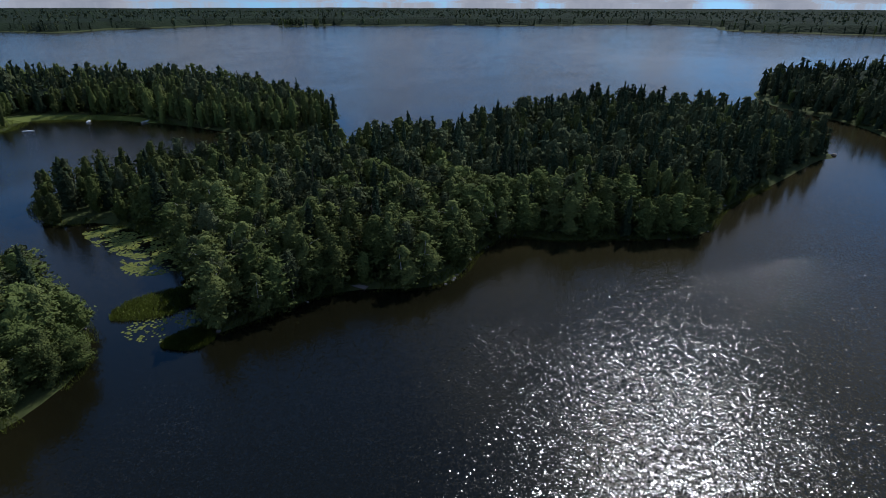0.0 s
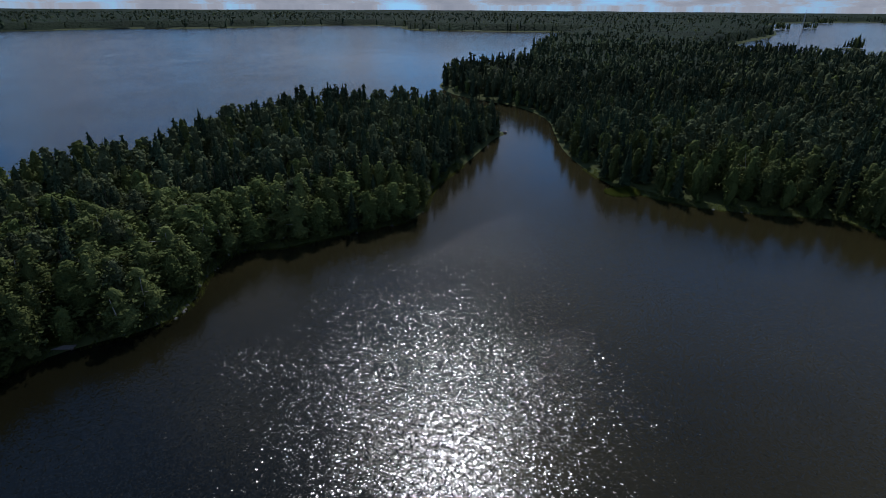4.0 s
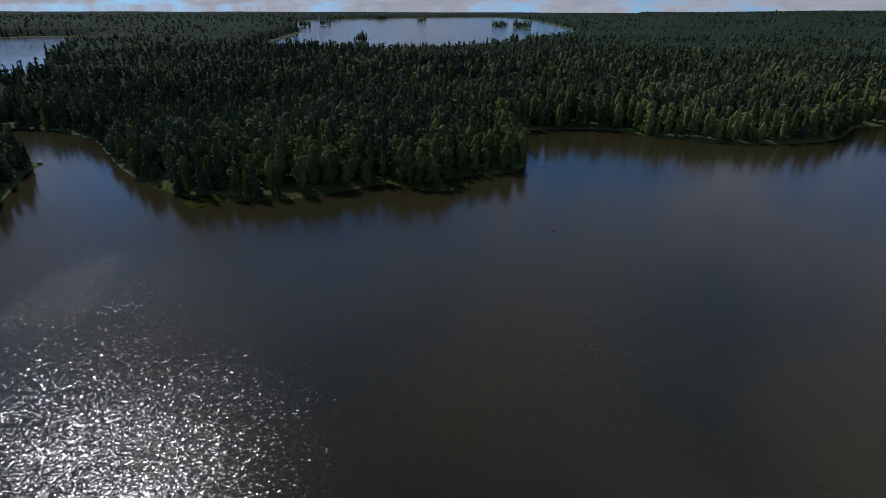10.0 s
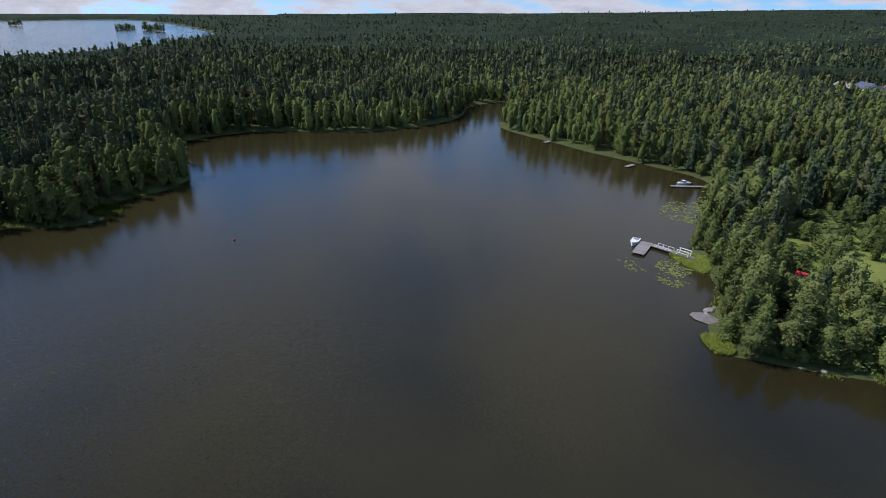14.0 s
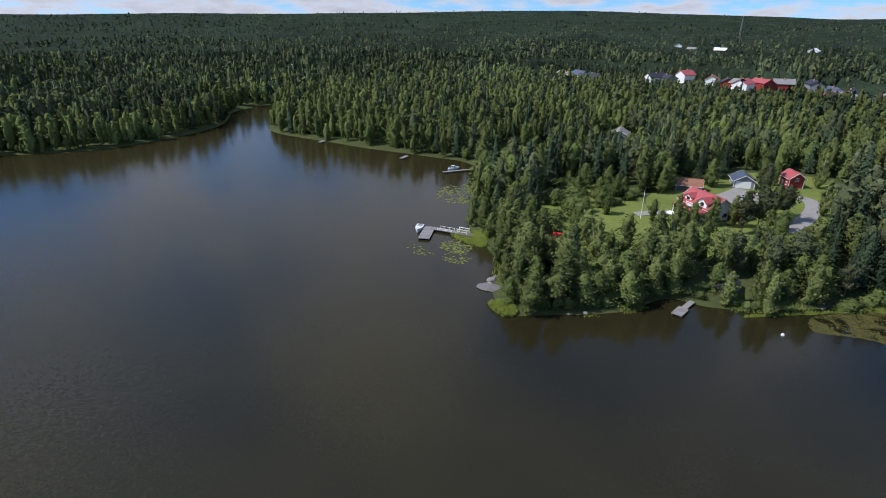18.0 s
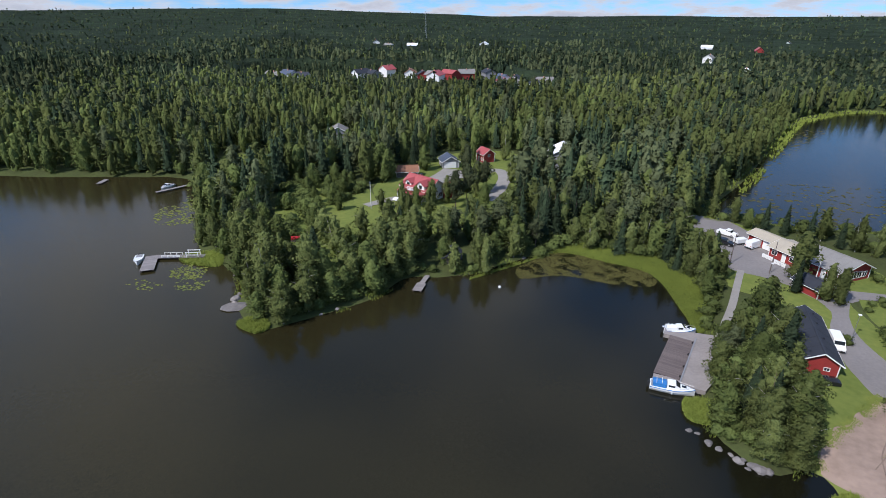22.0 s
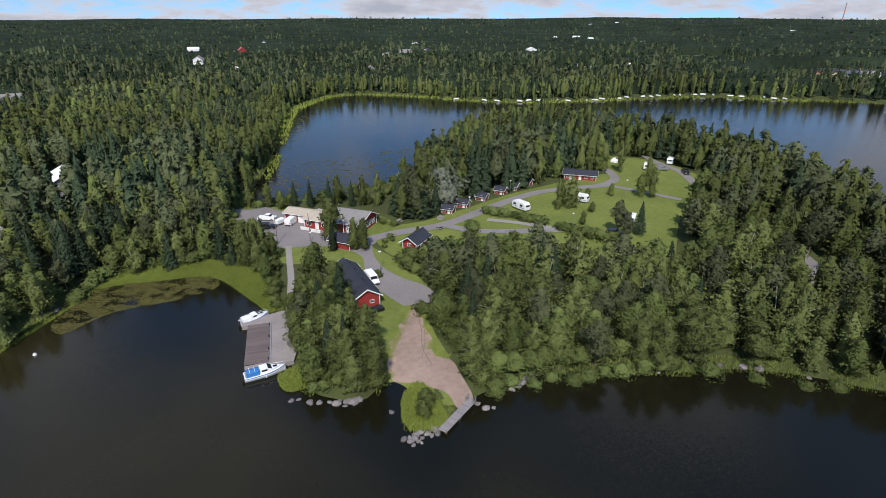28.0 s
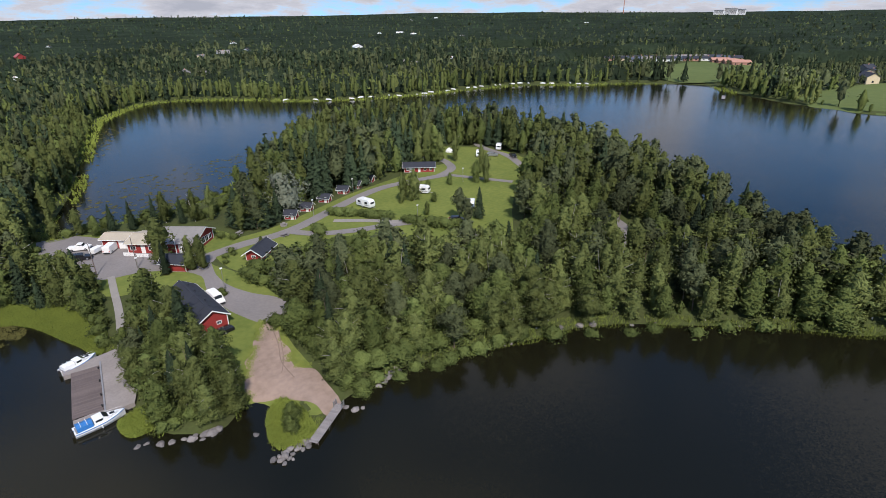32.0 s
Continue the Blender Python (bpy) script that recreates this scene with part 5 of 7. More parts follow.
def rail_fence(parent, a, b, hgt, mat="white", bars=2):
    a, b = Vector(a), Vector(b)
    n = max(2, int((b - a).length / 1.2) + 1)
    for k in range(n):
        p = a.lerp(b, k / (n - 1))
        part("post", Shape().box(p.x - 0.05, p.y - 0.05, p.z, p.x + 0.05, p.y + 0.05, p.z + hgt), MAT[mat], parent)
    for k in range(bars):
        up = Vector((0, 0, hgt * (k + 1) / bars - 0.05))
        part("rail", Shape().rod(a + up, b + up, 0.05, sides=4), MAT[mat], parent)


# harbour deck with its concrete apron
deck = planked("harbour_deck", "wide brown plank harbour deck edged with concrete", (-4.15, -99.8), (-1.9, -87.2), 3.9, 0.85, "brown_wood", board=0.3)
for hk, hy_ in enumerate((1.0, 5.0, 9.0, 12.0)):
    part("mooring_post", Shape().rod((hy_, 1.8, -0.2), (hy_, 1.8, 0.4), 0.09), MAT["black"], deck)
part("edge_beam", Shape().box(-1.2, 1.97, -0.5, 14.2, 2.2, 0.05), MAT["grey_wall"], deck)
quay = thing("quay", 0, 0, 0, 0, "stained concrete quay behind the plank deck", "quay")
part("slab", Shape().loft([[(px_, py_, zz) for px_, py_ in ((-1.3, -102.2), (-9.3, -103.0), (-10.5, -93), (-7.5, -85.6), (0.1, -85.9), (0.0, -87.3), (-4.05, -87.1), (-6.2, -99.6), (-1.2, -100.3))] for zz in (-1.2, 0.78)]), MAT["concrete"], quay)
jetty = planked("boat_jetty", "grey plank jetty beside rocks at the sand ramp", (-29.1, -64.6), (-22.2, -60.6), 1.35, 0.55, "wood", board=0.22)
rail_fence(jetty, (0.1, -0.6, 0), (0.9, -0.6, 0), 0.9, "metal", 2)
rail_fence(jetty, (0.1, 0.6, 0), (0.9, 0.6, 0), 0.9, "metal", 2)
for s in (-0.2, 0.2):
    part("ladder_rail", Shape().rod((4.6 + s, 0.72, -0.9), (4.6 + s, 0.72, 0.8), 0.025), MAT["metal"], jetty)
planked("floating_dock", "grey floating dock platform with a moored boat", (104.2, -83.6), (109.7, -89.9), 2.9, 0.5, "wood")
walkway = planked("dock_walkway", "grey plank walkway with white rails to the dock", (108.6, -89.6), (98.5, -94.6), 1.8, 0.55, "wood")
rail_fence(walkway, (2.0, -0.85, 0), (6.0, -0.85, 0), 0.6, "white", 2)
rail_fence(walkway, (2.0, 0.85, 0), (6.0, 0.85, 0), 0.6, "white", 1)
gate = thing("dock_gate", 101.9, -92.9, 0.55, 206.3, "white painted timber gate frame on the walkway", "gate")
for gx0 in (0, 2.6):
    for gz in (-0.75, 0.75):
        part("post", Shape().box(gx0 - 0.07, gz - 0.07, 0, gx0 + 0.07, gz + 0.07, 1.2), MAT["white"], gate)
for gz in (-0.75, 0.75):
    part("beam", Shape().box(-0.2, gz - 0.07, 1.1, 2.8, gz + 0.07, 1.24), MAT["white"], gate)
    part("rail", Shape().box(0, gz - 0.04, 0.5, 2.6, gz + 0.04, 0.6), MAT["white"], gate)
planked("long_jetty", "narrow grey jetty with a boat tied alongside", (145.0, -138.5), (149.0, -126.0), 1.3, 0.5)
planked("small_jetty", "small grey plank jetty on the wooded shore", (176.0, -130.0), (174.0, -125.5), 1.6, 0.45)
planked("small_jetty", "small grey plank jetty on the wooded shore", (220.0, -117.0), (218.0, -113.5), 1.8, 0.45)
planked("bathing_jetty", "pale plank bathing jetty with a broad end", (46.9, -105.8), (46.5, -101.6), 1.1, 0.45)
planked("bathing_platform", "pale square platform at the jetty end", (46.6, -102.0), (46.1, -98.3), 2.0, 0.46)
planked("island_jetty", "old grey jetty on the island shore", (-18.6, 90.6), (-13.8, 88.6), 1.2, 0.4)
planked("beach_jetty", "pale jetty by the far bathing beach", (-392, -152), (-376, -146), 2.2, 0.5)


# ---- boats ----
def hull_shape(L, beam, high):
    rings = []
    for s in np.linspace(0, 1, 12):
        w = beam / 2 * (1 - max(0, (s - 0.45) / 0.55) ** 2.2) * (0.92 + 0.08 * min(1, s * 4))
        w = max(w, 0.02)
        sh = high * (1 + 0.35 * s * s)
        keel = -0.3 + 0.45 * max(0, s - 0.7) / 0.3
        x = -L / 2 + L * s
        rings.append([(x, -w, sh), (x, -w * 0.96, sh * 0.5), (x, -w * 0.7, min(0.0, keel + 0.25)), (x, 0, keel), (x, w * 0.7, min(0.0, keel + 0.25)), (x, w * 0.96, sh * 0.5), (x, w, sh)])
    return rings


def motorboat(x, y, turn, L, beam, label, canopy=None, cabin=True, group="moored boats"):
    ob = thing("motorboat", x, y, 0.02, turn, label, "boat", group)
    r = hull_shape(L, beam, 0.75)
    hull = part("hull", Shape().loft(r), MAT["gel"], ob)
    # rubbing strake and foredeck
    part("rubbing_strake", Shape().loft([[(p[0], p[1] * 1.02 + 0.0, p[2] - 0.10), (p[0], p[1] * 1.02 - 0.05, p[2] - 0.04), (p[0], p[1] * 1.02, p[2] + 0.02)] for p in (q[0] for q in r)]),
         MAT["blue" if canopy else "metal"], ob)
    part("rubbing_strake", Shape().loft([[(p[0], p[1] * 1.02, p[2] - 0.10), (p[0], p[1] * 1.02 + 0.05, p[2] - 0.04), (p[0], p[1] * 1.02, p[2] + 0.02)] for p in (q[6] for q in r)]),
         MAT["blue" if canopy else "metal"], ob)
    part("cockpit", Shape().box(-L * 0.47, -beam * 0.36, 0.60, -L * 0.05, beam * 0.36, 0.785), MAT["grey_wall"], ob)
    if cabin:
        c = Shape().loft([[(xx, -ww, 0.75), (xx, ww, 0.75), (xx - 0.02, ww * 0.85, zz), (xx - 0.02, -ww * 0.85, zz)] for xx, ww, zz in
                          ((-L * 0.12, beam * 0.38, 1.55), (L * 0.06, beam * 0.38, 1.6), (L * 0.16, beam * 0.34, 1.2), (L * 0.36, beam * 0.18, 1.1))])
        cb = part("cabin", c, MAT["gel"], ob, bevel=0.04)
        for s in (-1, 1):
            part("window", Shape().box(-L * 0.09, s * beam * 0.345 - 0.02, 1.1, L * 0.05, s * beam * 0.345 + 0.02, 1.42), MAT["glass"], cb)
        part("windscreen", Shape().loft([[(L * 0.065, -beam * 0.3, 1.55), (L * 0.065, beam * 0.3, 1.55), (L * 0.15, beam * 0.28, 1.24), (L * 0.15, -beam * 0.28, 1.24)],
                                         [(L * 0.08, -beam * 0.3, 1.58), (L * 0.08, beam * 0.3, 1.58), (L * 0.165, beam * 0.28, 1.27), (L * 0.165, -beam * 0.28, 1.27)]]), MAT["glass"], cb)
        part("hatch", Shape().box(L * 0.2, -0.25, 1.12, L * 0.3, 0.25, 1.2), MAT["glass"], cb)
    if canopy:
        cv = Shape().loft([[(xx, -beam * 0.38, 0.8), (xx, -beam * 0.34, 1.35), (xx, 0, 1.55), (xx, beam * 0.34, 1.35), (xx, beam * 0.38, 0.8)] for xx in (-L * 0.44, -L * 0.3, -L * 0.14)])
        cv_ob = part("canopy", cv, MAT[canopy], ob)
        for xx in (-L * 0.36, -L * 0.24):
            part("canopy_seam", Shape().box(xx - 0.03, -beam * 0.3, 1.38, xx + 0.03, beam * 0.3, 1.6), MAT["gel"], cv_ob)
    part("outboard_motor", Shape().box(-L * 0.5 - 0.35, -0.18, -0.2, -L * 0.5 - 0.02, 0.18, 1.0), MAT["black"], ob, bevel=0.05)
    for s in (-1, 1):
        part("bow_rail", Shape().rod((L * 0.15, s * beam * 0.42, 1.2), (L * 0.46, s * beam * 0.1, 1.4), 0.02), MAT["metal"], ob)
        part("fender", Shape().rod((0, s * beam * 0.53, 0.15), (0, s * beam * 0.53, 0.6), 0.09), MAT["gel"], ob)
    return ob


motorboat(-3.8, -102.9, 197.3, 5.6, 2.0, "white open motorboat with a pale canopy at the deck", canopy="gel")
motorboat(-2.8, -84.8, 182, 6.4, 2.2, "white cabin boat with a blue canopy at the quay", canopy="blue")
motorboat(110.7, -87.1, 131, 4.6, 1.9, "small white open boat moored at the dock", cabin=False)
motorboat(150.2, -131.5, 100, 5.6, 2.0, "white cabin boat moored at the long jetty")


def rowboat(x, y, turn, label, mat="gel", upside=True):
    ob = thing("rowboat", x, y, max(ground_z(x, y), 0.0) + (0.62 if upside else 0.05), turn, label, "boat", "rowboats along the shore")
    r = hull_shape(4.4, 1.5, 0.5)
    h = part("hull", Shape().loft([[(p[0], p[1], -p[2] if upside else p[2]) for p in q] for q in r]), MAT[mat], ob)
    part("keel", Shape().box(-2.0, -0.03, 0.28 if upside else -0.34, 1.3, 0.03, 0.36 if upside else -0.28), MAT["brown_wood"], ob)
    if not upside:
        for xx in (-1.2, 0, 1.1):
            part("thwart", Shape().box(xx - 0.12, -0.6, 0.36, xx + 0.12, 0.6, 0.54), MAT["wood"], ob)
    return ob


for wx, wy, wt in ((-178.5, 221.5, 20), (-140.0, 243.5, 70), (-166.0, 242.6, 110)):
    rowboat(wx, wy, wt, "white rowboat drawn up on the reedy western shore", "gel", False)
rg = random.Random(4)
LAKE_EDGE = spline(SHORE_LAKE[5:12], 8, closed=False)
for k in range(26):
    bp_ = LAKE_EDGE[8 + int(k * 1.4)]
    out_ = np.array(bp_) - np.array([-230, -200]); out_ /= np.linalg.norm(out_)
    rowboat(bp_[0] + out_[0] * rg.uniform(2.5, 5), bp_[1] + out_[1] * rg.uniform(2.5, 5), rg.uniform(0, 180), "white upturned rowboat on the grassy lake shore", rg.choice(["gel", "gel", "white"]))


# ---- vehicles ----
def wheel(parent, x, y, r=0.33, w=0.2):
    t = part("wheel", Shape().rod((x, y - w / 2, r), (x, y + w / 2, r), r, sides=14), MAT["black"], parent)
    s = 1 if y > 0 else -1
    part("rim", Shape().rod((x, y + s * w / 2, r), (x, y + s * (w / 2 + 0.02), r), r * 0.6, sides=10), MAT["metal"], t)


def vehicle(name, x, y, turn, label, L, W_, H, mat, profile, windows, group="parked vehicles"):
    """A car body lofted across its width from a side profile, with glass, wheels, lights and bumpers."""
    ob = thing(name, x, y, ground_z(x, y) + 0.09, turn, label, "vehicle", group)
    rings = []
    for s, q in ((-1, 0.88), (-0.97, 0.97), (-0.6, 1.0), (0.6, 1.0), (0.97, 0.97), (1, 0.88)):
        rings.append([(px * L / 2, s * W_ / 2 * (1 - 0.10 * max(0, (pz - 0.5) / 0.5)), 0.22 + (H - 0.22) * pz * (1 if abs(s) < 0.9 else (0.99 if pz > 0.05 else 1))) for px, pz in profile])
    part("body", Shape().loft(rings), MAT[mat], ob)
    for x0, x1, z0, z1, xs in windows:
        for s in (-1, 1):
            yy = s * W_ / 2 * 0.945
            part("side_window", Shape().loft([[(x0 * L / 2, yy + d, z0 * H), (x1 * L / 2, yy + d, z0 * H), ((x1 - xs) * L / 2, yy + d - s * 0.05, z1 * H), ((x0 + xs) * L / 2, yy + d - s * 0.05, z1 * H)] for d in (-0.03, 0.05)]), MAT["glass"], ob)
    for sx in (-0.62, 0.62):
        for sy in (-1, 1):
            wheel(ob, sx * L / 2, sy * (W_ / 2 - 0.08))
    for sy in (-1, 1):
        part("headlight", Shape().box(L / 2 - 0.06, sy * W_ * 0.34 - 0.16, 0.6, L / 2 + 0.02, sy * W_ * 0.34 + 0.16, 0.76), MAT["gel"], ob)
        part("tail_light", Shape().box(-L / 2 - 0.02, sy * W_ * 0.38 - 0.1, 0.65, -L / 2 + 0.06, sy * W_ * 0.38 + 0.1, 0.95), MAT["tarp"], ob)
    for sx in (-1, 1):
        part("bumper", Shape().box(sx * L / 2 - 0.08, -W_ * 0.46, 0.28, sx * L / 2 + 0.08, W_ * 0.46, 0.5), MAT["black"], ob)
    part("windscreen", Shape().loft([[(windows[-1][1] * L / 2 + 0.02 + d, -W_ * 0.42, H * 0.6), (windows[-1][1] * L / 2 + 0.02 + d, W_ * 0.42, H * 0.6),
                                      ((windows[-1][1] - windows[-1][4]) * L / 2 + d, W_ * 0.38, H * 0.93), ((windows[-1][1] - windows[-1][4]) * L / 2 + d, -W_ * 0.38, H * 0.93)] for d in (0.0, 0.06)]), MAT["glass"], ob)
    return ob


CAR = [(-1, 0.05), (-1, 0.5), (-0.92, 0.62), (-0.72, 0.97), (-0.55, 1.0), (0.05, 1.0), (0.18, 0.96), (0.42, 0.6), (0.9, 0.5), (1, 0.4), (1, 0.05)]
VAN = [(-1, 0.02), (-1, 0.9), (-0.96, 1.0), (0.42, 1.0), (0.52, 0.96), (0.72, 0.5), (0.96, 0.4), (1, 0.32), (1, 0.02)]
PICK = [(-1, 0.05), (-1, 0.52), (-0.2, 0.52), (-0.15, 0.97), (-0.1, 1.0), (0.25, 1.0), (0.32, 0.95), (0.48, 0.58), (0.95, 0.5), (1, 0.42), (1, 0.05)]
CAR_WIN, VAN_WIN, PICK_WIN = [(-0.72, -0.3, 0.62, 0.92, 0.05), (-0.27, 0.4, 0.62, 0.92, 0.11)], [(0.3, 0.66, 0.55, 0.88, 0.08)], [(-0.12, 0.45, 0.6, 0.92, 0.08)]
vehicle("car", -13.4, -147.4, 160, "black car parked on the asphalt car park", 4.5, 1.8, 1.5, "dark", CAR, CAR_WIN)
vehicle("pickup_truck", -14.6, -154.6, 150, "white pickup truck at the car park edge", 4.8, 1.8, 1.7, "white", PICK, PICK_WIN)
vehicle("van", -19.9, -148.2, 232, "white delivery van beside the red garage", 4.7, 1.8, 1.9, "white", VAN, VAN_WIN)
vehicle("van", -27.9, -106.0, 91, "white van parked along the black-roofed barn", 4.7, 1.8, 1.9, "white", VAN, VAN_WIN)
vehicle("car", -152.2, -146.0, 130, "silver car on the camp grass", 4.4, 1.8, 1.5, "metal", CAR, CAR_WIN)
vehicle("car", -156.5, -139.0, 60, "dark car parked among trees", 4.4, 1.8, 1.5, "dark", CAR, CAR_WIN)
vehicle("car", -91.0, -103.2, 140, "dark car in the shade of a tree", 4.4, 1.8, 1.5, "dark", CAR, CAR_WIN)
vehicle("car", -166.5, -146.5, 130, "red car at the end of the camp lawn", 4.3, 1.8, 1.5, "tarp", CAR, CAR_WIN)
trailer = thing("box_trailer", -17.0, -149.2, ground_z(-17, -149.2) + 0.09, 215, "small white covered trailer on the car park", "trailer")
part("box", Shape().box(-1.4, -0.75, 0.45, 1.4, 0.75, 1.5), MAT["white"], trailer, bevel=0.08)
part("drawbar", Shape().box(1.4, -0.05, 0.45, 2.5, 0.05, 0.55), MAT["metal"], trailer)
for sy in (-1, 1):
    wheel(trailer, 0, sy * 0.85, 0.28, 0.16)
cover = thing("covered_trailer", -24.3, -94.0, ground_z(-24.3, -94.0) + 0.04, 8, "low trailer under a black cover by the barn", "trailer")
part("cover", Shape().loft([[(xx, -0.9, 0.2), (xx, -0.85, zz * 0.8), (xx, 0, zz), (xx, 0.85, zz * 0.8), (xx, 0.9, 0.2)] for xx, zz in ((-1.7, 0.8), (-1.2, 1.0), (1.2, 1.0), (1.7, 0.75))]), MAT["dark"], cover)
for sy in (-1, 1):
    wheel(cover, 0, sy * 0.85, 0.26, 0.14)


def caravan(x, y, turn, label, L=5.6, awning=False):
    ob = thing("caravan", x, y, ground_z(x, y) + 0.04, turn, label, "caravan", "caravans on the camping ground")
    W_, H = 2.2, 2.5
    prof = [(-L / 2, 0.5), (-L / 2, 1.9), (-L / 2 + 0.35, 2.4), (-L / 2 + 0.8, H), (L / 2 - 0.9, H), (L / 2 - 0.35, 2.2), (L / 2, 1.3), (L / 2 - 0.1, 0.5)]
    part("body", Shape().loft([[(a, s * W_ / 2 * q, b) for a, b in prof] for s, q in ((-1, 0.96), (-0.9, 1.0), (0.9, 1.0), (1, 0.96))]), MAT["gel"], ob, bevel=0.06)
    for s in (-1, 1):
        for xx in (-L * 0.28, L * 0.2):
            part("side_window", Shape().box(xx - 0.55, s * W_ * 0.48 - 0.03, 1.35, xx + 0.55, s * W_ * 0.48 + 0.05, 1.95), MAT["glass"], ob)
        part("stripe", Shape().box(-L / 2 + 0.2, s * W_ * 0.483 - 0.03, 0.95, L / 2 - 0.25, s * W_ * 0.483 + 0.03, 1.1), MAT["grey_wall"], ob)
        wheel(ob, -0.2, s * (W_ / 2 - 0.05), 0.3, 0.2)
    part("door", Shape().box(-0.3, -W_ * 0.483 - 0.04, 0.55, 0.35, -W_ * 0.483 + 0.03, 2.2), MAT["white"], ob)
    part("front_window", Shape().box(L / 2 - 0.3, -0.7, 1.45, L / 2 - 0.02, 0.7, 1.95), MAT["glass"], ob)
    part("roof_vent", Shape().box(-0.3, -0.25, H - 0.02, 0.3, 0.25, H + 0.12), MAT["white"], ob)
    part("drawbar", Shape().rod((L / 2 - 0.2, 0, 0.5), (L / 2 + 1.1, 0, 0.5), 0.05), MAT["metal"], ob)
    if awning:
        part("awning", Shape().loft([[(-2, yy, 0), (2, yy, 0), (2, yy, zz), (-2, yy, zz)] for yy, zz in ((-W_ / 2 - 0.02, 2.3), (-W_ / 2 - 2.4, 1.8))]), MAT["grey_wall"], ob)
    return ob


caravan(-81.0, -130.3, 98, "long white caravan beside the hedge")
caravan(-100.6, -128.4, 118, "white caravan seen end on, on the grass", 5.0)
caravan(-132.5, -216.0, 99, "white caravan with an awning by the lake", 5.4, True)
caravan(-142.0, -215.5, 10, "white caravan near the lake shore", 4.6)
caravan(-148.0, -149.0, 40, "small white camper on the lawn", 4.2)
caravan(-70.0, -105.5, 30, "white caravan half hidden by bushes", 4.8)
caravan(-139.0, -76.5, 20, "white caravan in the shade of trees", 5.6, True)
caravan(-152.0, -122.0, 35, "white caravan among trees", 5.4, True)
caravan(-163.0, -152.0, 35, "white caravan at the end of the road", 4.6)
caravan(-101.0, -108.0, 40, "white camper with a red awning on the grass", 4.2, True)
tent = thing("awning_tent", -80.8, -87.8, ground_z(-80.8, -87.8), 20, "white ridge awning under the trees", "tent")
part("canvas", Shape().loft([[(xx, -1.6, 0.0), (xx, -1.6, 1.5), (xx, 0, 2.3), (xx, 1.6, 1.5), (xx, 1.6, 0.0)] for xx in (-2.2, 2.2)]), MAT["white"], tent)
part("groundsheet", Shape().box(-2.4, -1.8, 0, 2.4, 1.8, 0.05), MAT["grey_wall"], tent)
tent = thing("tent", -145.5, -163.0, ground_z(-145.5, -163.0), 40, "pale green tunnel tent on the grass", "tent")
part("canvas", Shape().loft([[(xx, ww * math.cos(a), hh * math.sin(a)) for a in np.linspace(0, math.pi, 9)] for xx, ww, hh in ((-2, 0.5, 0.5), (-1.2, 1.4, 1.4), (1.2, 1.5, 1.6), (1.9, 0.8, 0.8))]), MAT["white"], tent)
part("guy_line", Shape().rod((1.9, 0, 0.8), (3.2, 0, 0), 0.02), MAT["grey_wall"], tent)


# ---- poles, furniture ----
def pole(name, x, y, hgt, r, label, mat="white", lamp=False, category="pole"):
    ob = thing(name, x, y, ground_z(x, y), 0, label, category)
    part("shaft", Shape().rod((0, 0, -0.2), (0, 0, hgt), r, r * 0.55, 8), MAT[mat], ob)
    if lamp:
        part("lamp_head", Shape().box(-0.25, -0.2, hgt - 0.05, 0.25, 0.2, hgt + 0.15), MAT["gel"], ob, bevel=0.05)
    else:
        part("knob", Shape().rod((0, 0, hgt), (0, 0, hgt + 0.15), r * 0.9, r * 0.3), MAT["metal"], ob)
    return ob


pole("flagpole", 77.2, -135.2, 8.0, 0.09, "tall white flagpole on the garden lawn", category="flagpole")
pole("flagpole", -29.6, -132.0, 5.5, 0.12, "white mast before the camp reception", category="flagpole")
for lx, ly in ((-31.2, -109.9), (-20.5, -128.0), (-66.5, -134.5), (-83.5, -110.5), (-86.0, -144.0), (-118.0, -128.0)):
    pole("lamp_post", lx, ly, 4.6, 0.07, "thin grey lamp post beside the camp road", "metal", True, "lamp")
for lx, ly in ((-21.5, -133.5), (-14.0, -136.0)):
    pole("utility_pole", lx, ly, 7.5, 0.12, "brown wooden utility pole by the car park", "brown_wood")


def picnic_table(x, y, turn):
    ob = thing("picnic_table", x, y, ground_z(x, y), turn, "weathered wooden picnic table on the grass", "table", "picnic tables")
    part("tabletop", Shape().box(-0.9, -0.4, 0.7, 0.9, 0.4, 0.76), MAT["wood"], ob)
    for s in (-1, 1):
        part("bench", Shape().box(-0.9, s * 0.75 - 0.14, 0.42, 0.9, s * 0.75 + 0.14, 0.47), MAT["wood"], ob)
        part("leg_frame", Shape().box(s * 0.65 - 0.05, -0.7, 0, s * 0.65 + 0.05, 0.7, 0.42).box(s * 0.65 - 0.05, -0.1, 0.42, s * 0.65 + 0.05, 0.1, 0.7), MAT["wood"], ob)
    return ob


for tx, ty, tt in ((-45.9, -136.2, 30), (-53.5, -126.5, 10), (-57.0, -133.5, 60), (57.5, -141.5, 10)):
    picnic_table(tx, ty, tt)
par = thing("parasol", 71.2, -140.6, ground_z(71.2, -140.6), 0, "large white parasol on the garden terrace", "parasol")
part("shaft", Shape().rod((0, 0, 0), (0, 0, 2.7), 0.04), MAT["metal"], par)
part("canopy", Shape().loft([[(rr * math.cos(a), rr * math.sin(a), zz) for a in np.linspace(0, 2 * math.pi, 9)[:-1]] for rr, zz in ((1.9, 2.2), (1.0, 2.6), (0.08, 2.85))]), MAT["white"], par)
tar = thing("log_pile", 83.0, -108.5, ground_z(83, -108.5), 30, "firewood stack under a bright red tarpaulin", "log pile")
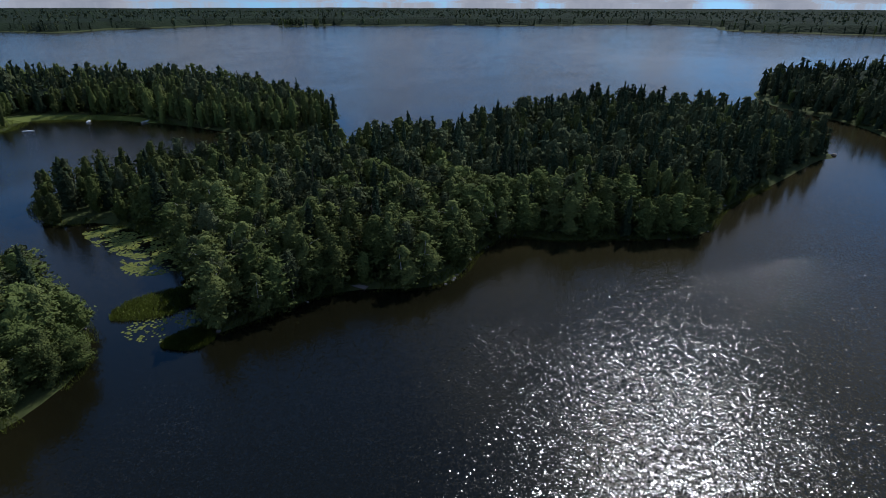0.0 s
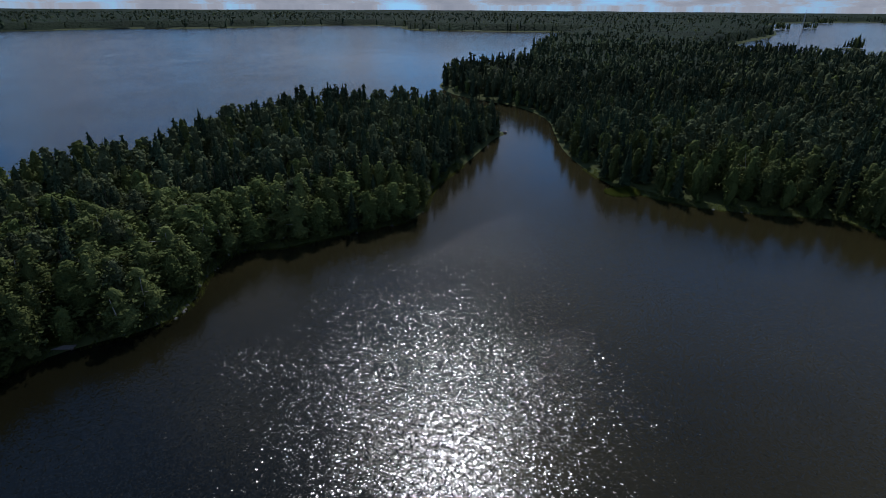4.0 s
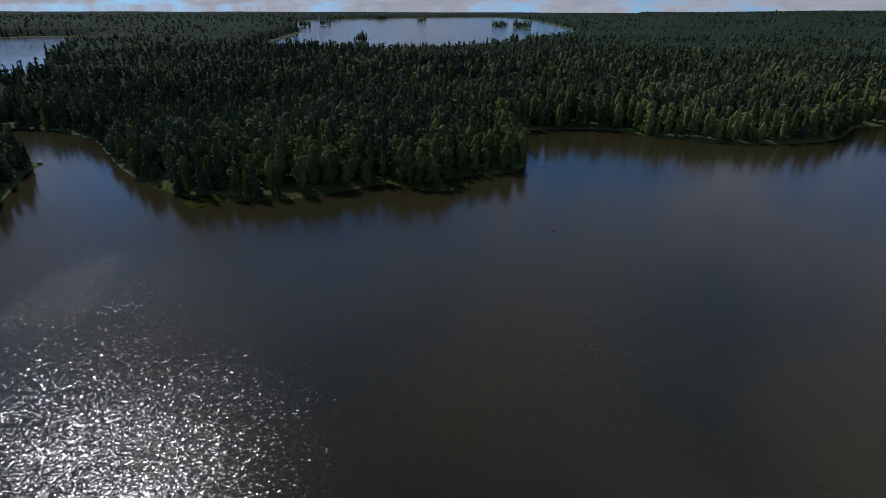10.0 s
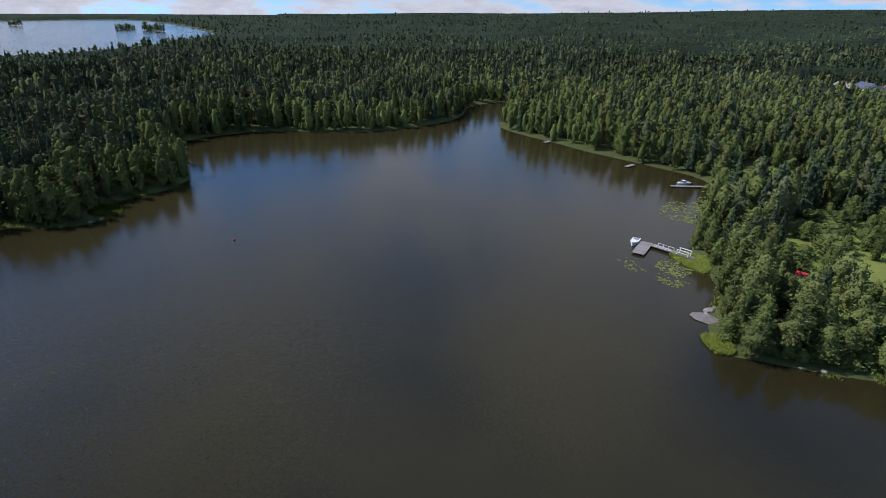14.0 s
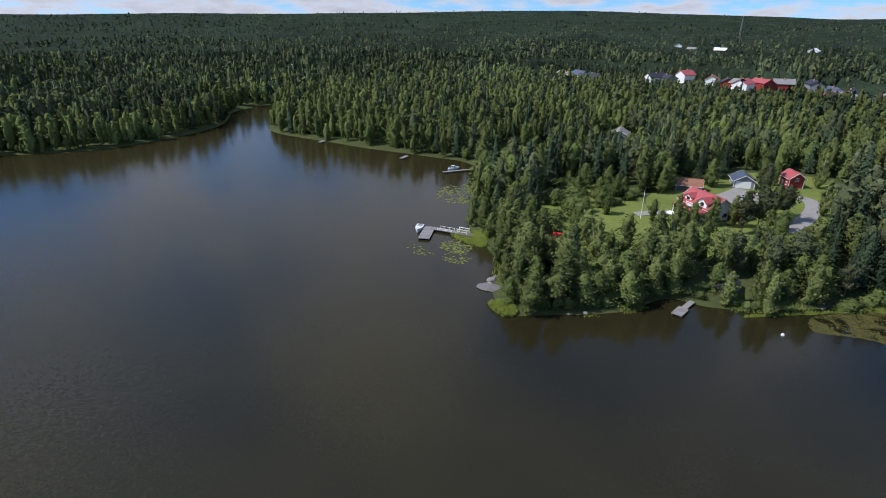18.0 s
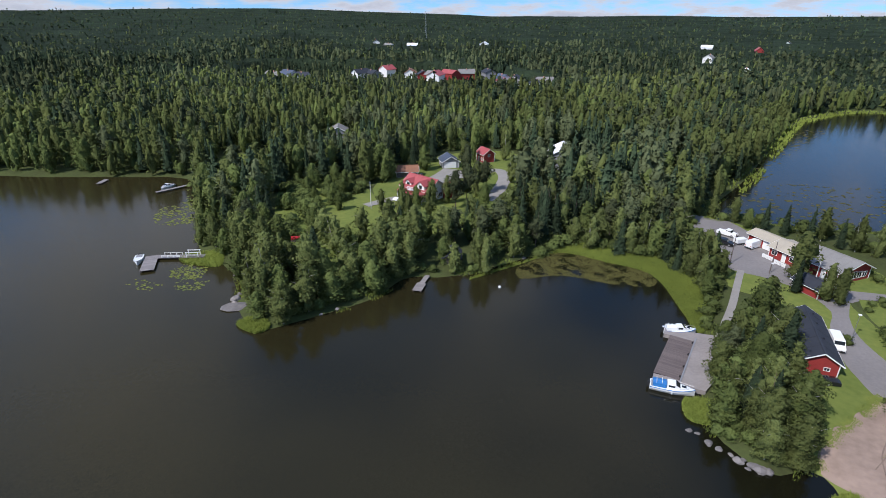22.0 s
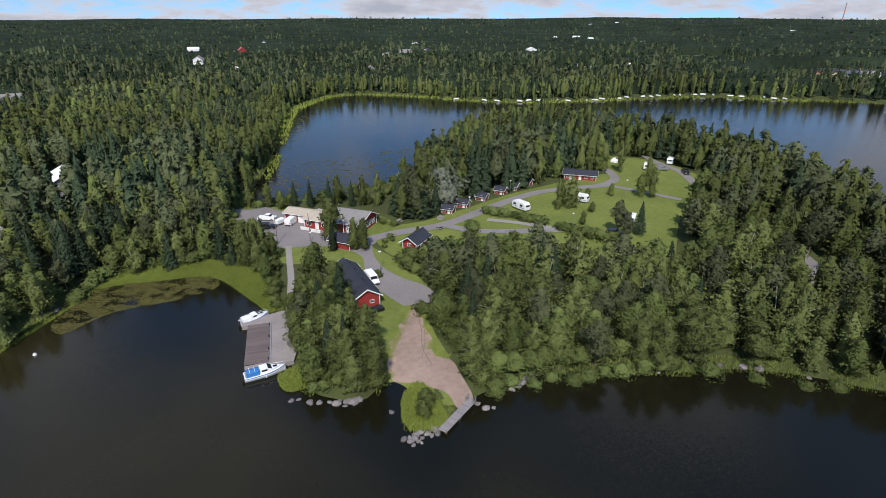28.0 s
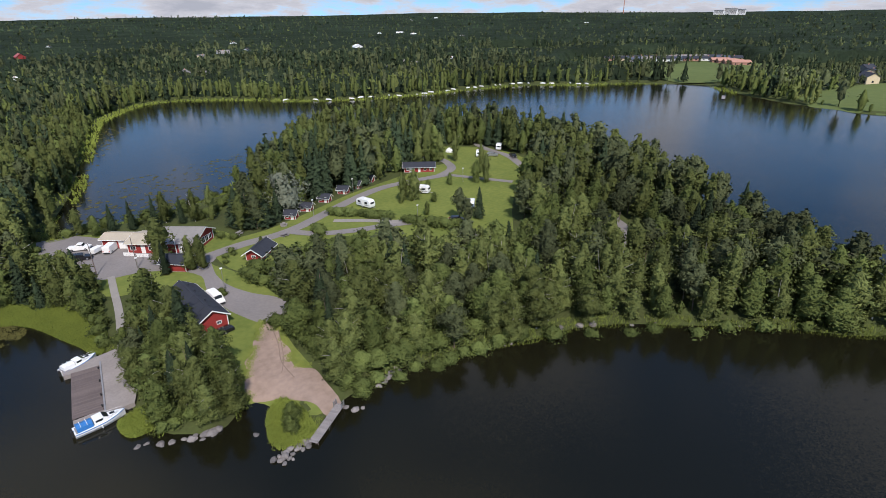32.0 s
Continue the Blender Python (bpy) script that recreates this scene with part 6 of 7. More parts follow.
part("logs", Shape().box(-1.2, -0.5, 0, 1.2, 0.5, 1.0), MAT["brown_wood"], tar, bevel=0.05)
part("tarpaulin", Shape().loft([[(xx, -0.6, 0.6), (xx, -0.55, 1.1), (xx, 0.55, 1.15), (xx, 0.6, 0.6)] for xx in (-1.3, 1.3)]), MAT["tarp"], tar)
for wx, wy, wt in ((-27.2, -134.8, 43), (-24.0, -138.5, 43), (-22.0, -141.4, 43)):
    sk = thing("garden_fence", wx, wy, ground_z(wx, wy) + 0.05, wt + 90, "low white board fence before the camp building", "fence")
    for k in range(8):
        part("board", Shape().box(-1.4 + 0.36 * k, -0.03, 0.1, -1.1 + 0.36 * k, 0.03, 1.0), MAT["white"], sk)
    part("rail", Shape().box(-1.5, 0.032, 0.7, 1.5, 0.08, 0.8), MAT["white"], sk)
for bx_, by_, bc in ((31.1, -107.2, "gel"), (137.0, 8.0, "tarp")):
    bu = thing("buoy", bx_, by_, 0, 0, "small floating marker buoy on the lake", "buoy")
    part("float", Shape().loft([[(rr * math.cos(a), rr * math.sin(a), zz) for a in np.linspace(0, 2 * math.pi, 9)[:-1]] for rr, zz in ((0.1, -0.3), (0.3, -0.1), (0.32, 0.15), (0.12, 0.42))]), MAT[bc], bu)
    part("stick", Shape().rod((0, 0, 0.4), (0, 0, 1.1), 0.03), MAT["black"], bu)

# ---- shore plants ----
def blades(name, x, y, z, tall, wide, mat, label, category, seed):
    """Upright leaves of reed and tall grass, one ragged blade at a point."""
    rng = np.random.default_rng(seed)
    n = len(x)
    a = rng.uniform(0, 2 * np.pi, n)
    h = tall * rng.uniform(0.6, 1.25, n)
    w = wide * rng.uniform(0.6, 1.4, n)
    lean = rng.normal(0, 0.22, (n, 2)) * h[:, None]
    p0 = np.stack([x - np.cos(a) * w, y - np.sin(a) * w, z], 1)
    p1 = np.stack([x + np.cos(a) * w, y + np.sin(a) * w, z], 1)
    p2 = np.stack([x + lean[:, 0], y + lean[:, 1], z + h], 1)
    flip = (np.cross(p1 - p0, p2 - p0)[:, 1] < 0)[:, None]
    p0, p1 = np.where(flip, p1, p0), np.where(flip, p0, p1)
    v = np.stack([p0, p1, p2], 1).reshape(-1, 3)
    nr = np.tile([0.0, 0.5, 0.85], (len(v), 1)) + rng.normal(0, 0.15, (len(v), 3))
    nr /= np.linalg.norm(nr, axis=1)[:, None]
    ob = new(name, mesh_from(name, v, np.arange(len(v)).reshape(-1, 3), mat, normals=nr))
    return tagged(ob, label, category, kind="stuff")


def inside(outline, n, seed):
    rng = np.random.default_rng(seed)
    p = spline(outline, 4)
    lo, hi = p.min(0), p.max(0)
    x, y = rng.uniform(lo[0], hi[0], n), rng.uniform(lo[1], hi[1], n)
    k = edge_distance(x, y, p) > 0
    return x[k], y[k]


rng4 = np.random.default_rng(21)
# sedge belt along the near shores
x, y, d = along_shores(1500000, -1.2, 2.6, 45, 190, rng4)
patchy = (np.hypot(x + 12, y + 73) > 5) & (waves(x, y, 6.0) + waves(x, y, 2.1) > np.where((x > 25) & (y < -70), 0.15, -0.75)) & (np.hypot(x + 3, y + 94) > 11) & (edge_distance(x, y, np.array([(-36, -92), (-34, -66), (-28, -62), (-21, -69), (-19, -78)], float)) < 0)
x, y, d = x[patchy], y[patchy], d[patchy]
blades("shore_sedge", x, y, np.maximum(height(x, y, d), -0.1), 0.6, 0.05, MAT["reed"], "bright green sedge and grass along the lake shore", "sedge", 1)
x, y = inside(COVE_REEDS, 190000, 2)
blades("reed_bed", x, y, np.maximum(height(x, y), -0.1), 0.8, 0.042, MAT["reed"], "bright yellow-green reed bed round the cove", "reeds", 3)
x, y, d = along_shores(420000, -4.0, 2.5, 190, 480, rng4)
k = (waves(x, y, 14.0) > -0.5) & (y < -150) & (x < 330)
x, y, d = x[k], y[k], d[k]
blades("far_reed_belt", x, y, np.maximum(height(x, y, d), -0.1), 1.3, 0.42, MAT["reed"], "light green reed belt along the far lake shores", "reeds", 5)
# tufts of grass creeping over the edge of the sand
edge = spline([(-30.2, -92), (-31.8, -91.5), (-31.2, -87), (-30.2, -81), (-28.6, -77.5), (-30.4, -73.6), (-26.4, -66.8), (-23.6, -71.6), (-20.2, -74.8), (-22.4, -80.6), (-25.4, -84.8), (-28.6, -89.4)], 30)
p = edge[rng4.integers(0, len(edge), 9000)] + rng4.normal(0, 0.45, (9000, 2))
k = (p[:, 1] < -75) & (waves(p[:, 0], p[:, 1], 0.8) > -0.2)
p = p[k]
blades("grass_edge", p[:, 0], p[:, 1], height(p[:, 0], p[:, 1]) + 0.06, 0.22, 0.07, MAT["lawn"], "ragged grass tufts along the sand ramp", "grass", 7)
REED_SPITS = [[(-56, 76), (-47, 78), (-44, 86), (-50, 88), (-57, 82)], [(-44, 69), (-38, 68), (-36, 72), (-41, 74)], [(-20, 91), (-16, 90), (-15, 93), (-19, 95)],
              [(92, -92), (101, -90.5), (104, -93.5), (97, -98)], [(-24, -71), (-24, -62), (-19, -62.5), (-18.5, -66), (-21, -71)], [(163, 47), (172, 46), (171, 41), (164, 40)],
              [(120, 106), (128, 104), (128, 110), (121, 112)], [(-8, -84), (-4.5, -83), (-5, -79), (-8, -79)],
              [(-225, 210), (-188, 216), (-192, 240), (-205, 236)], [(-190, 240), (-150, 246), (-120, 236), (-150, 254), (-188, 250)], [(66, -73), (71, -74), (70, -76.5), (65, -76)]]
for i, sp in enumerate(REED_SPITS):
    x, y = inside(sp, 7000, 30 + i)
    blades("reed_clump", x, y, np.maximum(height(x, y), -0.08), 0.75, 0.08, MAT["reed"], "bright green clump of reeds at the water's edge", "reeds", 60 + i)


def pads(name, outline, n, size, mat, label, seed, lift=0.012):
    """Floating round leaves."""
    x, y = inside(outline, n, seed)
    rng = np.random.default_rng(seed)
    k = waves(x, y, 1.7) + waves(x, y, 0.7) + rng.normal(0, 0.5, len(x)) > -0.3
    x, y = x[k], y[k]
    m = len(x)
    a = np.linspace(0, 2 * np.pi, 7)[:-1] + rng.uniform(0, 1, (m, 1))
    r = size * rng.uniform(0.5, 1.3, (m, 1))
    z = lift + rng.uniform(0, 0.02, (m, 1)) + 0 * a
    v = np.stack([x[:, None] + r * np.cos(a), y[:, None] + r * np.sin(a), z], -1).reshape(-1, 3)
    ob = new(name, mesh_from(name, v, np.arange(len(v)).reshape(-1, 6), mat))
    return tagged(ob, label, "water plants", kind="stuff")


pads("lily_pads", [(-86, 116), (-74, 122), (-60, 112), (-58, 104), (-66, 101), (-78, 107)], 5200, 0.32, MAT["pad"], "bright green water lily pads in the island's lee", 101)
pads("lily_pads", [(-68, 100), (-58, 103), (-54, 95), (-62, 93)], 1300, 0.3, MAT["pad"], "scattered green lily pads off the island", 102)
pads("lily_pads", [(-50, 78), (-41, 80), (-38, 74), (-45, 70), (-52, 72)], 420, 0.26, MAT["pad"], "grey-green lily pads by the island's point", 103)
pads("lily_pads", [(92, -86), (98, -84), (101, -89), (95, -92)], 420, 0.24, MAT["pad"], "green lily pads beside the dock", 104)
pads("lily_pads", [(88, -82), (93, -80), (95, -85), (90, -87)], 260, 0.24, MAT["pad"], "green lily pads beside the dock", 105)
pads("lily_pads", [(118, -112), (126, -106), (136, -116), (132, -128), (122, -118)], 900, 0.34, MAT["pad"], "pale lily pads in the sheltered bay", 106)
pads("lily_pads", [(96, -78), (103, -77), (104, -80), (97, -81)], 60, 0.25, MAT["pad"], "a few floating lily pads", 107)
pads("water_plants", [(30, -119), (24, -130), (13, -130), (3, -127), (1, -121), (8, -118), (20, -118), (28, -113)], 30000, 0.115, MAT["dark_pad"], "brown floating plants covering the cove", 108, 0.006)
pads("lily_pads", [(-26, -186), (-30, -215), (-60, -225), (-95, -232), (-100, -222), (-80, -200), (-58, -186), (-40, -178)], 1000, 0.55, MAT["dark_pad"], "scattered lily pads on the far lake", 109)
pads("lily_pads", [(-16, -185), (-24, -180), (-30, -190), (-26, -220), (-40, -270), (-60, -330), (-70, -330), (-50, -280), (-34, -230)], 1500, 0.7, MAT["dark_pad"], "brown lily pads along the wooded lake edge", 110)

# shrubs: in hedges, on the banks and on the lawns
HEDGES = [((-33.4, -89), (-34.2, -70), 13, 2.3), ((-31.5, -68), (-33.5, -64.8), 4, 1.6), ((-18.6, -75.6), (-9, -77), 9, 1.6), ((53.6, -103), (56, -93), 8, 1.9), ((56.4, -91), (63.6, -80.6), 10, 1.9), ((40.6, -110.4), (37.6, -113.4), 4, 1.6), ((46.6, -107.6), (50.4, -107), 4, 1.4),
          ((-9.5, -133), (-10.5, -122), 7, 2.2), ((-10, -121), (-8.5, -106), 9, 1.8), ((-34, -66), (-60, -58.5), 10, 2.0), ((-62, -58), (-100, -25), 9, 2.2), ((-36, -69), (-60, -63), 10, 3.2), ((-6.0, -140), (-5.5, -166), 10, 1.5), ((-50, -112), (-62, -106), 6, 2.4), ((-60, -104), (-74, -99), 6, 2.6), ((-46, -105), (-54, -100), 5, 3.0), ((-64, -99), (-78, -92), 6, 3.0), ((-14, -169), (-60, -178), 10, 2.6), ((-44, -156), (-58, -168), 6, 2.4), ((-30, -164), (-46, -166), 6, 2.2),
          ((-36.5, -112), (-40, -100), 7, 2.4), ((-39.5, -113), (-43.5, -104), 6, 2.6), ((27.5, -125.5), (23, -136), 8, 2.4), ((21, -137.5), (0, -134), 12, 2.4), ((-1, -133), (-9, -126), 6, 2.2), ((-71, -131.5), (-79.5, -118), 16, 2.3), ((-81, -113), (-87.5, -100), 15, 2.4), ((-42, -108), (-56, -108), 7, 3.0), ((-54, -113), (-66, -110), 6, 2.6),
          ((-44, -134), (-40, -141), 3, 1.8), ((-37, -122), (-40, -127), 4, 1.2), ((88, -122), (104, -140), 9, 3.4), ((94, -128), (108, -144), 8, 3.0), ((86, -110), (92, -118), 4, 3.0),
          ((58, -172), (57, -182), 5, 0.9), ((-30, -107), (-30.5, -109), 2, 1.1), ((-58, -118), (-62, -126), 4, 2.2)]
for (ax, ay), (bx, by), n, h in HEDGES:
    for k in range(n):
        t = k / max(1, n - 1)
        tree("bush", ax + (bx - ax) * t + rng4.normal(0, 0.5), ay + (by - ay) * t + rng4.normal(0, 0.5), h * rng4.uniform(0.8, 1.2), 1.55, k, 70 * k)
# the garden's thicket of currant bushes and fruit trees
bx_, by_ = inside([(94, -121), (108, -134), (113, -146), (98, -157), (86, -148), (83, -141), (90, -131)], 150, 44)
for k in range(min(40, len(bx_))):
    if k % 3:
        tree("bush", bx_[k], by_[k], rng4.uniform(1.8, 3.2), 1.6, k, 50 * k)
    else:
        tree("alder", bx_[k], by_[k], rng4.uniform(3.6, 6.0), 1.8, k, 50 * k)
# single trees in the open
SINGLE = [("birch", 70, -106, 9, 1.5), ("birch", 75, -109, 9.5, 1.5), ("alder", 79.5, -111.5, 8, 1.6), ("birch", 67, -113, 9, 1.4), ("birch", 42.2, -109.6, 7, 1.3),
          ("alder", 70, -111, 5.5, 1.5), ("alder", 90, -136, 6, 1.5), ("alder", 96, -143, 6, 1.5), ("birch", 70, -140.5, 7.5, 1.2), ("alder", 66.5, -142.5, 6.5, 1.3), ("birch", 74.5, -136.5, 6, 1.2), ("birch", -9.6, -129.5, 8, 1.4), ("birch", -8.4, -131.5, 7.5, 1.4), ("birch", -11.3, -127, 7, 1.3), ("alder", -9.3, -124.6, 6, 1.3), ("birch", 36.0, -112.5, 8.5, 1.2), ("alder", 45.8, -111.6, 6.5, 1.2), ("birch", -4.2, -160, 10, 1.2), ("alder", -5, -168, 8, 1.3), ("alder", 87, -164, 10, 1.5), ("alder", 91, -159, 9, 1.4), ("birch", 63, -145.5, 8, 1.1), ("birch", 59.5, -148.5, 8.5, 1.1), ("birch", 54, -158, 9.5, 1.0), ("pine", 53, -163, 10, 1.2), ("pine", 56, -165, 9, 1.2), ("birch", 57, -160, 9, 1.0), ("alder", 80, -178, 9, 1.3), ("alder", 68, -195, 8, 1.0), ("birch", 72, -196, 11, 1.0), ("spruce", 82, -190, 13, 1.0), ("spruce", 86, -184, 13, 1.0), ("birch", 58, -203, 11, 1.0), ("alder", 98, -150, 8, 1.4), ("alder", 104, -146, 8, 1.4), ("alder", 101, -139, 6, 1.5), ("alder", 95, -134, 5, 1.5), ("alder", 90, -128, 5, 1.5),
          ("willow", -62.5, -143.5, 12.0, 1.35), ("willow", -66.5, -146.5, 10.0, 1.2), ("birch", 151, 87, 14, 1.5), ("birch", 150, 80, 13, 1.5), ("alder", 154, 92, 13, 1.4), ("birch", 162, 60, 13, 1.3), ("birch", 161, 54, 11, 1.5), ("alder", 160, 49, 9, 1.5), ("birch", 190, 46, 13, 1.4), ("alder", 187, 39, 11, 1.3), ("birch", 184, 57, 15, 1.4), ("birch", 200, 35, 13, 1.4), ("birch", 178, 54, 14, 1.3), ("birch", 170, 52, 13, 1.4), ("willow", -86, -160, 9, 1.0), ("spruce", -50, -139, 10.5, 1.9), ("spruce", -53.5, -137, 10, 1.9), ("spruce", -48.5, -142.5, 11, 1.8), ("birch", -94.5, -125, 9, 1.5), ("alder", -97.5, -119.5, 3.2, 1.8), ("alder", -104, -129.5, 3.4, 1.6),
          ("birch", -26.2, -131.8, 10.5, 1.6), ("birch", -29.6, -123.4, 8.0, 1.1), ("birch", -31.6, -122.4, 8.2, 1.1), ("spruce", -25.0, -125.5, 8.0, 0.9), ("spruce", -24, -164, 8, 1.0), ("spruce", -28, -161, 8.5, 0.9), ("spruce", -33, -158.5, 9, 0.9), ("birch", -36, -160, 9, 1.0), ("spruce", -39, -156, 8, 0.9), ("birch", -42, -155, 9, 1.0), ("birch", -17, -167, 7.5, 1.2), ("alder", -20, -163, 5.5, 1.3), ("birch", -46, -153, 9, 1.0), ("pine", -56, -152, 9.5, 1.2), ("pine", -58, -158, 10, 1.2), ("birch", -12, -171, 7, 1.1), ("birch", -8, -170, 7, 1.0), ("birch", -7.5, -127, 9.0, 1.1),
          ("birch", -7.5, -121, 8.0, 1.1), ("alder", -8.5, -117.5, 6.0, 1.2), ("birch", -90.5, -125.5, 8.5, 0.9), ("birch", -93, -127.5, 8, 0.9),
          ("alder", -88.5, -112.5, 4.2, 1.1), ("alder", -113, -129, 4.0, 1.2), ("birch", -123, -122.5, 9, 1.1), ("alder", -121, -125, 7.5, 1.2), ("pine", -92, -103.5, 9, 1.2),
          ("spruce", -97, -101, 9, 1.1), ("pine", -89.5, -98, 8, 1.2), ("alder", -46, -123.5, 3.2, 1.0), ("spruce", -110, -156, 12, 1.2), ("spruce", -106, -159, 12, 1.2), ("spruce", -115, -158, 13, 1.2),
          ("birch", -128, -160, 12, 1.0), ("birch", -131, -153, 11, 1.0), ("birch", -136, -150, 11, 0.9), ("birch", -133, -134, 9, 1.0), ("alder", 85, -131, 6, 1.2), ("alder", 92, -145, 7, 1.3),
          ("birch", 58, -132, 10, 1.0), ("birch", 62, -128, 9, 1.0), ("pine", 54, -150, 12, 1.1), ("pine", 56, -146, 11, 1.1), ("birch", 66, -132, 8, 1.0), ("alder", 86, -160, 8, 1.2),
          ("alder", 92, -166, 9, 1.2), ("spruce", 84, -178, 12, 1.0), ("alder", 48, -148, 8, 1.2), ("pine", 62, -172, 12, 1.0), ("birch", 48, -176, 10, 1.0), ("alder", 150, -160, 6, 1.3),
          ("alder", -22.3, -66.2, 3.2, 1.9), ("alder", -21.2, -64.4, 2.6, 1.9)]
for i, (kd, tx, ty, th, tw) in enumerate(SINGLE):
    tree(kd, tx, ty, th, tw, i, 47 * i)


# the grove between the boat dock and the sand ramp
GROVE = np.array([(-19.5, -77), (-13, -76.5), (-9.5, -84), (-11, -98), (-13, -105), (-18, -105), (-19.5, -92)], float)
gx, gy = np.meshgrid(np.arange(-21, -8, 2.9), np.arange(-106, -75, 2.9))
gx, gy = gx.ravel() + rng4.uniform(-0.9, 0.9, gx.size), gy.ravel() + rng4.uniform(-0.9, 0.9, gx.size)
for i in np.where(edge_distance(gx, gy, GROVE) > 0.4)[0]:
    kd = ("birch", "alder", "birch", "spruce")[i % 4]
    tree(kd, gx[i], gy[i], rng4.uniform(5.5, 9.5), (1.15, 1.3, 1.2, 0.95)[i % 4], i, 61 * i)


# ---- rocks ----
def rock_mesh(seed):
    bm = bmesh.new()
    bmesh.ops.create_icosphere(bm, subdivisions=2, radius=1.0)
    for v in bm.verts:
        n = noise.noise_vector(v.co * 1.3 + Vector((seed * 7.1, 0, 0)))
        v.co += n * 0.38
        v.co.z *= 0.62
    me = bpy.data.meshes.new("shore_rock")
    bm.to_mesh(me); bm.free()
    me.materials.append(MAT["rock"])
    return me


ROCKS = [rock_mesh(s) for s in range(5)]


def rock(x, y, size, z=None, turn=0.0, k=0, label="grey granite boulder at the water's edge"):
    ob = new("shore_rock", ROCKS[k % 5])
    ob.matrix_world = pose(x, y, (max(ground_z(x, y), -0.2) if z is None else z) + size * 0.15, 0, 0, turn) @ Matrix.Diagonal((size, size * 0.8, size, 1))
    tagged(ob, label, "rock", "boulders on the lake shores")


rr_ = random.Random(8)
for k in range(34):      # the heap at the end of the ramp spit
    rock(-19.6 + rr_.gauss(0, 1.5), -61.6 + rr_.gauss(0, 0.55), rr_.uniform(0.22, 0.55), 0.0, rr_.uniform(0, 360), k, "pale boulder in the heap beside the jetty")
for k, (rx_, ry_, rs) in enumerate(((-30.3, -62.6, 0.9), (-31.3, -62.2, 0.6), (-17.6, -67.8, 0.7), (-29.6, -64.0, 0.7), (-33.5, -63.9, 0.5), (-36.0, -64.6, 0.8), (-37.2, -65.0, 1.0),
                                     (-38.4, -65.4, 1.1), (-39.4, -65.7, 0.9), (-40.5, -65.6, 0.6), (-6.2, -76.4, 0.6), (-5.2, -76.6, 0.7), (-7.6, -75.0, 0.9), (-12.6, -72.6, 0.9), (-13.4, -72.2, 1.1), (-14.4, -72.3, 0.8), (-11.0, -73.0, 1.0), (-12.0, -72.0, 0.6), (-8.8, -74.3, 0.8), (-10.2, -73.8, 0.6),
                                     (-11.6, -73.4, 0.5), (-6.0, -84.6, 0.5), (-6.8, -83.9, 0.6), (-72.5, -53.0, 1.0), (-74.6, -51.6, 1.2), (-69.5, -54.8, 0.7), (-79.6, -46.6, 0.6),
                                     (76.8, -80.1, 1.2), (77.9, -81.6, 1.4), (76.2, -78.3, 0.8), (78.6, -83.5, 0.8), (84.5, -90.2, 0.9), (86.3, -92.0, 1.0), (31.5, -124.5, 0.9), (57.2, -86.0, 0.6),
                                     (1.2, 91.2, 0.6), (2.6, 93.0, 0.6), (3.4, 95.0, 0.5), (-36.2, 73.2, 0.6), (-31.5, 74.0, 0.3), (-24.0, 83.6, 0.5), (160.2, 43.2, 1.0), (158.6, 45.4, 0.8), (139.5, 193.5, 1.2))):
    rock(rx_, ry_, rs * 0.78, None, 53 * k, k)
xs, ys, dd = along_shores(14000, -0.5, 0.6, 45, 170, rng4)
keep = (np.hypot(xs + 3, ys + 94) > 12) & (waves(xs, ys, 9) > -0.1)
for i in np.where(keep)[0][:110]:
    rock(xs[i], ys[i], rng4.uniform(0.15, 0.5), None, rng4.uniform(0, 360), i)
slab = new("rock_slab", ROCKS[2])
slab.matrix_world = pose(75.6, -79.3, 0.15, 0, 0, 40) @ Matrix.Diagonal((3.0, 1.7, 0.7, 1))
tagged(slab, "flat pinkish rock slab sloping into the water", "rock")


# ---- the villages and landmarks beyond ----
def far_house(x, y, turn, wall, roof, w=8, l=11, h=3.2, rise=2.4, label="detached house among trees"):
    """A house seen from afar, with its walls, roof, chimney and windows."""
    z = ground_z(x, y)
    ob = thing("house", x, y, z - 0.2, turn, label, "house", "village houses")
    hw, hl = w / 2, l / 2
    sec = [(-hw, 0), (hw, 0), (hw, h), (0, h + rise), (-hw, h)]
    part("wall", Shape().loft([[(a, -hl, b) for a, b in sec], [(a, hl, b) for a, b in sec]]), MAT[wall], ob)
    for s in (-1, 1):
        part("roof", Shape().loft([[(0, yy, h + rise + 0.05), (s * (hw + 0.6), yy, h - 0.35), (s * (hw + 0.6), yy, h - 0.1), (0, yy, h + rise + 0.3)] for yy in (-hl - 0.6, hl + 0.6)]), MAT[roof], ob)
    part("chimney", Shape().box(0.5, -0.4, h + rise - 0.8, 1.2, 0.4, h + rise + 0.9), MAT["brick_wall"], ob)
    for s in (-1, 1):
        for k in range(3):
            yy = -hl + l * (k + 0.5) / 3
            part("window", Shape().box(s * hw - 0.06, yy - 0.7, 1.0, s * hw + 0.06, yy + 0.7, 2.3), MAT["glass"], ob)
        part("window", Shape().box(-0.7, s * hl - 0.06, 1.2, 0.7, s * hl + 0.06, 2.6), MAT["glass"], ob)
    return ob


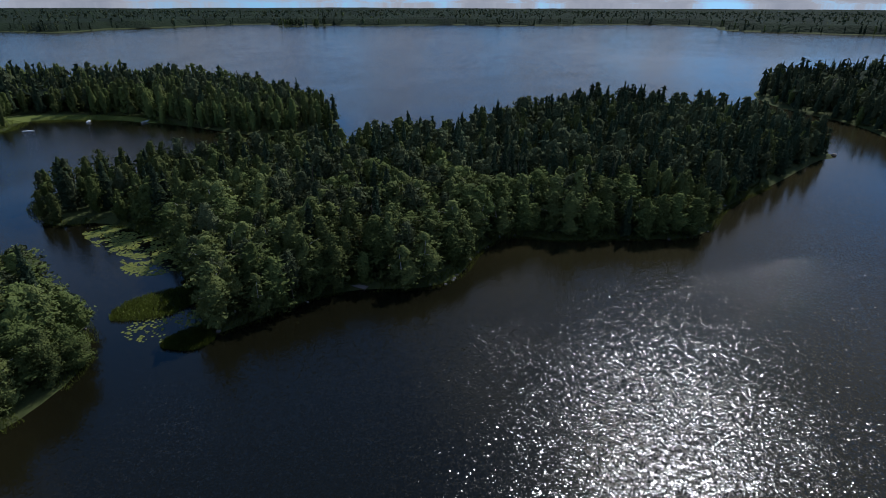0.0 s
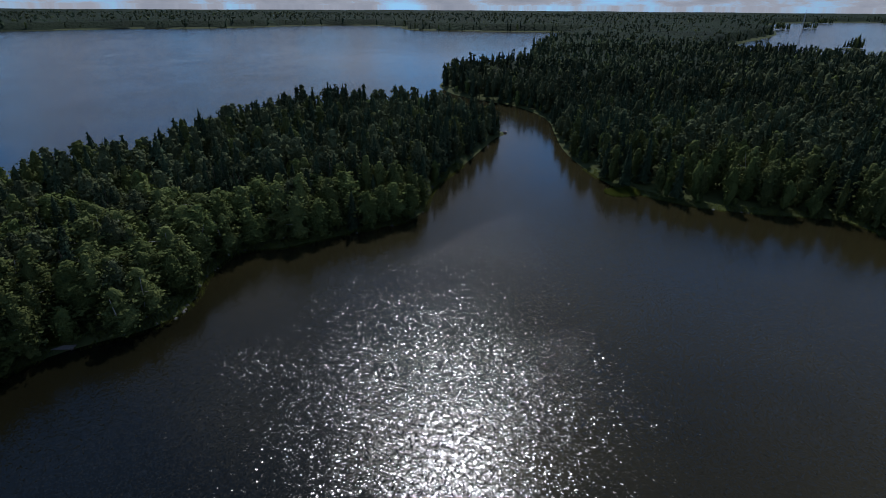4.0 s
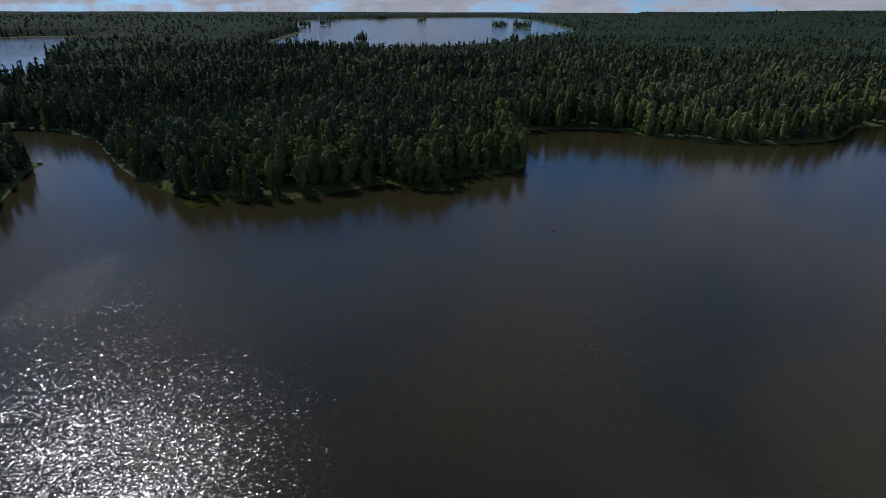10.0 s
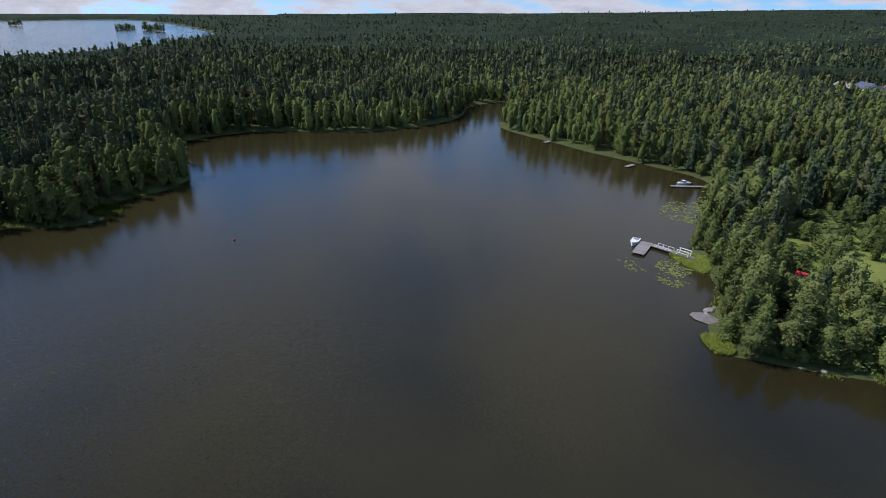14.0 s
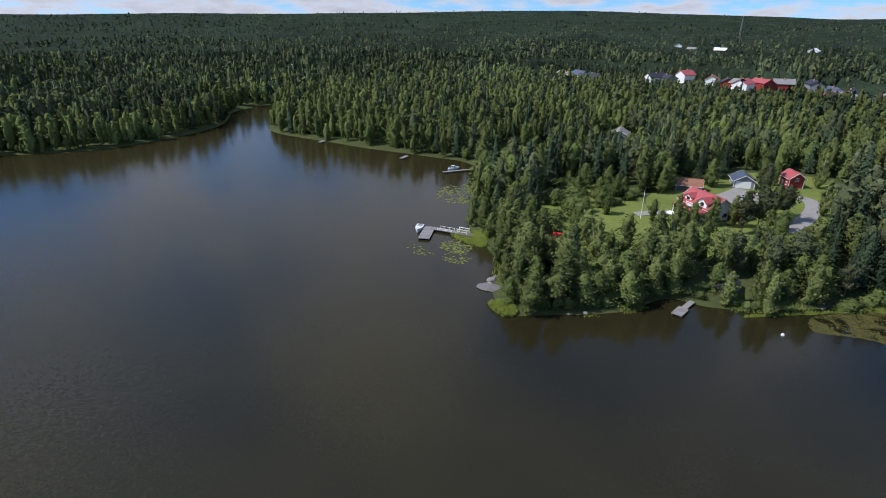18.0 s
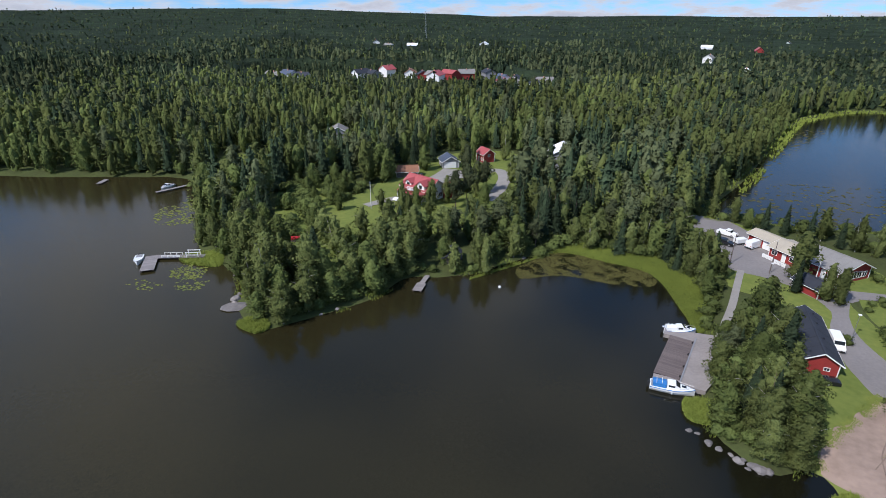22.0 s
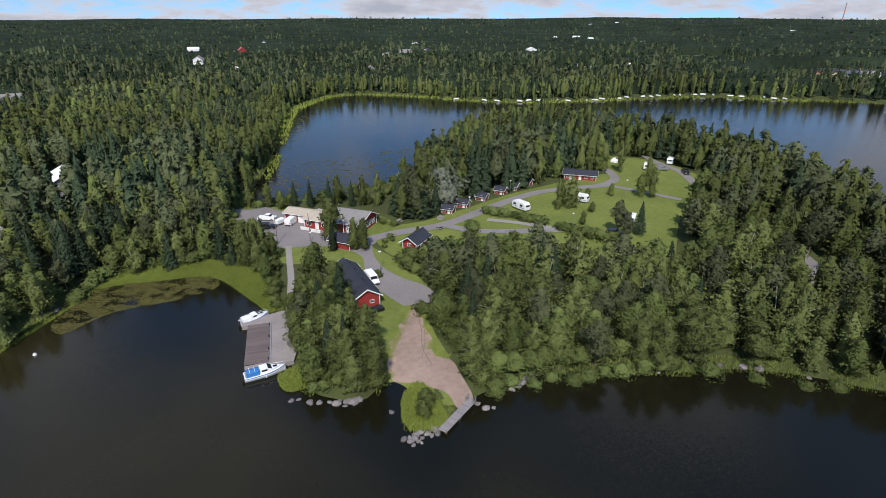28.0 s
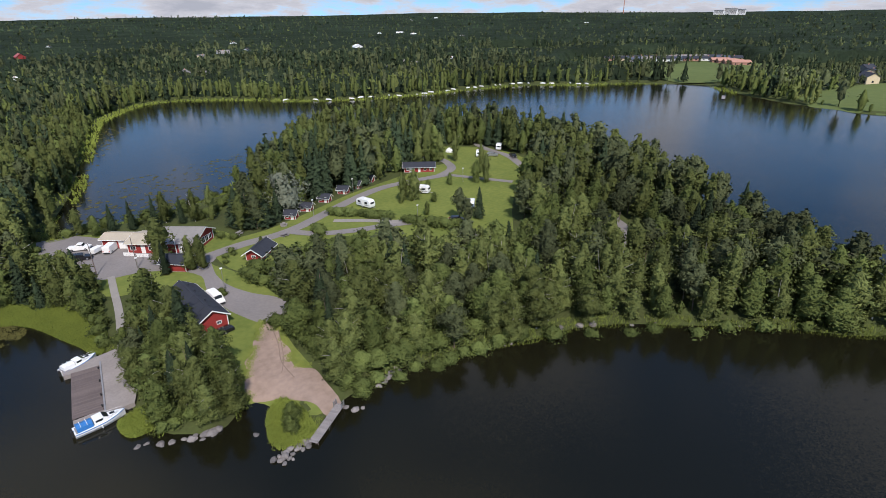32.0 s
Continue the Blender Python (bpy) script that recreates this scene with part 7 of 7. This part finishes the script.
rv = random.Random(12)
for hx, hy, wl, rf in VILLAGE_HOUSES:
    far_house(hx, hy, rv.uniform(0, 180), wl, rf, rv.uniform(8, 11), rv.uniform(11, 16), rv.uniform(4, 6.5) * (2.0 if hy < -640 else 1), rv.uniform(2.2, 3.2),
              f"{'white' if wl == 'white' else 'coloured'} detached house with a {rf.replace('_', ' ').replace('felt', 'dark').replace(' roof', '')} roof")
for k in range(16):
    far_house(-575 - 12 * (k % 8) + rv.uniform(-3, 3), -345 + 11 * (k % 8) + (24 if k > 7 else 0) + rv.uniform(-3, 3), 40 + rv.uniform(-8, 8), rv.choice(["yellow_wall", "grey_wall", "white", "brick_wall"]),
              rv.choice(["felt", "grey_roof", "felt", "blue_roof"]), 9, 16, 3, 2.0, "low terraced house with a dark roof beyond the lake")
for k in range(4):
    far_house(-600 - 6 * k, -236 - 9 * k + 18, 35, "brick_wall", "brick_wall", 12, 17, 3.4, 1.6, "pinkish brick school wing beyond the field")
for hx, hy in ((-505, -95), (-520, -80), (-540, -100), (-560, -75), (-575, -110), (-530, -60), (-600, -90), (-620, -60)):
    far_house(hx, hy, rv.uniform(0, 180), rv.choice(["white", "grey_wall", "yellow_wall"]), "felt", 9, 12, 5.5, 2.4, "detached house with a dark roof beyond the lake")


def mast(x, y, hgt, label, mat="metal", name="radio_mast", base=3.0):
    ob = thing(name, x, y, ground_z(x, y), 0, label, "mast")
    top = base * 0.35
    for sx, sy in ((-1, -1), (1, -1), (0, 1)):
        part("leg", Shape().rod((sx * base / 2, sy * base / 2, 0), (sx * top / 2, sy * top / 2, hgt), 0.22, 0.14, 5), MAT[mat], ob)
    for k in range(14):
        f = k / 14; q = base / 2 * (1 - f) + top / 2 * f
        part("brace", Shape().rod((-q, -q, hgt * f), (q, -q, hgt * (f + 0.07)), 0.12, sides=4).rod((q, -q, hgt * f), (0, q, hgt * (f + 0.07)), 0.12, sides=4), MAT[mat], ob)
    part("antenna", Shape().rod((0, 0, hgt), (0, 0, hgt + 4), 0.15), MAT[mat], ob)
    return ob


mast(413, -930, 50, "grey lattice radio mast over the woods")
mast(1010, 590, 46, "grey lattice mast on the lake shore")
chim = thing("factory_chimney", -2429, -1396, 0, 0, "tall thin brick chimney on the skyline", "chimney")
for k in range(6):
    part("band", Shape().rod((0, 0, 20 * k), (0, 0, 20 * k + 20), 2.6 - 0.18 * k, 2.42 - 0.18 * k, 12), MAT["brick_wall"], chim)
blk = thing("apartment_block", -2708, -1037, ground_z(-2708, -1037), 110.8, "pale wide apartment block on the skyline", "building")
for x0, x1, top in ((-64, -22, 30), (-22, 30, 38), (30, 64, 33)):
    wg = part("wall", Shape().box(x0 + 0.1, -12, 0, x1 - 0.1, 12, top), MAT["white"], blk)
    part("roof", Shape().box(x0, -13, top, x1, 13, top + 1.5), MAT["felt"], wg)
    for k in range(6):
        for s_ in (-12.3, 12.05):
            part("window_row", Shape().box(x0 + 3, s_, top - 5 - 4.4 * k, x1 - 3, s_ + 0.25, top - 3.2 - 4.4 * k), MAT["glass"], wg)
